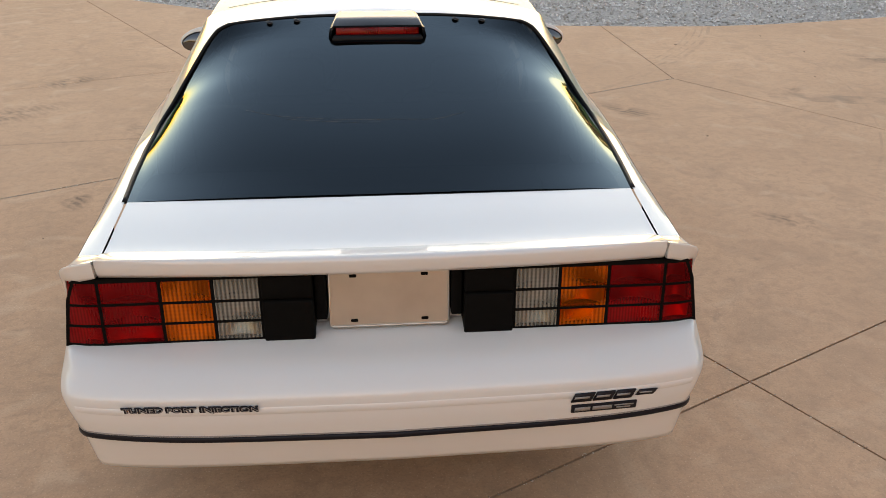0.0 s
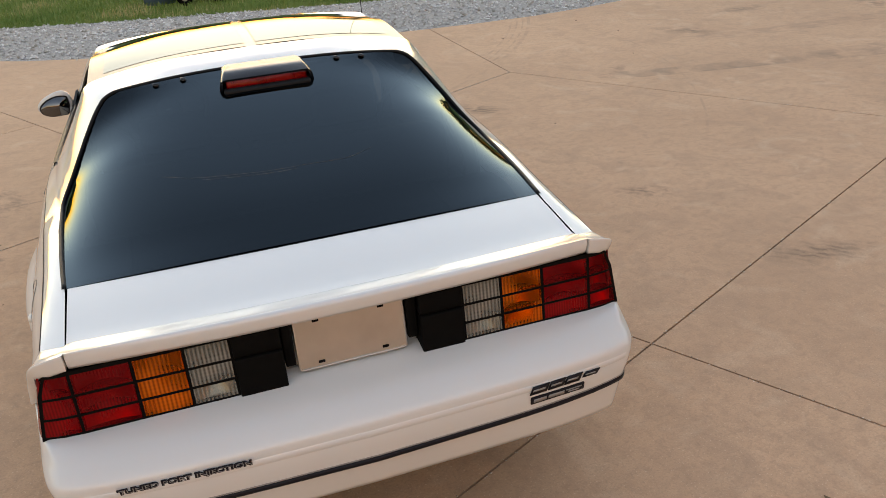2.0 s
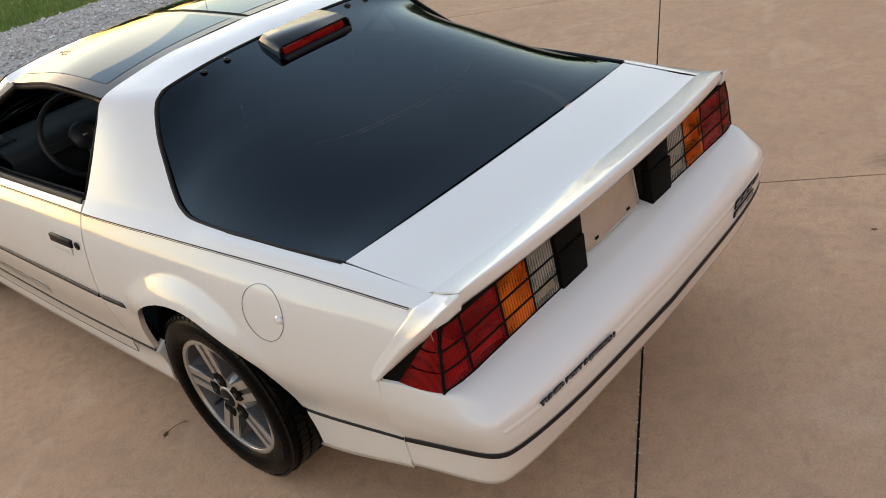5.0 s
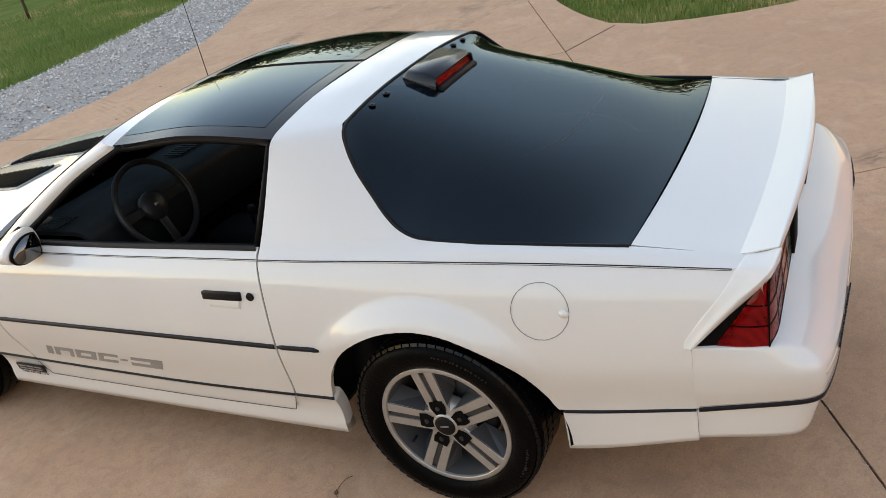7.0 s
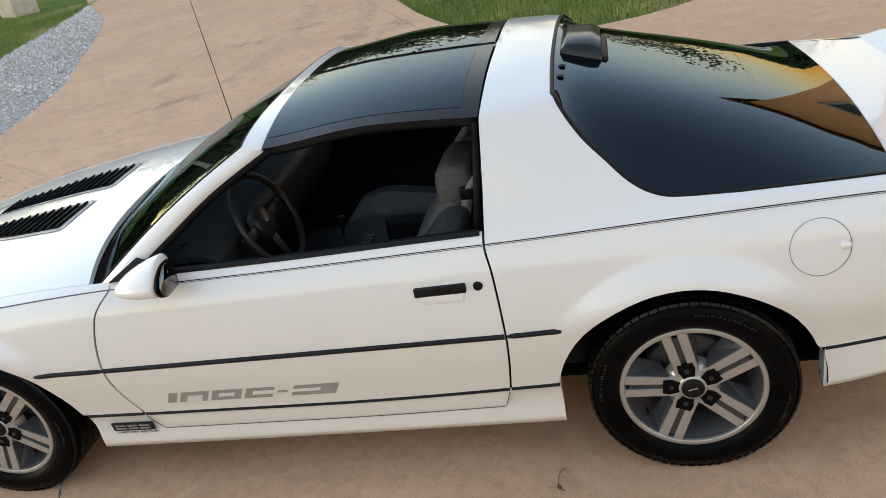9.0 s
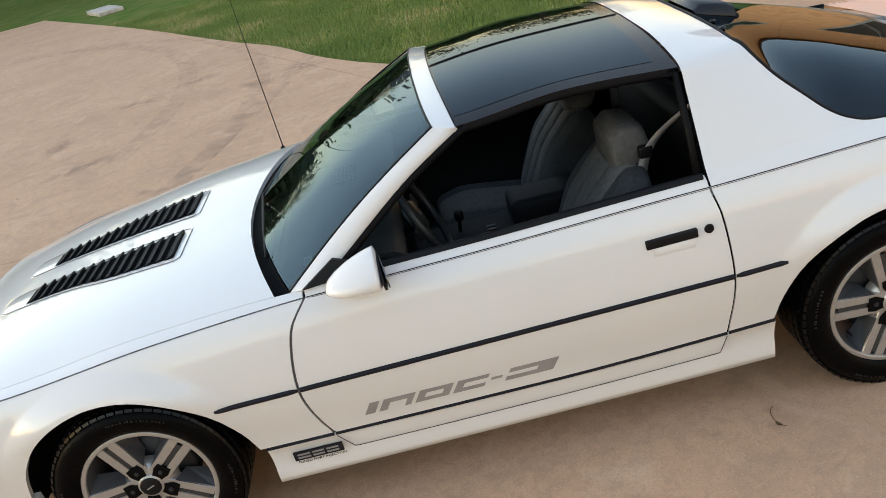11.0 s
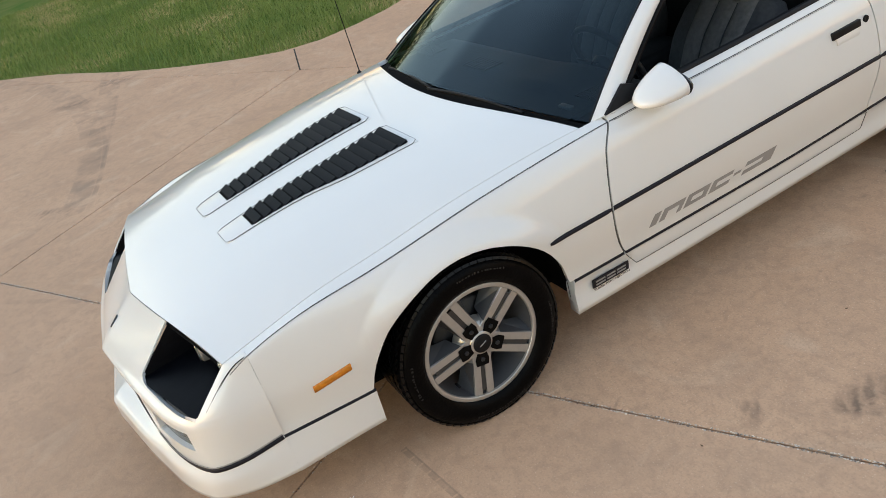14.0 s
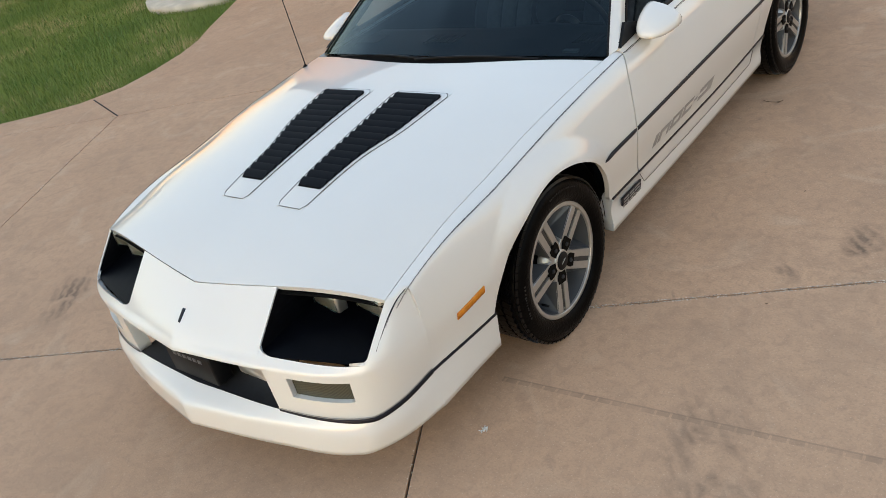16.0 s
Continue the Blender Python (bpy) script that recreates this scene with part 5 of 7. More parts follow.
# ---- wheels ----
def wheel(y, s, turn):
    """A five-spoke alloy wheel with its tyre; the face looks outwards."""
    base = Matrix.Translation((s * 0.885, y, 0.3155)) @ Matrix.Diagonal((s, 1, 1, 1))
    def put(bm):
        bmesh.ops.transform(bm, matrix=base @ Matrix.Rotation(turn, 4, "X"), verts=bm.verts)
        bmesh.ops.recalc_face_normals(bm, faces=bm.faces[:])
        return bm
    bm = bmesh.new()
    lathe(bm, [(0.2085, -0.030), (0.2095, -0.004), (0.2105, -0.0012), (0.2120, -0.0004), (0.2145, 0.0), (0.2235, 0.0), (0.2255, -0.0008), (0.2268, -0.003), (0.227, -0.006), (0.226, -0.016)], 72)
    rim = part("wheel", put(bm), ALLOY, car, "five-spoke machined alloy wheel with grey pockets")
    bm = bmesh.new()
    prof = [(0.221, -0.012), (0.229, 0.002), (0.248, 0.014), (0.272, 0.018), (0.292, 0.014), (0.305, 0.006), (0.315, -0.006), (0.3160, -0.024), (0.3172, -0.060), (0.3176, -0.115), (0.3172, -0.17), (0.3150, -0.198), (0.310, -0.214), (0.27, -0.235), (0.225, -0.215)]
    lathe(bm, prof, 72)
    part("tyre", put(bm), RUBBER, rim, "black tyre")
    # tread blocks
    bm = bmesh.new()
    for k in range(66):
        a = 2 * math.pi * k / 66
        for x0, x1, r0, sk, tip in ((-0.024, 0.004, 0.3105, 0.10, -30), (-0.066, -0.030, 0.3195, 0.34, -3), (-0.112, -0.071, 0.3200, -0.30, 0), (-0.157, -0.117, 0.3200, 0.30, 0), (-0.200, -0.163, 0.3190, -0.34, 4)):
            b = bmesh.new()
            bmesh.ops.create_cube(b, size=1)
            bmesh.ops.transform(b, matrix=Matrix.Rotation(a + sk * 0.05, 4, "X") @ Matrix.Translation(((x0 + x1) / 2, 0, r0 - 0.002)) @ Matrix.Rotation(radians(tip), 4, "Y") @ Matrix.Rotation(sk, 4, "Z") @ Matrix.Diagonal((x1 - x0, 0.0265, 0.010, 1)), verts=b.verts)
            vs = [bm.verts.new(v.co) for v in b.verts]
            for f in b.faces:
                bm.faces.new([vs[v.index] for v in f.verts])
            b.free()
    tread = part("tread", put(bm), TREAD, rim, "black tyre tread blocks", smooth=False)
    tagged(tread, kind="stuff")
    # small marks in place of lettering round the shoulder of the sidewall
    r3 = random.Random(9)
    bm = bmesh.new()
    for a0, n in ((0.3, 16), (1.9, 12), (3.2, 18), (4.9, 12)):
        a = a0
        for k in range(n):
            w = r3.uniform(0.0012, 0.0035)
            box(bm, 0.0155, 0.0176, -w, w, 0.2805, 0.2805 + r3.uniform(0.004, 0.009), 0, Matrix.Rotation(a, 4, "X"))
            a += r3.uniform(0.028, 0.060)
    tagged(part("sidewall_marks", put(bm), MARKS, rim, "small pale sidewall marks in place of lettering", smooth=False), kind="stuff")
    bm = bmesh.new()
    lathe(bm, [(0.2085, -0.010), (0.203, -0.04), (0.192, -0.10), (0.185, -0.20)], 48)
    part("wheel_barrel", put(bm), RIMGREY, rim, "grey wheel barrel")
    bm = bmesh.new()
    lathe(bm, [(0.0, -0.085), (0.14, -0.085), (0.15, -0.10), (0.15, -0.13)], 40)
    part("brake_disc", put(bm), CHARCOAL, rim, "dark brake disc")
    bm = bmesh.new()
    lathe(bm, [(0.0, -0.011), (0.055, -0.011), (0.068, -0.016), (0.082, -0.030), (0.088, -0.06)], 40)
    part("wheel_hub", put(bm), ALLOY, rim, "machined hub centre")
    for k in range(5):
        turn_k = Matrix.Rotation(2 * math.pi * k / 5, 4, "X")
        bm = bmesh.new()
        for q in (-1, 1):
            face = [(q * 0.0092, 0.040), (q * 0.0370, 0.050), (q * 0.0395, 0.206), (q * 0.0098, 0.208)]
            lo = [bm.verts.new((-0.050, a * 1.10, r)) for a, r in face]
            mid = [bm.verts.new((-0.008 - 0.008 * (r < 0.1), a * 1.02, r)) for a, r in face]
            hi = [bm.verts.new((-0.005 - 0.008 * (r < 0.1), a + (0.0012 if a < 0 else -0.0012) * (abs(a) > 0.02), r)) for a, r in face]
            bm.faces.new(hi)
            for u, w in ((lo, mid), (mid, hi)):
                for i in range(4):
                    bm.faces.new((u[i], u[(i + 1) % 4], w[(i + 1) % 4], w[i]))
        bmesh.ops.transform(bm, matrix=turn_k, verts=bm.verts)
        part("spoke", put(bm), ALLOY, rim, "machined twin spoke", smooth=False)
        bm = bmesh.new()
        v = [bm.verts.new(c) for c in ((-0.018, -0.0095, 0.075), (-0.018, 0.0095, 0.075), (-0.009, 0.0100, 0.196), (-0.009, -0.0100, 0.196))]
        bm.faces.new(v)
        bmesh.ops.transform(bm, matrix=turn_k, verts=bm.verts)
        part("spoke_groove", put(bm), GROOVE, rim, "dark grey groove between the spoke halves", smooth=False)
        # painted flanks that drop from the spoke into the pocket
        for q in (-1, 1):
            bm = bmesh.new()
            c = [(-0.010, q * 0.0375, 0.072), (-0.0075, q * 0.0400, 0.206), (-0.030, q * 0.0520, 0.200), (-0.078, q * 0.0700, 0.188), (-0.078, q * 0.0470, 0.095)]
            bm.faces.new([bm.verts.new(w) for w in c])
            bmesh.ops.transform(bm, matrix=turn_k, verts=bm.verts)
            part("spoke_flank", put(bm), RIMGREY, rim, "grey painted spoke flank", smooth=False)
        bm = bmesh.new()
        mm = turn_k @ Matrix.Translation((-0.010, 0, 0.066))
        outline = [(-0.017, -0.027), (0.017, -0.027), (0.027, 0.002), (0.024, 0.025), (-0.024, 0.025), (-0.027, 0.002)]
        prism(bm, outline, 0.016, mm @ Matrix.Rotation(radians(90), 4, "Y") @ Matrix.Rotation(radians(90), 4, "Z") @ Matrix.Translation((0, 0, -0.013)))
        part("lug_pocket", put(bm), MATTBLACK, rim, "black lug nut pocket", smooth=False)
        bm = bmesh.new()
        lathe(bm, [(0, 0.009), (0.0065, 0.009), (0.0085, 0.006), (0.0092, 0.0)], 6, mm)
        part("lug_nut", put(bm), CHARCOAL, rim, "dark hexagonal lug nut", smooth=False)
    bm = bmesh.new()
    lathe(bm, [(0.0, 0.002), (0.032, 0.001), (0.0355, -0.002), (0.0365, -0.012)], 36)
    part("centre_cap", put(bm), BLACK, rim, "black centre cap")
    bm = bmesh.new()
    lathe(bm, [(0.0355, -0.004), (0.0420, -0.005), (0.0455, -0.012)], 36)
    part("cap_ring", put(bm), ALLOY, rim, "bright cap ring")
    bm = bmesh.new()
    box(bm, 0.0012, 0.0024, -0.015, 0.015, -0.0025, 0.0025, 0)
    part("cap_bar", put(bm), DECAL, rim, "plain pale bar")
    bm = bmesh.new()
    lathe(bm, [(0.005, -0.045), (0.005, -0.015), (0.0, -0.013)], 8, Matrix.Rotation(radians(212 + 36), 4, "X") @ Matrix.Translation((0, 0, 0.178)))
    part("valve_stem", put(bm), BLACK, rim, "black valve stem")


wheel(0.0, -1, radians(-13))
wheel(2.565, -1, radians(-24))
wheel(0.0, 1, radians(20))
wheel(2.565, 1, radians(40))

# ---- cabin ----
bm = bmesh.new()
box(bm, -0.80, 0.80, 0.45, 2.0, 0.24, 0.30, 0.02)
part("cabin_floor", bm, INNER, car, "dark carpeted floor")
bm = bmesh.new()
box(bm, -0.78, 0.78, -0.60, 0.42, 0.60, 0.66, 0.02)
box(bm, -0.72, 0.72, 0.30, 0.44, 0.30, 0.90, 0.05)
part("cargo_floor", bm, INNER, car, "black cargo floor and rear seat back")
bm = bmesh.new()
box(bm, -0.70, 0.70, 1.96, 2.00, 0.28, 0.84, 0.01)
part("firewall", bm, DARK, car, "black firewall")
# dashboard
prof = curve(((0, 1.965, 0.846), (0, 1.80, 0.860), (0, 1.60, 0.862), (0, 1.535, 0.830), (0, 1.545, 0.72), (0, 1.62, 0.58)))
rows = [[prof(t) + Vector((x, 0, 0.018 * math.exp(-((x + 0.37) / 0.17) ** 2) * (0.2 < t < 0.75))) for x in steps(-0.70, 0.70, 30)] for t in steps(0, 1, 20)]
dash = sheet("dashboard", rows, DASH, car, "black dashboard with instrument hood", th=0.02)
for x0, x1 in ((-0.70, -0.58), (0.05, 0.25), (0.55, 0.70)):
    bm = bmesh.new()
    for i in range(8):
        box(bm, x0 + (x1 - x0) * i / 8, x0 + (x1 - x0) * (i + 0.6) / 8, 1.70, 1.80, 0.869, 0.874, 0.001)
    part("dash_vent", bm, CHARCOAL, dash, "dark dashboard vent slats", smooth=False)
# console with armrest
bm = bmesh.new()
box(bm, -0.12, 0.12, 0.62, 1.55, 0.30, 0.55, 0.03)
console = part("centre_console", bm, INNER, car, "black centre console")
bm = bmesh.new()
box(bm, -0.10, 0.10, 0.76, 1.12, 0.53, 0.655, 0.03, seg=4)
part("armrest", bm, INNER, console, "black padded armrest")
for i in range(3):
    bm = bmesh.new()
    box(bm, -0.105 + 0.03 * i, -0.085 + 0.03 * i, 1.19, 1.23, 0.548, 0.558, 0.002)
    part("console_switch", bm, CHARCOAL, console, "small dark switch")
bm = bmesh.new()
tube(bm, [(0.0, 1.34, 0.54), (0.0, 1.33, 0.61)], 0.008, 8)
box(bm, -0.018, 0.018, 1.31, 1.35, 0.60, 0.645, 0.012)
part("gear_lever", bm, BLACK, console, "black gear lever")


def padded(name, outline, depth, x0, x1, mat, parent, label):
    """An upholstered slab: side outline in y, z, rounded across."""
    bm = bmesh.new()
    n = len(outline)
    cy, cz = sum(p[0] for p in outline) / n, sum(p[1] for p in outline) / n
    prev = None
    for x, q in ((x0, 0.75), (x0 + depth * 0.3, 0.93), (x0 + depth, 1.0), (x1 - depth, 1.0), (x1 - depth * 0.3, 0.93), (x1, 0.75)):
        ring = [bm.verts.new((x, cy + (y - cy) * q, cz + (z - cz) * q)) for y, z in outline]
        if prev:
            for i in range(n):
                bm.faces.new((prev[i], prev[(i + 1) % n], ring[(i + 1) % n], ring[i]))
        else:
            bm.faces.new(ring[::-1])
        prev = ring
    bm.faces.new(prev)
    bmesh.ops.recalc_face_normals(bm, faces=bm.faces[:])
    return part(name, bm, mat, parent, label)


def rounded(points, r=0.25):
    p = [Vector((a, b, 0)) for a, b in points]
    out = []
    for i in range(len(p)):
        a, b, c = p[i - 1], p[i], p[(i + 1) % len(p)]
        for t in (0.0, 0.25, 0.5, 0.75, 1.0):
            q = (b.lerp(a, r) * (1 - t) ** 2 + b * 2 * t * (1 - t) + b.lerp(c, r) * t * t)
            out.append((q.x, q.y))
    return out


def shifted(points, dy, dz):
    return [(a + dy, b + dz) for a, b in points]


for s in (-1, 1):
    x = 0.365 * s
    cush = padded("seat", shifted(rounded([(0.72, 0.36), (1.28, 0.36), (1.30, 0.52), (1.16, 0.555), (0.78, 0.49)]), 0.12, -0.03), 0.06, x - 0.25, x + 0.25, CLOTH_DARK, car, "grey cloth bucket seat with dark bolsters")
    padded("seat_insert", shifted(rounded([(0.82, 0.40), (1.27, 0.40), (1.292, 0.53), (1.16, 0.567), (0.80, 0.503)]), 0.12, -0.03), 0.04, x - 0.14, x + 0.14, CLOTH, cush, "pale grey cloth insert")
    back = padded("backrest", shifted(rounded([(0.76, 0.42), (0.92, 0.46), (0.80, 0.74), (0.66, 0.885), (0.58, 0.875), (0.57, 0.70)]), 0.09, -0.02), 0.09, x - 0.26, x + 0.26, CLOTH_DARK, cush, "backrest with dark side bolsters")
    for dx in (-0.104, 0.0, 0.104):
        padded("backrest_panel", shifted(rounded([(0.78, 0.45), (0.925, 0.49), (0.812, 0.74), (0.672, 0.898), (0.60, 0.888), (0.59, 0.70)]), 0.09, -0.02), 0.022, x + dx - 0.051, x + dx + 0.051, CLOTH, cush, "grey cloth channel")
    padded("headrest", shifted(rounded([(0.575, 0.865), (0.685, 0.850), (0.690, 0.975), (0.640, 1.015), (0.560, 1.000), (0.540, 0.92)]), 0.09, -0.01), 0.05, x - 0.135, x + 0.135, CLOTH, cush, "padded grey headrest")
    # belt from the pillar
    bm = bmesh.new()
    pts = [Vector((s * 0.635, 0.49, 1.10)), Vector((s * 0.52, 0.655, 0.915)), Vector((s * 0.508, 0.675, 0.86)), Vector((s * 0.53, 0.76, 0.55))]
    c = curve(pts)
    prev = None
    for t in steps(0, 1, 14):
        p = c(t)
        w = Vector((0, 0.019, 0.0))
        ring = [bm.verts.new(p - w), bm.verts.new(p + w), bm.verts.new(p + w + Vector((s * 0.002, 0, 0))), bm.verts.new(p - w + Vector((s * 0.002, 0, 0)))]
        if prev:
            for i in range(4):
                bm.faces.new((prev[i], prev[(i + 1) % 4], ring[(i + 1) % 4], ring[i]))
        prev = ring
    part("seat_belt", bm, BELT, car, "grey hanging seat belt")
    bm = bmesh.new()
    box(bm, s * 0.500, s * 0.530, 0.640, 0.690, 0.885, 0.930, 0.008)
    part("belt_guide", bm, BLACK, car, "black belt guide")
    # inner door card
    sheet("door_card", [[flank(k, y) + Vector((-0.075 - 0.02 * math.sin(k * 2), 0, 0.01)) for y in steps(0.56, 1.86, 12)] for k in steps(0.0, 3.6, 12)], INNER, car, "dark inner door card", side=s, th=0.01)
    # inside of the sail panel
    sheet("pillar_lining", [[C_FRONT(u) + Vector((-0.03, -0.02 - 0.5 * v * (u - 0.42), -0.02)) for v in steps(0, 1, 4)] for u in steps(0.44, 1, 10)], INNER, car, "dark rear pillar lining", side=s, th=0.01)
# steering wheel
bm = bmesh.new()
mm = Matrix.Translation((-0.385, 1.462, 0.838)) @ Matrix.Rotation(radians(66), 4, "X")
tube(bm, [mm @ Vector((0.188 * math.cos(q), 0.188 * math.sin(q), 0)) for q in steps(0, 2 * math.pi, 48)[:-1]], 0.0135, 10, True)
steer = part("steering_wheel", bm, WHEELSKIN, car, "black three-spoke steering wheel")
bm = bmesh.new()
lathe(bm, [(0, 0.025), (0.055, 0.022), (0.066, 0.008), (0.060, -0.02)], 28, mm @ Matrix.Translation((0, 0, -0.03)) @ Matrix.Rotation(radians(-90), 4, "Y"))
part("steering_hub", bm, WHEELSKIN, steer, "round black hub")
for a in (radians(180), radians(0), radians(-90)):
    bm = bmesh.new()
    box(bm, 0.05, 0.182, -0.020, 0.020, -0.030, -0.020, 0.004, mm @ Matrix.Rotation(a, 4, "Z"))
    part("steering_spoke", bm, WHEELSKIN, steer)
bm = bmesh.new()
box(bm, -0.010, 0.010, -0.005, 0.005, -0.006, -0.003, 0, mm)
part("hub_mark", bm, DECAL, steer, "tiny pale mark")
bm = bmesh.new()
tube(bm, [mm @ Vector((0, 0, -0.03)), Vector((-0.385, 1.66, 0.75))], 0.035, 12)
part("steering_column", bm, INNER, steer)
# underbody
bm = bmesh.new()
box(bm, -0.66, 0.66, -0.60, 3.30, 0.22, 0.26, 0.02)
box(bm, -0.40, 0.40, 2.05, 3.26, 0.24, 0.62, 0.05)
box(bm, -0.55, 0.55, -0.85, 0.4, 0.40, 0.62, 0.05)
part("underbody", bm, DARK, car, "black underbody")

# ---- ground ----
def ground_material():
    m = material("concrete", (0.53, 0.365, 0.250), 0.80, bump=0.12, bump_scale=180, spec=0.25)
    n, l = m.node_tree.nodes, m.node_tree.links
    b = n["Principled BSDF"]
    tc = n.new("ShaderNodeTexCoord")
    def tex(scale, detail, lo, hi, dist=0.0):
        t, r = n.new("ShaderNodeTexNoise"), n.new("ShaderNodeMapRange")
        t.inputs["Scale"].default_value, t.inputs["Detail"].default_value, t.inputs["Distortion"].default_value = scale, detail, dist
        r.inputs["From Min"].default_value, r.inputs["From Max"].default_value = lo, hi
        l.new(tc.outputs["Object"], t.inputs["Vector"])
        l.new(t.outputs["Fac"], r.inputs["Value"])
        return r.outputs["Result"]
    def mix(fac, a, col, amount):
        x = n.new("ShaderNodeMixRGB")
        x.inputs[2].default_value = (*col, 1)
        s = n.new("ShaderNodeMath")
        s.operation = "MULTIPLY"
        s.inputs[1].default_value = amount
        l.new(fac, s.inputs[0])
        l.new(s.outputs[0], x.inputs[0])
        l.new(a, x.inputs[1])
        return x.outputs[0]
    base = n.new("ShaderNodeRGB")
    base.outputs[0].default_value = (0.53, 0.365, 0.250, 1)
    c = mix(tex(0.7, 5, 0.35, 0.7, 0.6), base.outputs[0], (0.43, 0.29, 0.195), 0.75)
    c = mix(tex(3.5, 8, 0.48, 0.78, 1.2), c, (0.31, 0.225, 0.165), 0.55)
    c = mix(tex(22, 6, 0.45, 0.75, 0.8), c, (0.34, 0.24, 0.17), 0.6)
    c = mix(tex(2.0, 10, 0.56, 0.75, 2.0), c, (0.60, 0.47, 0.355), 0.45)
    c = mix(tex(110, 3, 0.48, 0.75), c, (0.27, 0.195, 0.14), 0.45)
    c = mix(tex(140, 2, 0.62, 0.72), c, (0.70, 0.58, 0.46), 0.4)
    c = mix(tex(9, 6, 0.66, 0.76, 0.5), c, (0.16, 0.13, 0.11), 0.30)
    # old oil spots and scuffs, each at its own place
    total = None
    for x, y, r in SPOTS:
        mp, ln, rg = n.new("ShaderNodeMapping"), n.new("ShaderNodeVectorMath"), n.new("ShaderNodeMapRange")
        mp.vector_type = "TEXTURE"
        mp.inputs["Location"].default_value, mp.inputs["Scale"].default_value = (x, y, 0), (r * 1.7, r * 0.8, 1)
        mp.inputs["Rotation"].default_value = (0, 0, 0.35 + x)
        ln.operation = "LENGTH"
        rg.inputs["From Min"].default_value, rg.inputs["From Max"].default_value = 1.0, 0.2
        l.new(tc.outputs["Object"], mp.inputs["Vector"])
        l.new(mp.outputs["Vector"], ln.inputs[0])
        l.new(ln.outputs["Value"], rg.inputs["Value"])
        if total is None:
            total = rg.outputs["Result"]
        else:
            mx = n.new("ShaderNodeMath")
            mx.operation = "MAXIMUM"
            l.new(total, mx.inputs[0])
            l.new(rg.outputs["Result"], mx.inputs[1])
            total = mx.outputs[0]
    worn = n.new("ShaderNodeMath")
    worn.operation = "MULTIPLY"
    l.new(total, worn.inputs[0])
    l.new(tex(7, 8, 0.38, 0.56, 1.0), worn.inputs[1])
    # tread prints inside the spots
    tw, tm, tx = n.new("ShaderNodeTexWave"), n.new("ShaderNodeMapRange"), n.new("ShaderNodeMath")
    tw.bands_direction = "DIAGONAL"
    tw.inputs["Scale"].default_value, tw.inputs["Distortion"].default_value, tw.inputs["Detail"].default_value, tw.inputs["Detail Scale"].default_value = 9.0, 5.0, 3.0, 2.0
    l.new(tc.outputs["Object"], tw.inputs["Vector"])
    tm.inputs["To Min"].default_value = 0.35
    l.new(tw.outputs["Fac"], tm.inputs["Value"])
    tx.operation = "MULTIPLY"
    l.new(worn.outputs[0], tx.inputs[0])
    l.new(tm.outputs["Result"], tx.inputs[1])
    c = mix(tx.outputs[0], c, (0.075, 0.062, 0.055), 0.75)
    # round tyre scuffs
    for x, y, r, w, x_from in SCUFFS:
        mp, ln = n.new("ShaderNodeMapping"), n.new("ShaderNodeVectorMath")
        mp.vector_type = "TEXTURE"
        mp.inputs["Location"].default_value = (x, y, 0)
        ln.operation = "LENGTH"
        l.new(tc.outputs["Object"], mp.inputs["Vector"])
        l.new(mp.outputs["Vector"], ln.inputs[0])
        a, b2, rg, gt, ml, ml2 = (n.new("ShaderNodeMath") for _ in range(6))
        a.operation, a.inputs[1].default_value = "SUBTRACT", r
        l.new(ln.outputs["Value"], a.inputs[0])
        b2.operation = "ABSOLUTE"
        l.new(a.outputs[0], b2.inputs[0])
        rg.operation, rg.inputs[1].default_value = "LESS_THAN", w
        l.new(b2.outputs[0], rg.inputs[0])
        sx = n.new("ShaderNodeSeparateXYZ")
        l.new(tc.outputs["Object"], sx.inputs[0])
        gt.operation, gt.inputs[1].default_value = "GREATER_THAN", x_from
        l.new(sx.outputs["X"], gt.inputs[0])
        ml.operation = ml2.operation = "MULTIPLY"
        l.new(rg.outputs[0], ml.inputs[0])
        l.new(gt.outputs[0], ml.inputs[1])
        l.new(ml.outputs[0], ml2.inputs[0])
        l.new(tex(5, 9, 0.40, 0.70, 0.5), ml2.inputs[1])
        c = mix(ml2.outputs[0], c, (0.17, 0.135, 0.11), 0.40)
    # one straight tyre track with the gaps of its tread
    mp, sx = n.new("ShaderNodeMapping"), n.new("ShaderNodeSeparateXYZ")
    mp.vector_type = "TEXTURE"
    mp.inputs["Location"].default_value, mp.inputs["Rotation"].default_value = (-2.05, 2.805, 0), (0, 0, 0.093)
    l.new(tc.outputs["Object"], mp.inputs["Vector"])
    l.new(mp.outputs["Vector"], sx.inputs[0])

    def step(op, a, value):
        s = n.new("ShaderNodeMath")
        s.operation, s.inputs[1].default_value = op, value
        l.new(a, s.inputs[0])
        return s.outputs[0]

    def both_of(a, b):
        s = n.new("ShaderNodeMath")
        s.operation = "MULTIPLY"
        l.new(a, s.inputs[0])
        l.new(b, s.inputs[1])
        return s.outputs[0]

    x, y = sx.outputs["X"], sx.outputs["Y"]
    tick = step("GREATER_THAN", step("FRACT", step("MULTIPLY", x, 19.0), 0.0), 0.16)
    span = both_of(step("GREATER_THAN", x, -0.9), step("LESS_THAN", x, 1.28))
    wide = both_of(step("GREATER_THAN", y, -0.002), step("LESS_THAN", y, 0.022))
    thin = both_of(step("GREATER_THAN", y, -0.004), step("LESS_THAN", y, 0.003))
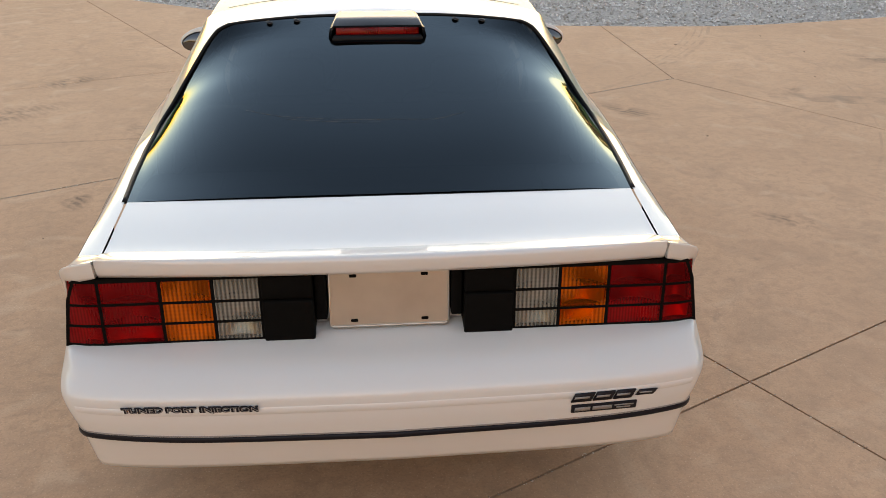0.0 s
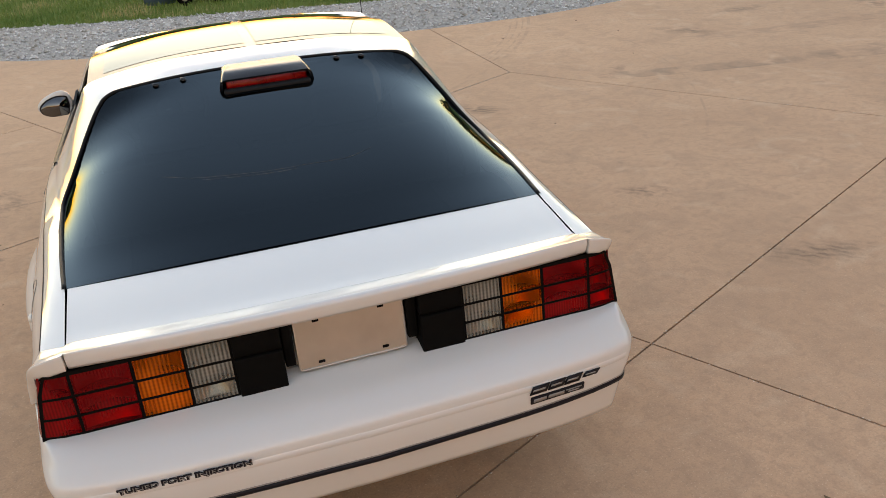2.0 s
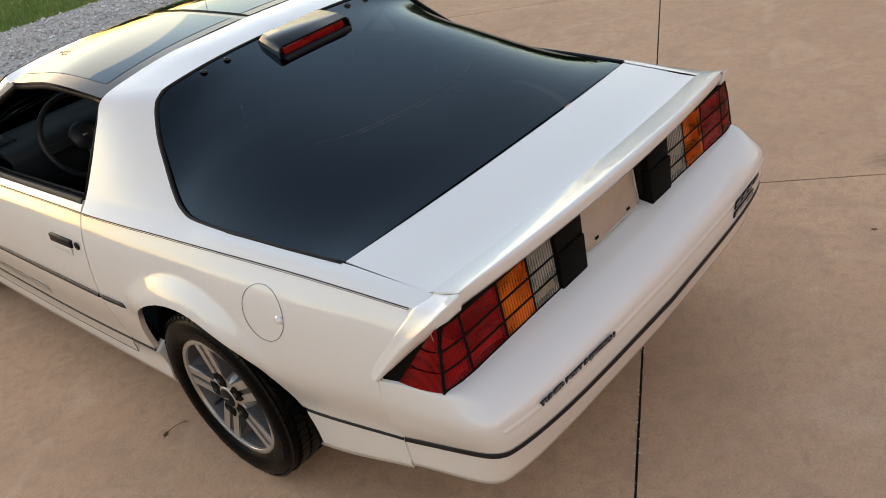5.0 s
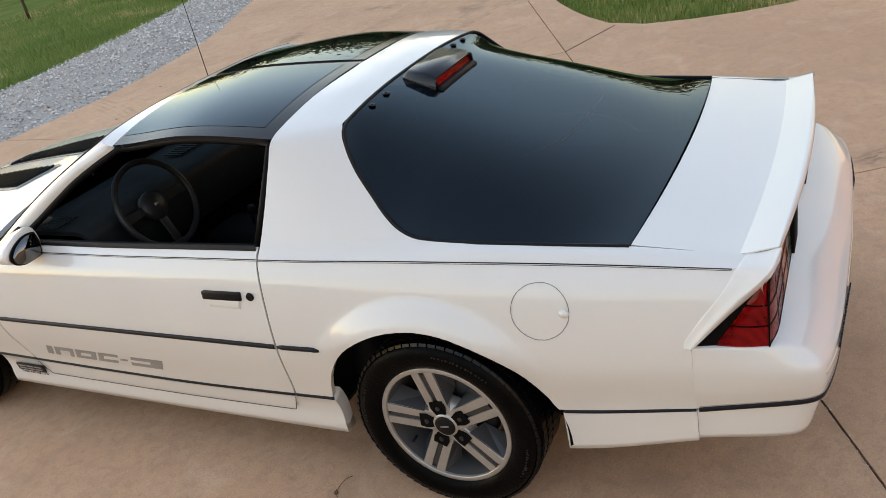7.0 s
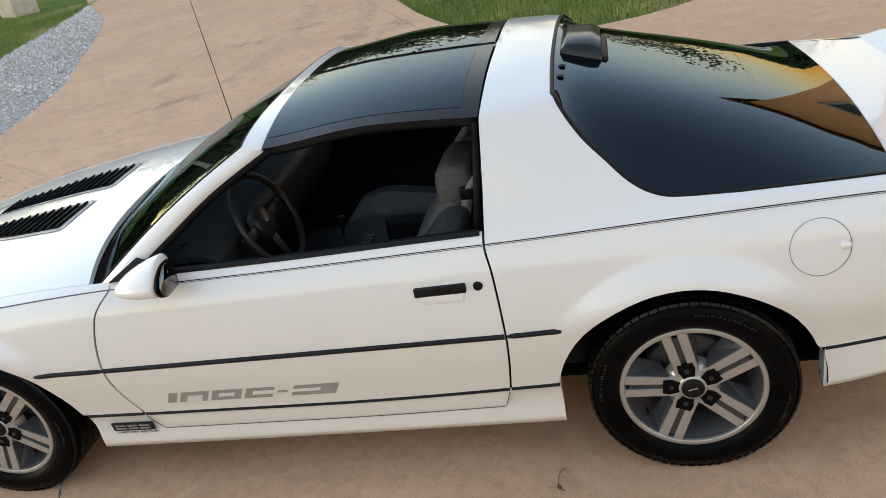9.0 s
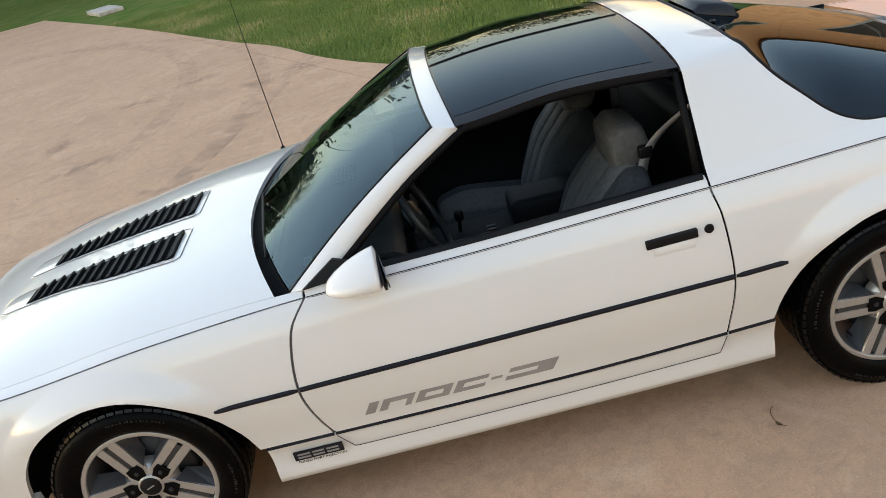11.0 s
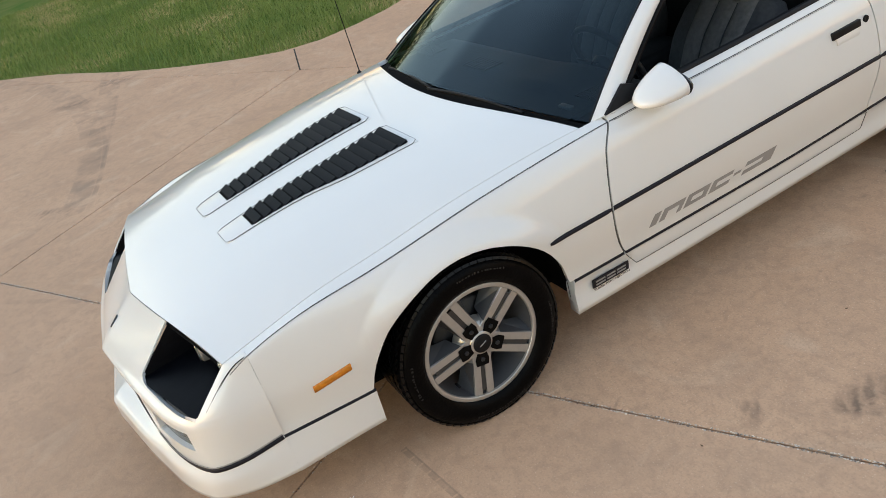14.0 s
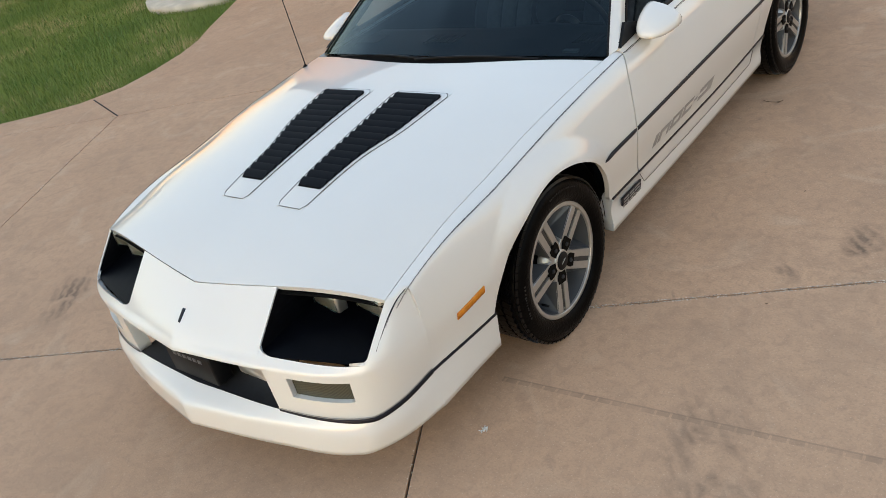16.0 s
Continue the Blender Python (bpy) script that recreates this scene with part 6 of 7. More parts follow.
    c = mix(both_of(both_of(both_of(wide, tick), span), tex(6, 6, 0.30, 0.60, 0.6)), c, (0.20, 0.15, 0.115), 0.5)
    c = mix(both_of(thin, span), c, (0.17, 0.13, 0.10), 0.40)
    oi = n.new("ShaderNodeObjectInfo")
    c = mix(oi.outputs["Random"], c, (0.44, 0.31, 0.22), 0.30)
    tone = n.new("ShaderNodeMixRGB")
    tone.blend_type = "MULTIPLY"
    tone.inputs[0].default_value, tone.inputs[2].default_value = 1.0, (1.13, 1.06, 0.985, 1)
    l.new(c, tone.inputs[1])
    l.new(tone.outputs[0], b.inputs["Base Color"])
    return m


SPOTS = ((-1.64, 2.97, 0.15), (2.2, 1.13, 0.13), (1.92, 3.27, 0.20), (3.42, 3.76, 0.15), (-2.62, 4.47, 0.22), (-2.73, 3.49, 0.30), (2.52, 0.06, 0.20), (2.03, -1.24, 0.14),
         (4.87, 4.77, 0.26), (7.29, 4.77, 0.25), (7.85, 4.15, 0.25), (6.72, 3.19, 0.22), (7.08, 2.69, 0.24), (-1.72, 1.74, 0.13), (-1.60, 2.97, 0.23), (-1.50, 1.95, 0.07), (0.9, 3.05, 0.2), (6.0, 5.4, 0.25))
SCUFFS = ((-1.92, 8.78, 6.17, 0.020, 1.7), (-1.92, 8.78, 6.10, 0.010, 2.2), (-1.92, 8.78, 6.03, 0.010, 2.4), (-1.92, 8.78, 5.96, 0.012, 2.6), (-1.5, 5.15, 5.67, 0.009, 3.0),
          (6.18, 12.44, 9.40, 0.022, 3.2), (6.18, 12.44, 9.27, 0.10, 3.2), (17.0, 54.36, 52.69, 0.018, 3.3), (17.0, 54.36, 52.58, 0.11, 3.3), (6.69, 14.0, 9.90, 0.025, 4.7), (6.69, 14.0, 9.76, 0.10, 4.7))
CONCRETE = ground_material()
SOIL = material("joint_soil", (0.035, 0.028, 0.022), 0.95, vary=0.4, scale=20)
GRASS_GROUND = material("grass_soil", (0.085, 0.145, 0.030), 0.95, color2=(0.16, 0.18, 0.055), scale=1.5, bump=0.5, bump_scale=40, spec=0.02)
GRAVEL = material("gravel", (0.44, 0.425, 0.40), 0.9, color2=(0.21, 0.205, 0.20), scale=30, bump=1.0, bump_scale=55)

bm = bmesh.new()
vs = [bm.verts.new((x, y, -0.06)) for x, y in ((-1500, -1500), (1500, -1500), (1500, 1500), (-1500, 1500))]
bm.faces.new(vs)
tagged(part("ground", bm, GRASS_GROUND, None, "green and straw-coloured grass ground"), category="ground", kind="structure")

GRAVEL_NEAR = pchip((-40, -12, -3.2, -1.9, 0, 2.0, 3.8, 6.2, 8.3, 12, 14.8, 40), (32, 15, 9.0, 8.05, 7.25, 6.80, 6.62, 7.05, 7.95, 9.7, 11.7, 27))
GRAVEL_FAR = pchip((-40, -12, -3.6, -0.2, 3.9, 7, 10, 15, 40), (36, 19, 11.7, 10.25, 9.25, 9.7, 10.55, 11.8, 27))
ISLE_TOP = curve(((24, 12.0, 0), (14.7, 6.43, 0), (10.3, 3.99, 0), (8.84, 3.12, 0), (7.36, 2.44, 0), (6.1, 1.68, 0), (5.56, 1.24, 0), (5.34, 0.97, 0), (5.29, 0.70, 0), (5.33, 0.35, 0), (5.50, -0.26, 0), (6.0, -1.0, 0), (6.6, -1.9, 0), (9.5, -6, 0), (16, -13, 0)))
edge = [(p.x, p.y) for p in (ISLE_TOP(t) for t in steps(0, 1, 90))]
outline = [(-30, GRAVEL_NEAR(-30))] + [(x, GRAVEL_NEAR(x)) for x in steps(-28, 24, 70)] + edge + [(16, -30), (-30, -30)]
bm = bmesh.new()
bm.faces.new([bm.verts.new((x, y, 0)) for x, y in outline])
bmesh.ops.triangulate(bm, faces=bm.faces[:], ngon_method="EAR_CLIP")
JOINTS = [  # a point, a direction, and the stretch of the other side that it crosses
    ((1.342, -0.314), (0.892, 0.452), None),
    ((2.62, 4.235), (0.889, 0.458), lambda x, y: x < 2.62),
    ((1.342, -0.314), (-0.484, 0.875), None),
    ((2.62, 4.235), (-0.538, 0.843), lambda x, y: 0.892 * (y + 0.314) - 0.452 * (x - 1.342) > 0 and 0.889 * (y - 4.235) - 0.458 * (x - 2.62) < 0),
    ((2.62, 4.235), (0.0, 1.0), lambda x, y: 0.889 * (y - 4.235) - 0.458 * (x - 2.62) > 0),
    ((-1.75, 4.86), (0.90, 0.43), lambda x, y: -0.484 * (y + 0.314) - 0.875 * (x - 1.342) > 0),
    ((-4.6, 0.2), (-0.484, 0.875), None),
    ((3.5, -4.2), (0.884, 0.468), None),
]
pieces = [[v.co.xy.copy() for v in f.verts] for f in bm.faces]
bm.free()


def cut(polys, p, d):
    """Splits convex pieces along a line."""
    out = []
    for poly in polys:
        side = [d[0] * (v.y - p[1]) - d[1] * (v.x - p[0]) for v in poly]
        if min(side) >= -1e-6 or max(side) <= 1e-6:
            out.append(poly)
            continue
        for sg in (1, -1):
            new_poly = []
            for i, v in enumerate(poly):
                w, a, b2 = poly[(i + 1) % len(poly)], side[i] * sg, side[(i + 1) % len(poly)] * sg
                if a >= 0:
                    new_poly.append(v)
                if (a > 0 > b2) or (a < 0 < b2):
                    new_poly.append(v.lerp(w, a / (a - b2)))
            if len(new_poly) > 2:
                out.append(new_poly)
    return out


polys = pieces
for p, d, where in JOINTS:
    polys = cut(polys, p, d)


def slab_key(x, y):
    """Names the slab that a place of the plan lies on."""
    side = [d[0] * (y - q[1]) - d[1] * (x - q[0]) > 0 for q, d, where in JOINTS]
    key = (side[0], side[2], side[6], side[7], JOINTS[5][2](x, y) and side[5])
    if not side[0]:
        return key
    far = x > 2.62 if side[1] else not side[3]
    return key + (("far",) if far else (side[1],))


slabs = {}
for poly in polys:
    c = sum(poly, Vector((0, 0))) / len(poly)
    slabs.setdefault(slab_key(c.x, c.y), []).append(poly)
first_slab = new("pavement")
tagged(first_slab, "warm grey stained concrete slabs with open joints", "pavement", kind="structure")
for key, group in slabs.items():
    bm = bmesh.new()
    for poly in group:
        try:
            bm.faces.new([bm.verts.new((v.x, v.y, 0)) for v in poly])
        except ValueError:
            pass
    bmesh.ops.remove_doubles(bm, verts=bm.verts[:], dist=1e-4)
    rim = [e for e in bm.edges if len(e.link_faces) == 1]
    shift = {}
    for e in rim:
        f = e.link_faces[0]
        a, b = e.verts
        t = (b.co - a.co).normalized()
        nrm = Vector((-t.y, t.x, 0))
        if nrm.dot(f.calc_center_median() - a.co) < 0:
            nrm = -nrm
        for v in e.verts:
            shift.setdefault(v, []).append(nrm)
    for v, ns in shift.items():
        q = Vector()
        for w in ns:
            if q.dot(w) < 0.7:
                q += w
        v.co += q * 0.0045
    ext = bmesh.ops.extrude_edge_only(bm, edges=rim)
    for v in (g for g in ext["geom"] if isinstance(g, bmesh.types.BMVert)):
        v.co.z = -0.08
    bmesh.ops.recalc_face_normals(bm, faces=bm.faces[:])
    part("concrete_slab", bm, CONCRETE, first_slab, smooth=False)
# soil in the joints
bm = bmesh.new()
bm.faces.new([bm.verts.new((x, y, -0.012)) for x, y in ((-29, -29), (5, -29), (5, 6.4), (-3, 6.4), (-3, 7.9), (-29, 20))])
tagged(part("joint_bed", bm, SOIL, None, "dark soil in the slab joints"), category="soil", kind="structure")
# gravel strip
rows = [[Vector((x, GRAVEL_NEAR(x) * (1 - v) + GRAVEL_FAR(x) * v - 0.05 * (v == 0), -0.025 + 0.03 * math.sin(math.pi * v))) for x in steps(-38, 38, 120)] for v in steps(0, 1, 8)]
tagged(sheet("gravel_strip", rows, GRAVEL, None, "grey crushed gravel strip along the concrete", th=0.02, ref=(0, 8, -5)), category="gravel", kind="structure")
# the wide joint towards the lawn
bm = bmesh.new()
mj = Matrix.Translation((4.50, 1.29, 0)) @ Matrix.Rotation(math.atan2(-0.294, 0.956), 4, "Z")
box(bm, 0, 0.87, -0.007, 0.007, -0.03, 0.0015, 0, mj)
tagged(part("wide_joint", bm, SOIL, None, "dark open joint beside the lawn", smooth=False), category="joint", kind="structure")

# loose stones on the gravel
rng = random.Random(5)
verts, faces = [], []
for i in range(11000):
    x = rng.uniform(-9, 14.6)
    v = rng.random()
    y = GRAVEL_NEAR(x) * (1 - v) + GRAVEL_FAR(x) * v + rng.uniform(-0.08, 0.04)
    r = rng.uniform(0.010, 0.028)
    z = -0.025 + 0.03 * math.sin(math.pi * v) + r * 0.3
    k = len(verts)
    for dx, dy, dz in ((1, 0, 0), (-1, 0, 0), (0, 1, 0), (0, -1, 0), (0, 0, 0.8), (0, 0, -0.6)):
        verts.append((x + r * (dx + rng.uniform(-0.35, 0.35)), y + r * (dy + rng.uniform(-0.35, 0.35)), z + r * (dz + rng.uniform(-0.25, 0.25))))
    faces += [(k + a, k + b, k + c) for a, b, c in ((0, 2, 4), (2, 1, 4), (1, 3, 4), (3, 0, 4), (2, 0, 5), (1, 2, 5), (3, 1, 5), (0, 3, 5))]
mesh = bpy.data.meshes.new("gravel_stones")
mesh.from_pydata(verts, [], faces)
STONE = material("gravel_stone", (0.42, 0.41, 0.40), 0.9)
sn, sl = STONE.node_tree.nodes, STONE.node_tree.links
geo, rmp = sn.new("ShaderNodeNewGeometry"), sn.new("ShaderNodeValToRGB")
rmp.color_ramp.elements[0].color, rmp.color_ramp.elements[1].color = (0.318, 0.299, 0.268, 1), (0.720, 0.720, 0.720, 1)
sl.new(geo.outputs["Random Per Island"], rmp.inputs[0])
sl.new(rmp.outputs[0], sn["Principled BSDF"].inputs["Base Color"])
tagged(link("gravel_stones", mesh, STONE, None, "loose grey crushed stones"), category="gravel", kind="stuff")


# grass
def on_isle(x, y):
    inside, n = False, len(edge2)
    for i in range(n):
        (xa, ya), (xb, yb) = edge2[i], edge2[i - 1]
        if (ya > y) != (yb > y) and x < (xb - xa) * (y - ya) / (yb - ya) + xa:
            inside = not inside
    return inside


edge2 = [(p.x, p.y) for p in (ISLE_TOP(t) for t in steps(0, 1, 60))]


def blades(name, places, label, rise=(0.02, 0.06), mat=None):
    verts, faces = [], []
    for x, y in places:
        h, a = rng.uniform(*rise), rng.uniform(0, 6.283)
        w, lean = rng.uniform(0.004, 0.009), rng.uniform(0.0, 0.035)
        c, s = math.cos(a), math.sin(a)
        k = len(verts)
        verts += [(x - w * c, y - w * s, -0.06), (x + w * c, y + w * s, -0.06), (x + lean * s, y - lean * c, -0.06 + 0.055 + h)]
        faces.append((k, k + 1, k + 2))
    mesh = bpy.data.meshes.new(name)
    mesh.from_pydata(verts, [], faces)
    tagged(link(name, mesh, mat or BLADE, None, label), category="grass", kind="stuff")


BLADE = material("grass_blade", (0.09, 0.15, 0.03), 0.65)
sn, sl = BLADE.node_tree.nodes, BLADE.node_tree.links
geo, rmp, tcn, nz, mxn = sn.new("ShaderNodeNewGeometry"), sn.new("ShaderNodeValToRGB"), sn.new("ShaderNodeTexCoord"), sn.new("ShaderNodeTexNoise"), sn.new("ShaderNodeMath")
rmp.color_ramp.elements[0].color, rmp.color_ramp.elements[1].color = (0.085, 0.165, 0.024, 1), (0.185, 0.285, 0.055, 1)
el = rmp.color_ramp.elements.new(0.86)
el.color = (0.19, 0.26, 0.06, 1)
rmp.color_ramp.elements[-1].color = (0.42, 0.36, 0.17, 1)
nz.inputs["Scale"].default_value, nz.inputs["Detail"].default_value = 0.6, 6
mxn.operation, mxn.inputs[1].default_value = "MULTIPLY_ADD", 0.55
sl.new(tcn.outputs["Object"], nz.inputs["Vector"])
sl.new(geo.outputs["Random Per Island"], mxn.inputs[0])
half = sn.new("ShaderNodeMath")
half.operation, half.inputs[1].default_value = "MULTIPLY_ADD", 2.6
half.inputs[2].default_value = -1.0
sl.new(nz.outputs["Fac"], half.inputs[0])
sl.new(half.outputs[0], mxn.inputs[2])
sl.new(mxn.outputs[0], rmp.inputs[0])
sl.new(rmp.outputs[0], sn["Principled BSDF"].inputs["Base Color"])
LAWN = BLADE.copy()
LAWN.name = "lawn_blade"
ramp = next(q for q in LAWN.node_tree.nodes if q.type == "VALTORGB").color_ramp.elements
for e, c in zip(ramp, ((0.098, 0.168, 0.026, 1), (0.200, 0.255, 0.056, 1), (0.40, 0.34, 0.155, 1))):
    e.color = c
spots = []
while len(spots) < 110000:
    d = rng.random() ** 1.6
    x, y = 5.2 + d * 13, rng.uniform(-7, 8.5)
    if on_isle(x, y):
        spots.append((x, y))
blades("isle_grass", spots, "short green lawn with straw patches", (0.004, 0.020), LAWN)
spots = []
while len(spots) < 60000:
    x = rng.uniform(-8, 15.5)
    spots.append((x, GRAVEL_FAR(x) - 0.08 + rng.random() ** 1.7 * 6))
blades("verge_grass", spots, "short green verge grass", (0.010, 0.04))

# ---- far things on the grass ----
CEMENT = material("pale_cement", (0.55, 0.52, 0.46), 0.85, vary=0.25, scale=5, bump=0.3, bump_scale=40)
BARK = material("bark", (0.10, 0.075, 0.055), 0.95, vary=0.4, scale=12, bump=0.8, bump_scale=20)
BLUE = material("blue_plastic", (0.10, 0.16, 0.27), 0.5, vary=0.2, scale=6)
STEEL = material("rusty_steel", (0.16, 0.12, 0.09), 0.7, metal=0.4, vary=0.5, scale=9)
ROOFING = material("roof_shingle", (0.13, 0.075, 0.05), 0.9, vary=0.3, scale=3, bump=0.5, bump_scale=15)
# wall colour brightened and reddened in place of direct sunset light
SUNLIT_BRICK = material("sunlit_orange_brick", (0.95, 0.47, 0.21), 0.85, vary=0.25, scale=8, bump=0.4, bump_scale=30)
PANE = glass("house_pane", (0.10, 0.11, 0.12), 1.5)

bm = bmesh.new()
box(bm, -0.30, 0.30, -0.55, 0.55, -0.06, 0.55, 0.03, Matrix.Translation((16.0, 14.4, 0)) @ Matrix.Rotation(radians(-35), 4, "Z"))
tagged(part("cement_block", bm, CEMENT, None, "pale cement block standing on the grass"), category="block")
bm = bmesh.new()
prism(bm, [(1.15 * math.cos(a) * (1 + 0.03 * math.sin(5 * a)), 0.85 * math.sin(a)) for a in steps(0, 2 * math.pi, 30)[:-1]], 0.10, Matrix.Translation((7.9, -2.45, -0.05)) @ Matrix.Rotation(radians(-12), 4, "Z"))
tagged(part("stone_slab", bm, CEMENT, None, "pale flat stone slab let into the lawn"), category="slab")
bm = bmesh.new()
box(bm, -0.9, 0.9, -0.35, 0.35, -0.06, 0.06, 0.02, Matrix.Translation((22, 9.5, 0)) @ Matrix.Rotation(radians(28), 4, "Z"))
tagged(part("cement_cover", bm, CEMENT, None, "low pale cement cover in the lawn"), category="cover")
# blue tub
bm = bmesh.new()
prof = [(0.0, 0.0), (0.26, 0.0), (0.30, 0.22), (0.31, 0.45), (0.335, 0.46), (0.335, 0.49), (0.30, 0.49), (0.27, 0.06), (0, 0.05)]
lathe(bm, prof, 32, Matrix.Translation((-0.35, 12.15, -0.06)) @ Matrix.Rotation(radians(-90), 4, "Y"))
tagged(part("tub", bm, BLUE, None, "round blue-grey plastic tub on the grass"), category="tub")
# hand cart
cart = new("garden_cart")
cart.location = (0.3, 11.75, -0.06)
tagged(cart, "small rusty garden cart on black wheels", "cart")
PARENT_INV[cart] = Matrix.Translation((-0.3, -11.75, 0.06))
bm = bmesh.new()
box(bm, -0.15, 0.75, 11.5, 12.0, 0.20, 0.26, 0.01)
part("tray", bm, STEEL, cart)
for x in (0.02, 0.55):
    for y in (11.48, 12.02):
        bm = bmesh.new()
        lathe(bm, [(0.0, -0.03), (0.07, -0.03), (0.085, -0.04), (0.12, -0.035), (0.125, 0.0), (0.12, 0.035), (0.085, 0.04), (0.07, 0.03), (0.0, 0.03)], 24, Matrix.Translation((x, y, 0.065)) @ Matrix.Rotation(radians(90), 4, "Z"))
        w = part("cart_wheel", bm, RUBBER, cart, "black rubber cart wheel")
        bm = bmesh.new()
        lathe(bm, [(0.0, -0.042), (0.05, -0.042), (0.055, 0.0), (0.05, 0.042), (0.0, 0.042)], 16, Matrix.Translation((x, y, 0.065)) @ Matrix.Rotation(radians(90), 4, "Z"))
        part("cart_hub", bm, CEMENT, w, "pale hub")
# wire fence along the verge
fence = new("wire_fence")
fence.location = (10.4, 15.6, -0.06)
tagged(fence, "low wire fence on thin dark posts", "fence")
PARENT_INV[fence] = Matrix.Translation((-10.4, -15.6, 0.06))
for i in range(14):
    x = -14 + 3.05 * i
    y = 15.65 + (x - 10.4) * 0.12
    bm = bmesh.new()
    tube(bm, [(x, y, -0.06), (x, y, 0.6), (x + 0.01, y, 1.25)], [0.035, 0.032, 0.028], 8)
    part("post", bm, STEEL, fence)
for z in (0.35, 0.75, 1.15):
    bm = bmesh.new()
    tube(bm, [(-14 + 3.05 * i, 15.65 + (-14 + 3.05 * i - 10.4) * 0.12, z - 0.02 * (i % 2)) for i in range(14)], 0.004, 4)
    part("wire", bm, STEEL, fence)


# ---- house and trees round the yard ----
house = new("house")
house.location = (4.8, -11.3, 0)
tagged(house, "orange brick house with a dark hipped roof", "house")
HM = Matrix.Translation((4.8, -11.3, 0)) @ Matrix.Rotation(radians(-120), 4, "Z")
PARENT_INV[house] = Matrix.Translation((-4.8, 11.3, 0))
openings = ((-7.75, -7.30, 2.2, 2.9), (-6.6, -3.6, 0.0, 2.3), (-2.2, -0.8, 2.6, 3.8), (1.4, 3.4, 0.9, 2.4), (5.2, 6.8, 0.9, 2.4))
xs = sorted({-8.2, 8.0, *[o[0] for o in openings], *[o[1] for o in openings]})
bm = bmesh.new()
for a, b in zip(xs, xs[1:]):
    hole = next((o for o in openings if abs(o[0] - a) < 1e-6), None)
    if hole:
        if hole[2] > 0:
            box(bm, a, b, 0, 0.3, -0.1, hole[2], 0, HM)
        box(bm, a, b, 0, 0.3, hole[3], 5.1, 0, HM)
    else:
        box(bm, a, b, 0, 0.3, -0.1, 5.1, 0, HM)
box(bm, -8.2, -7.9, 0.3, 9, -0.1, 5.1, 0, HM)
box(bm, 7.7, 8, 0.3, 9, -0.1, 5.1, 0, HM)
box(bm, -8.2, 8, 9, 9.3, -0.1, 5.1, 0, HM)
part("wall", bm, SUNLIT_BRICK, house, "orange brick walls with sunset light in their colour", smooth=False)
bm = bmesh.new()
lo = [bm.verts.new(HM @ Vector(p)) for p in ((-8.55, -0.35, 5.04), (8.2, -0.35, 5.04), (8.2, 9.9, 5.04), (-8.55, 9.9, 5.04))]
lo2 = [bm.verts.new(HM @ Vector(p)) for p in ((-8.55, -0.35, 5.26), (8.2, -0.35, 5.26), (8.2, 9.9, 5.26), (-8.55, 9.9, 5.26))]
rd = [bm.verts.new(HM @ Vector(p)) for p in ((-3.6, 4.65, 6.0), (3.6, 4.65, 6.0))]
bm.faces.new(lo[::-1])
for i in range(4):
    bm.faces.new((lo[i], lo[(i + 1) % 4], lo2[(i + 1) % 4], lo2[i]))
for f in ((lo2[0], lo2[1], rd[1], rd[0]), (lo2[1], lo2[2], rd[1]), (lo2[2], lo2[3], rd[0], rd[1]), (lo2[3], lo2[0], rd[0])):
    bm.faces.new(f)
part("roof", bm, ROOFING, house, "dark shingled hipped roof", smooth=False)
for o in openings:
    bm = bmesh.new()
    for a, b, c, d in ((o[0], o[0] + 0.08, o[2], o[3]), (o[1] - 0.08, o[1], o[2], o[3]), (o[0] + 0.08, o[1] - 0.08, o[3] - 0.08, o[3]), (o[0] + 0.08, o[1] - 0.08, o[2], o[2] + 0.08)):
        box(bm, a, b, 0.08, 0.16, c, d, 0, HM)
    fr = part("window" if o[2] > 0 else "door", bm, CEMENT, house, "pale framed window" if o[2] > 0 else "pale framed door", smooth=False)
    bm = bmesh.new()
    box(bm, o[0] + 0.08, o[1] - 0.08, 0.11, 0.125, o[2] + 0.08, o[3] - 0.08, 0, HM)
    part("pane", bm, PANE if o[2] > 0 else BARK, fr, smooth=False)

LEAF = material("tree_leaf", (0.055, 0.085, 0.025), 0.7)
sn, sl = LEAF.node_tree.nodes, LEAF.node_tree.links
geo, rmp = sn.new("ShaderNodeNewGeometry"), sn.new("ShaderNodeValToRGB")
rmp.color_ramp.elements[0].color, rmp.color_ramp.elements[1].color = (0.03, 0.05, 0.015, 1), (0.085, 0.12, 0.035, 1)
sl.new(geo.outputs["Random Per Island"], rmp.inputs[0])
sl.new(rmp.outputs[0], sn["Principled BSDF"].inputs["Base Color"])


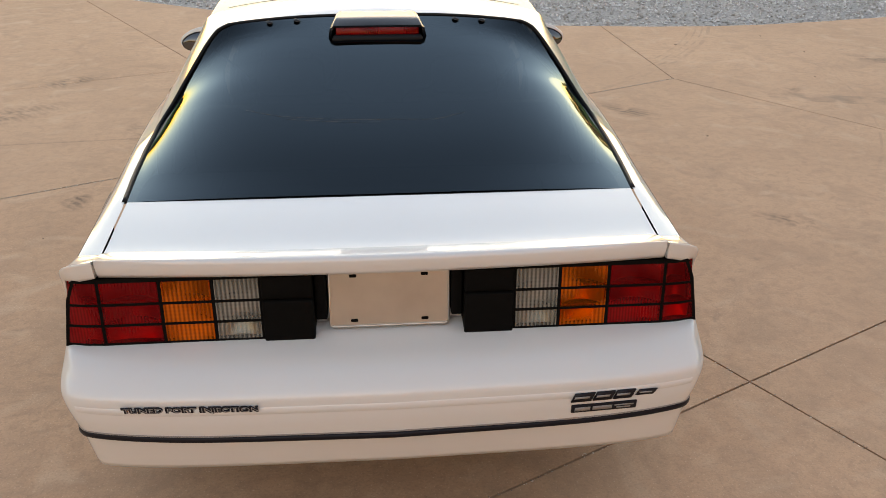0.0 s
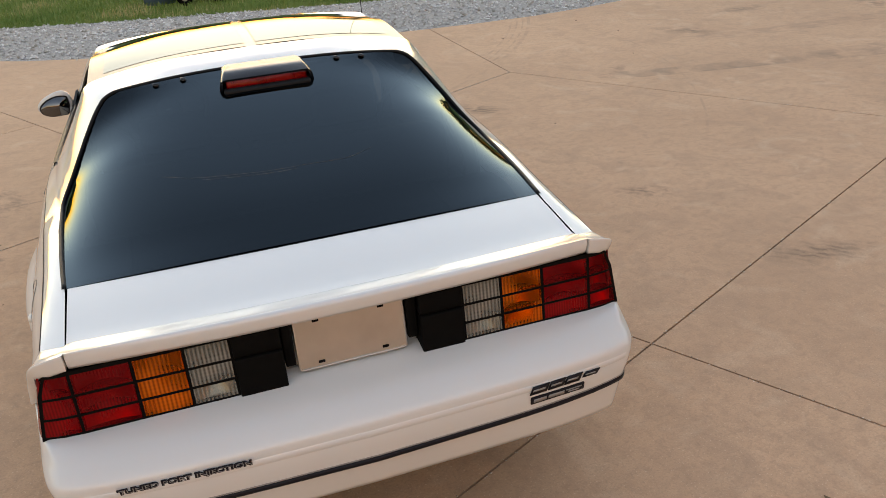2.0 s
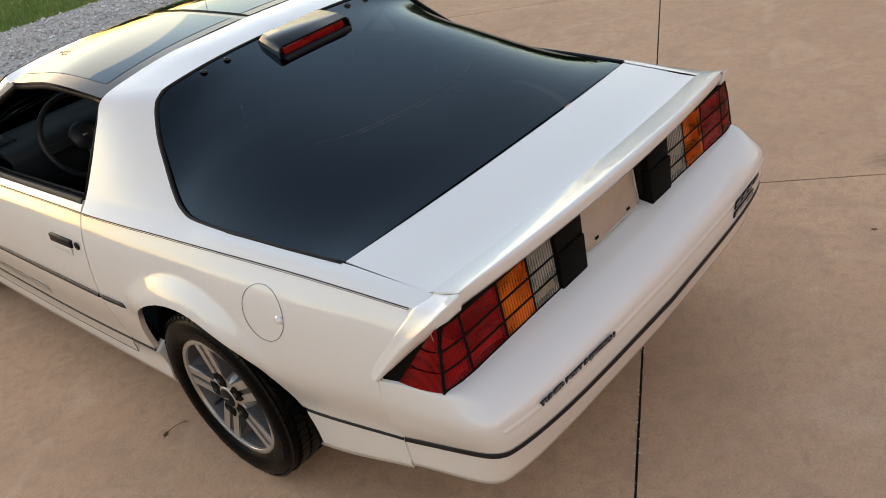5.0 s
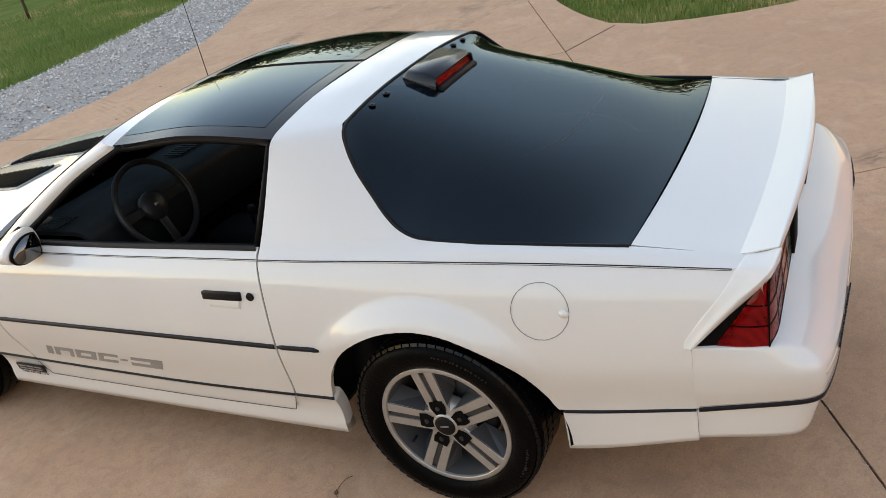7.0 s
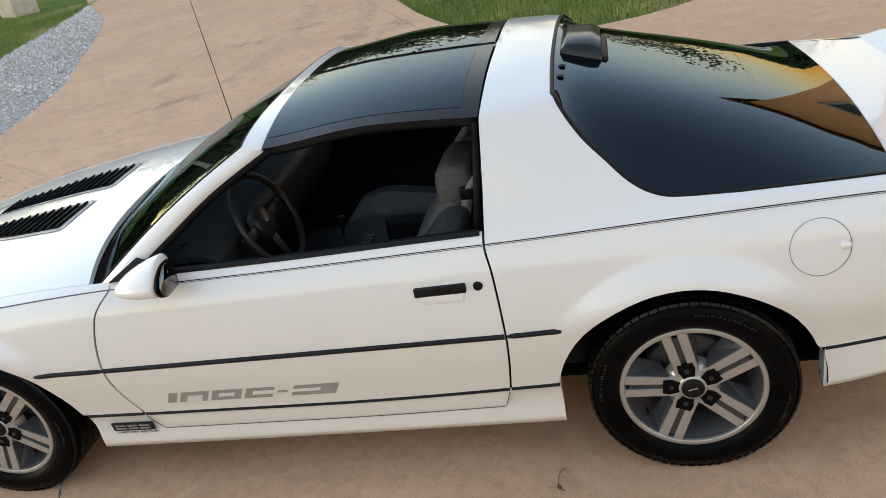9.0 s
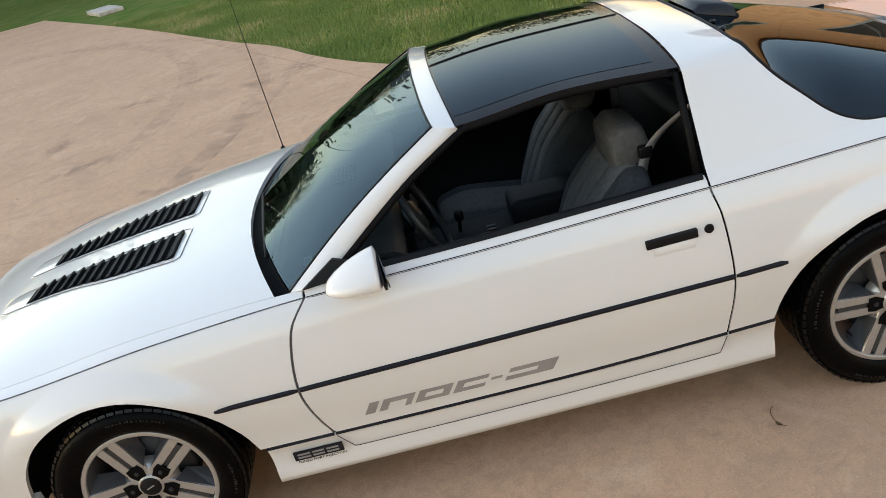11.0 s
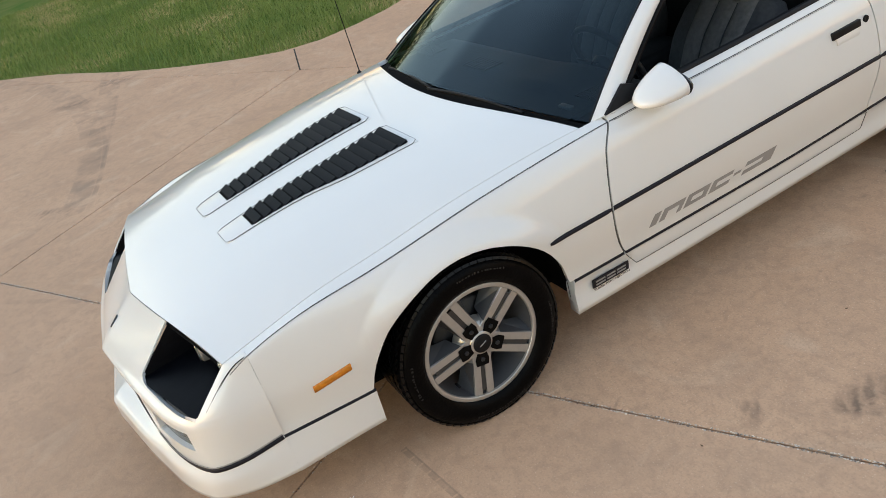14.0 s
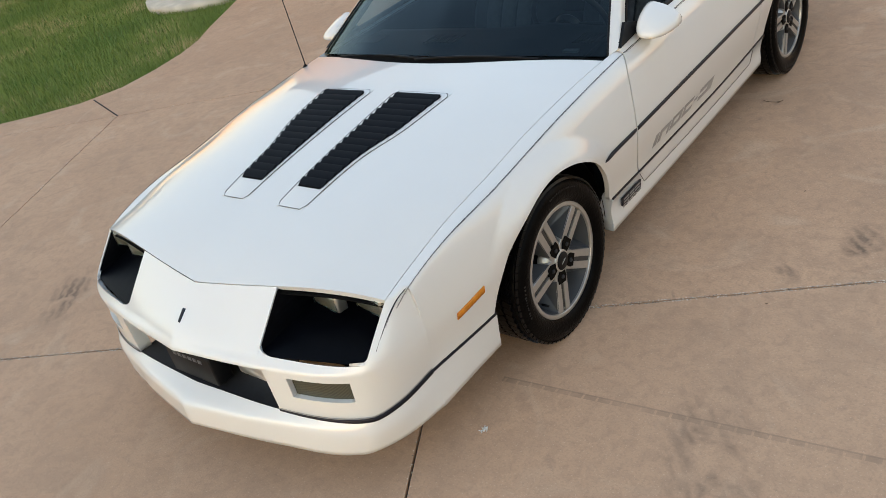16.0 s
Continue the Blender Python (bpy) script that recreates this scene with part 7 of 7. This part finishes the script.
def tree(x, y, height, spread, seed):
    r2 = random.Random(seed)
    t = new("tree")
    t.location = (x, y, -0.06)
    tagged(t, "broad leafy green tree beyond the yard", "tree", "trees round the yard")
    bm = bmesh.new()
    tube(bm, [(0, 0, 0), (0.05, 0.03, height * 0.2), (0.12, -0.05, height * 0.45), (0.1, 0.05, height * 0.8)], [0.28, 0.22, 0.16, 0.04], 10)
    tips = []
    for k in range(9):
        a, h = r2.uniform(0, 6.283), height * r2.uniform(0.25, 0.6)
        q = Vector((math.cos(a), math.sin(a), 0)) * spread * r2.uniform(0.45, 0.8)
        tip = Vector((q.x, q.y, h + height * r2.uniform(0.12, 0.35)))
        tube(bm, [(0.1, 0, h), (q.x * 0.5, q.y * 0.5, h + 0.35 * (tip.z - h)), tip], [0.10, 0.06, 0.02], 6)
        tips.append(tip)
    part("trunk", bm, BARK, t)
    centres = tips + [Vector((0.1, 0, height * 0.85))] + [Vector((r2.gauss(0, spread * 0.4), r2.gauss(0, spread * 0.4), height * r2.uniform(0.4, 0.9))) for _ in range(10)]
    verts, faces = [], []
    for k in range(2600):
        c = r2.choice(centres)
        p = c + Vector((r2.gauss(0, spread * 0.17), r2.gauss(0, spread * 0.17), r2.gauss(0, height * 0.065)))
        if p.z < height * 0.16:
            continue
        s2 = r2.uniform(0.10, 0.24)
        u = Vector((r2.gauss(0, 1), r2.gauss(0, 1), r2.gauss(0, 1))).normalized()
        w = u.orthogonal().normalized() * s2
        u = u * s2 * 0.8
        i = len(verts)
        verts += [p - u, p + w * 0.6, p + u, p - w * 0.6]
        faces.append((i, i + 1, i + 2, i + 3))
    mesh = bpy.data.meshes.new("crown")
    mesh.from_pydata(verts, [], faces)
    link("crown", mesh, LEAF, t)
    return t


kinds = [tree(-44, 6, 9.5, 4.2, 1), tree(40, 30, 9, 4.6, 2), tree(12, 48, 7.0, 4.2, 3)]
for i, (x, y, k, g) in enumerate(((-30, 18, 1, 0.9), (-33, -6, 2, 1.0), (-27, -17, 0, 1.0), (-25, 28, 2, 0.95), (-14, 38, 0, 0.62), (1, 44, 1, 0.55), (22, 35, 0, 0.9), (36, 14, 2, 1.1), (38, 4, 0, 1.05), (34, -5, 1, 0.9),
                                  (-38, 12, 2, 1.1), (-36, 0, 1, 0.9), (-20, -30, 1, 1.0), (-6, -38, 2, 0.9), (10, -40, 0, 1.0), (26, -34, 1, 1.0), (-32, 24, 0, 1.05), (40, 26, 1, 1.1), (26, 18, 2, 1.0), (23, 24, 0, 1.0), (18, 28, 1, 0.9), (29, 9, 1, 0.85), (33, 19, 0, 1.1), (-8, 46, 2, 0.6), (8, 50, 0, 0.55))):
    g *= 0.98 if x > 25 and -6 < y < 20 else 0.62 if x > 10 and y > -10 else 0.5 if x < -12 else 0.6
    c = copy_thing(kinds[k], Matrix.Translation((x, y, -0.06)) @ Matrix.Rotation(i * 1.7, 4, "Z") @ Matrix.Scale(g, 4))
    c.scale = (g, g, g)

# woods on the skyline, lower towards the sunset
verts, faces = [], []
for i in range(46000):
    az = rng.uniform(0, 2 * math.pi) if i < 22000 else radians(rng.uniform(34, 114))
    off = abs((az - radians(9) + math.pi) % (2 * math.pi) - math.pi)
    top = 4.2 + 3.6 * noise.noise(Vector((math.cos(az) * 6, math.sin(az) * 6, 0.3))) + 1.6 * noise.noise(Vector((math.cos(az) * 25, math.sin(az) * 25, 2.0)))
    top = max(1.5, top + 2.5) * min(1.0, 0.25 + off / radians(28))
    side = (az + math.pi) % (2 * math.pi) - math.pi
    top *= 1 + (0.9 if side < 0 else 0.0) * min(1, max(0, (abs(side) - 0.12) / 0.3)) * min(1, max(0, (2.0 - abs(side)) / 0.4))
    top *= 0.65 + 0.75 * max(0.0, 1 - abs(az - radians(68)) / radians(36)) ** 0.5
    top *= 1 - 0.7 * max(0.0, 1 - abs(az - radians(331)) / radians(16)) ** 0.5
    r, z = rng.uniform(58, 70), rng.random() ** 0.8 * top
    c = Vector((r * math.sin(az), r * math.cos(az), z))
    s2 = rng.uniform(0.35, 0.8)
    u = Vector((rng.gauss(0, 1), rng.gauss(0, 1), rng.gauss(0, 1))).normalized() * s2
    w = u.orthogonal().normalized() * s2
    k = len(verts)
    verts += [c - u, c + w * 0.7, c + u, c - w * 0.7]
    faces.append((k, k + 1, k + 2, k + 3))
mesh = bpy.data.meshes.new("far_woods")
mesh.from_pydata(verts, [], faces)
tagged(link("far_woods", mesh, LEAF, None, "dark green woods along the skyline"), category="woods", kind="stuff")

# ---- crumbs along the joints ----
verts, faces = [], []
for (px, py), (dx, dy), where in JOINTS:
    for i in range(9000 if (px, dx) == (2.62, 0.889) else 1300):
        t = rng.uniform(-7, 7)
        x, y = px + dx * t, py + dy * t
        if where is not None and not where(x, y) or on_isle(x, y) or y > GRAVEL_NEAR(x):
            continue
        e = rng.choice((-1, 1)) * rng.uniform(0.003, 0.009)
        x, y, r = x - dy * e, y + dx * e, rng.uniform(0.0012, 0.0042)
        k = len(verts)
        for a, b, c in ((1, 0, 0), (-1, 0, 0), (0, 1, 0), (0, -1, 0), (0, 0, 0.8), (0, 0, -0.4)):
            verts.append((x + r * (a + rng.uniform(-0.5, 0.5)), y + r * (b + rng.uniform(-0.5, 0.5)), 0.0008 + r * 0.4 * (c + rng.uniform(-0.2, 0.2))))
        faces += [(k + a, k + b, k + c) for a, b, c in ((0, 2, 4), (2, 1, 4), (1, 3, 4), (3, 0, 4))]
mesh = bpy.data.meshes.new("joint_crumbs")
mesh.from_pydata(verts, [], faces)
CRUMB = material("joint_crumb", (0.5, 0.4, 0.3), 0.9)
sn, sl = CRUMB.node_tree.nodes, CRUMB.node_tree.links
geo, rmp = sn.new("ShaderNodeNewGeometry"), sn.new("ShaderNodeValToRGB")
rmp.color_ramp.elements[0].color, rmp.color_ramp.elements[1].color = (0.10, 0.075, 0.055, 1), (0.80, 0.70, 0.58, 1)
sl.new(geo.outputs["Random Per Island"], rmp.inputs[0])
sl.new(rmp.outputs[0], sn["Principled BSDF"].inputs["Base Color"])
tagged(link("joint_crumbs", mesh, CRUMB, None, "small broken concrete crumbs along the joints"), category="crumbs", kind="stuff")

# ---- small litter on the concrete ----
FEATHER = material("pale_fluff", (0.75, 0.74, 0.72), 0.9)
LEAFDRY = material("dry_leaf", (0.16, 0.10, 0.05), 0.9, vary=0.4, scale=60)
bm = bmesh.new()
for k in range(44):
    a, r = rng.uniform(0, 6.283), rng.uniform(0, 0.013)
    p = Vector((-0.868 + r * math.cos(a), 3.190 + r * math.sin(a), 0.004))
    q = p + Vector((rng.uniform(-0.007, 0.007), rng.uniform(-0.007, 0.007), rng.uniform(0, 0.009)))
    tube(bm, [p, q], 0.0016, 4)
tagged(part("feather", bm, FEATHER, None, "small white tuft of fluff on the concrete"), category="feather")
bm = bmesh.new()
tube(bm, [(-0.93 + 0.055 * math.cos(q), 0.43 + 0.03 * math.sin(q), 0.004) for q in steps(0.2, 2.9, 12)], [0.0012] * 13, 5)
tagged(part("twig", bm, LEAFDRY, None, "thin curved dry twig on the concrete"), category="twig")
for x, y, r, a in ((-0.964, 0.455, 0.014, 0.4), (-1.38, 1.36, 0.006, 1.0), (1.36, -1.31, 0.012, 2.0), (4.30, 5.20, 0.016, 0.7), (3.12, 5.62, 0.018, 0.2), (-1.5, 2.2, 0.006, 0), (-1.72, 1.2, 0.007, 2.2), (3.9, 4.2, 0.014, 1.1), (2.3, 2.6, 0.010, 0.3), (4.2, 6.0, 0.018, 0.9)):
    bm = bmesh.new()
    prev = None
    for t in steps(0, 1, 6):
        w = r * 0.55 * math.sin(math.pi * min(1, 0.08 + 0.92 * t))
        c = Vector((x + r * (2 * t - 1) * math.cos(a), y + r * (2 * t - 1) * math.sin(a), 0.003 + 0.25 * r * abs(2 * t - 1)))
        n2 = Vector((-math.sin(a), math.cos(a), 0.25)) * w
        ring = [bm.verts.new(c - n2), bm.verts.new(c), bm.verts.new(c + n2)]
        low = [bm.verts.new(v.co - Vector((0, 0, 0.0015))) for v in ring]
        if prev:
            for i in range(2):
                bm.faces.new((prev[0][i], prev[0][i + 1], ring[i + 1], ring[i]))
                bm.faces.new((prev[1][i], low[i], low[i + 1], prev[1][i + 1]))
        prev = (ring, low)
    tagged(part("leaf", bm, LEAFDRY, None, "small curled dry brown leaf on the concrete"), category="leaf", group="dry leaves on the concrete")
# plate on the dashboard under the glass
bm = bmesh.new()
box(bm, -0.655, -0.585, 1.855, 1.880, 0.856, 0.866, 0.001)
part("dash_plate", bm, DECAL, dash, "small pale plate")
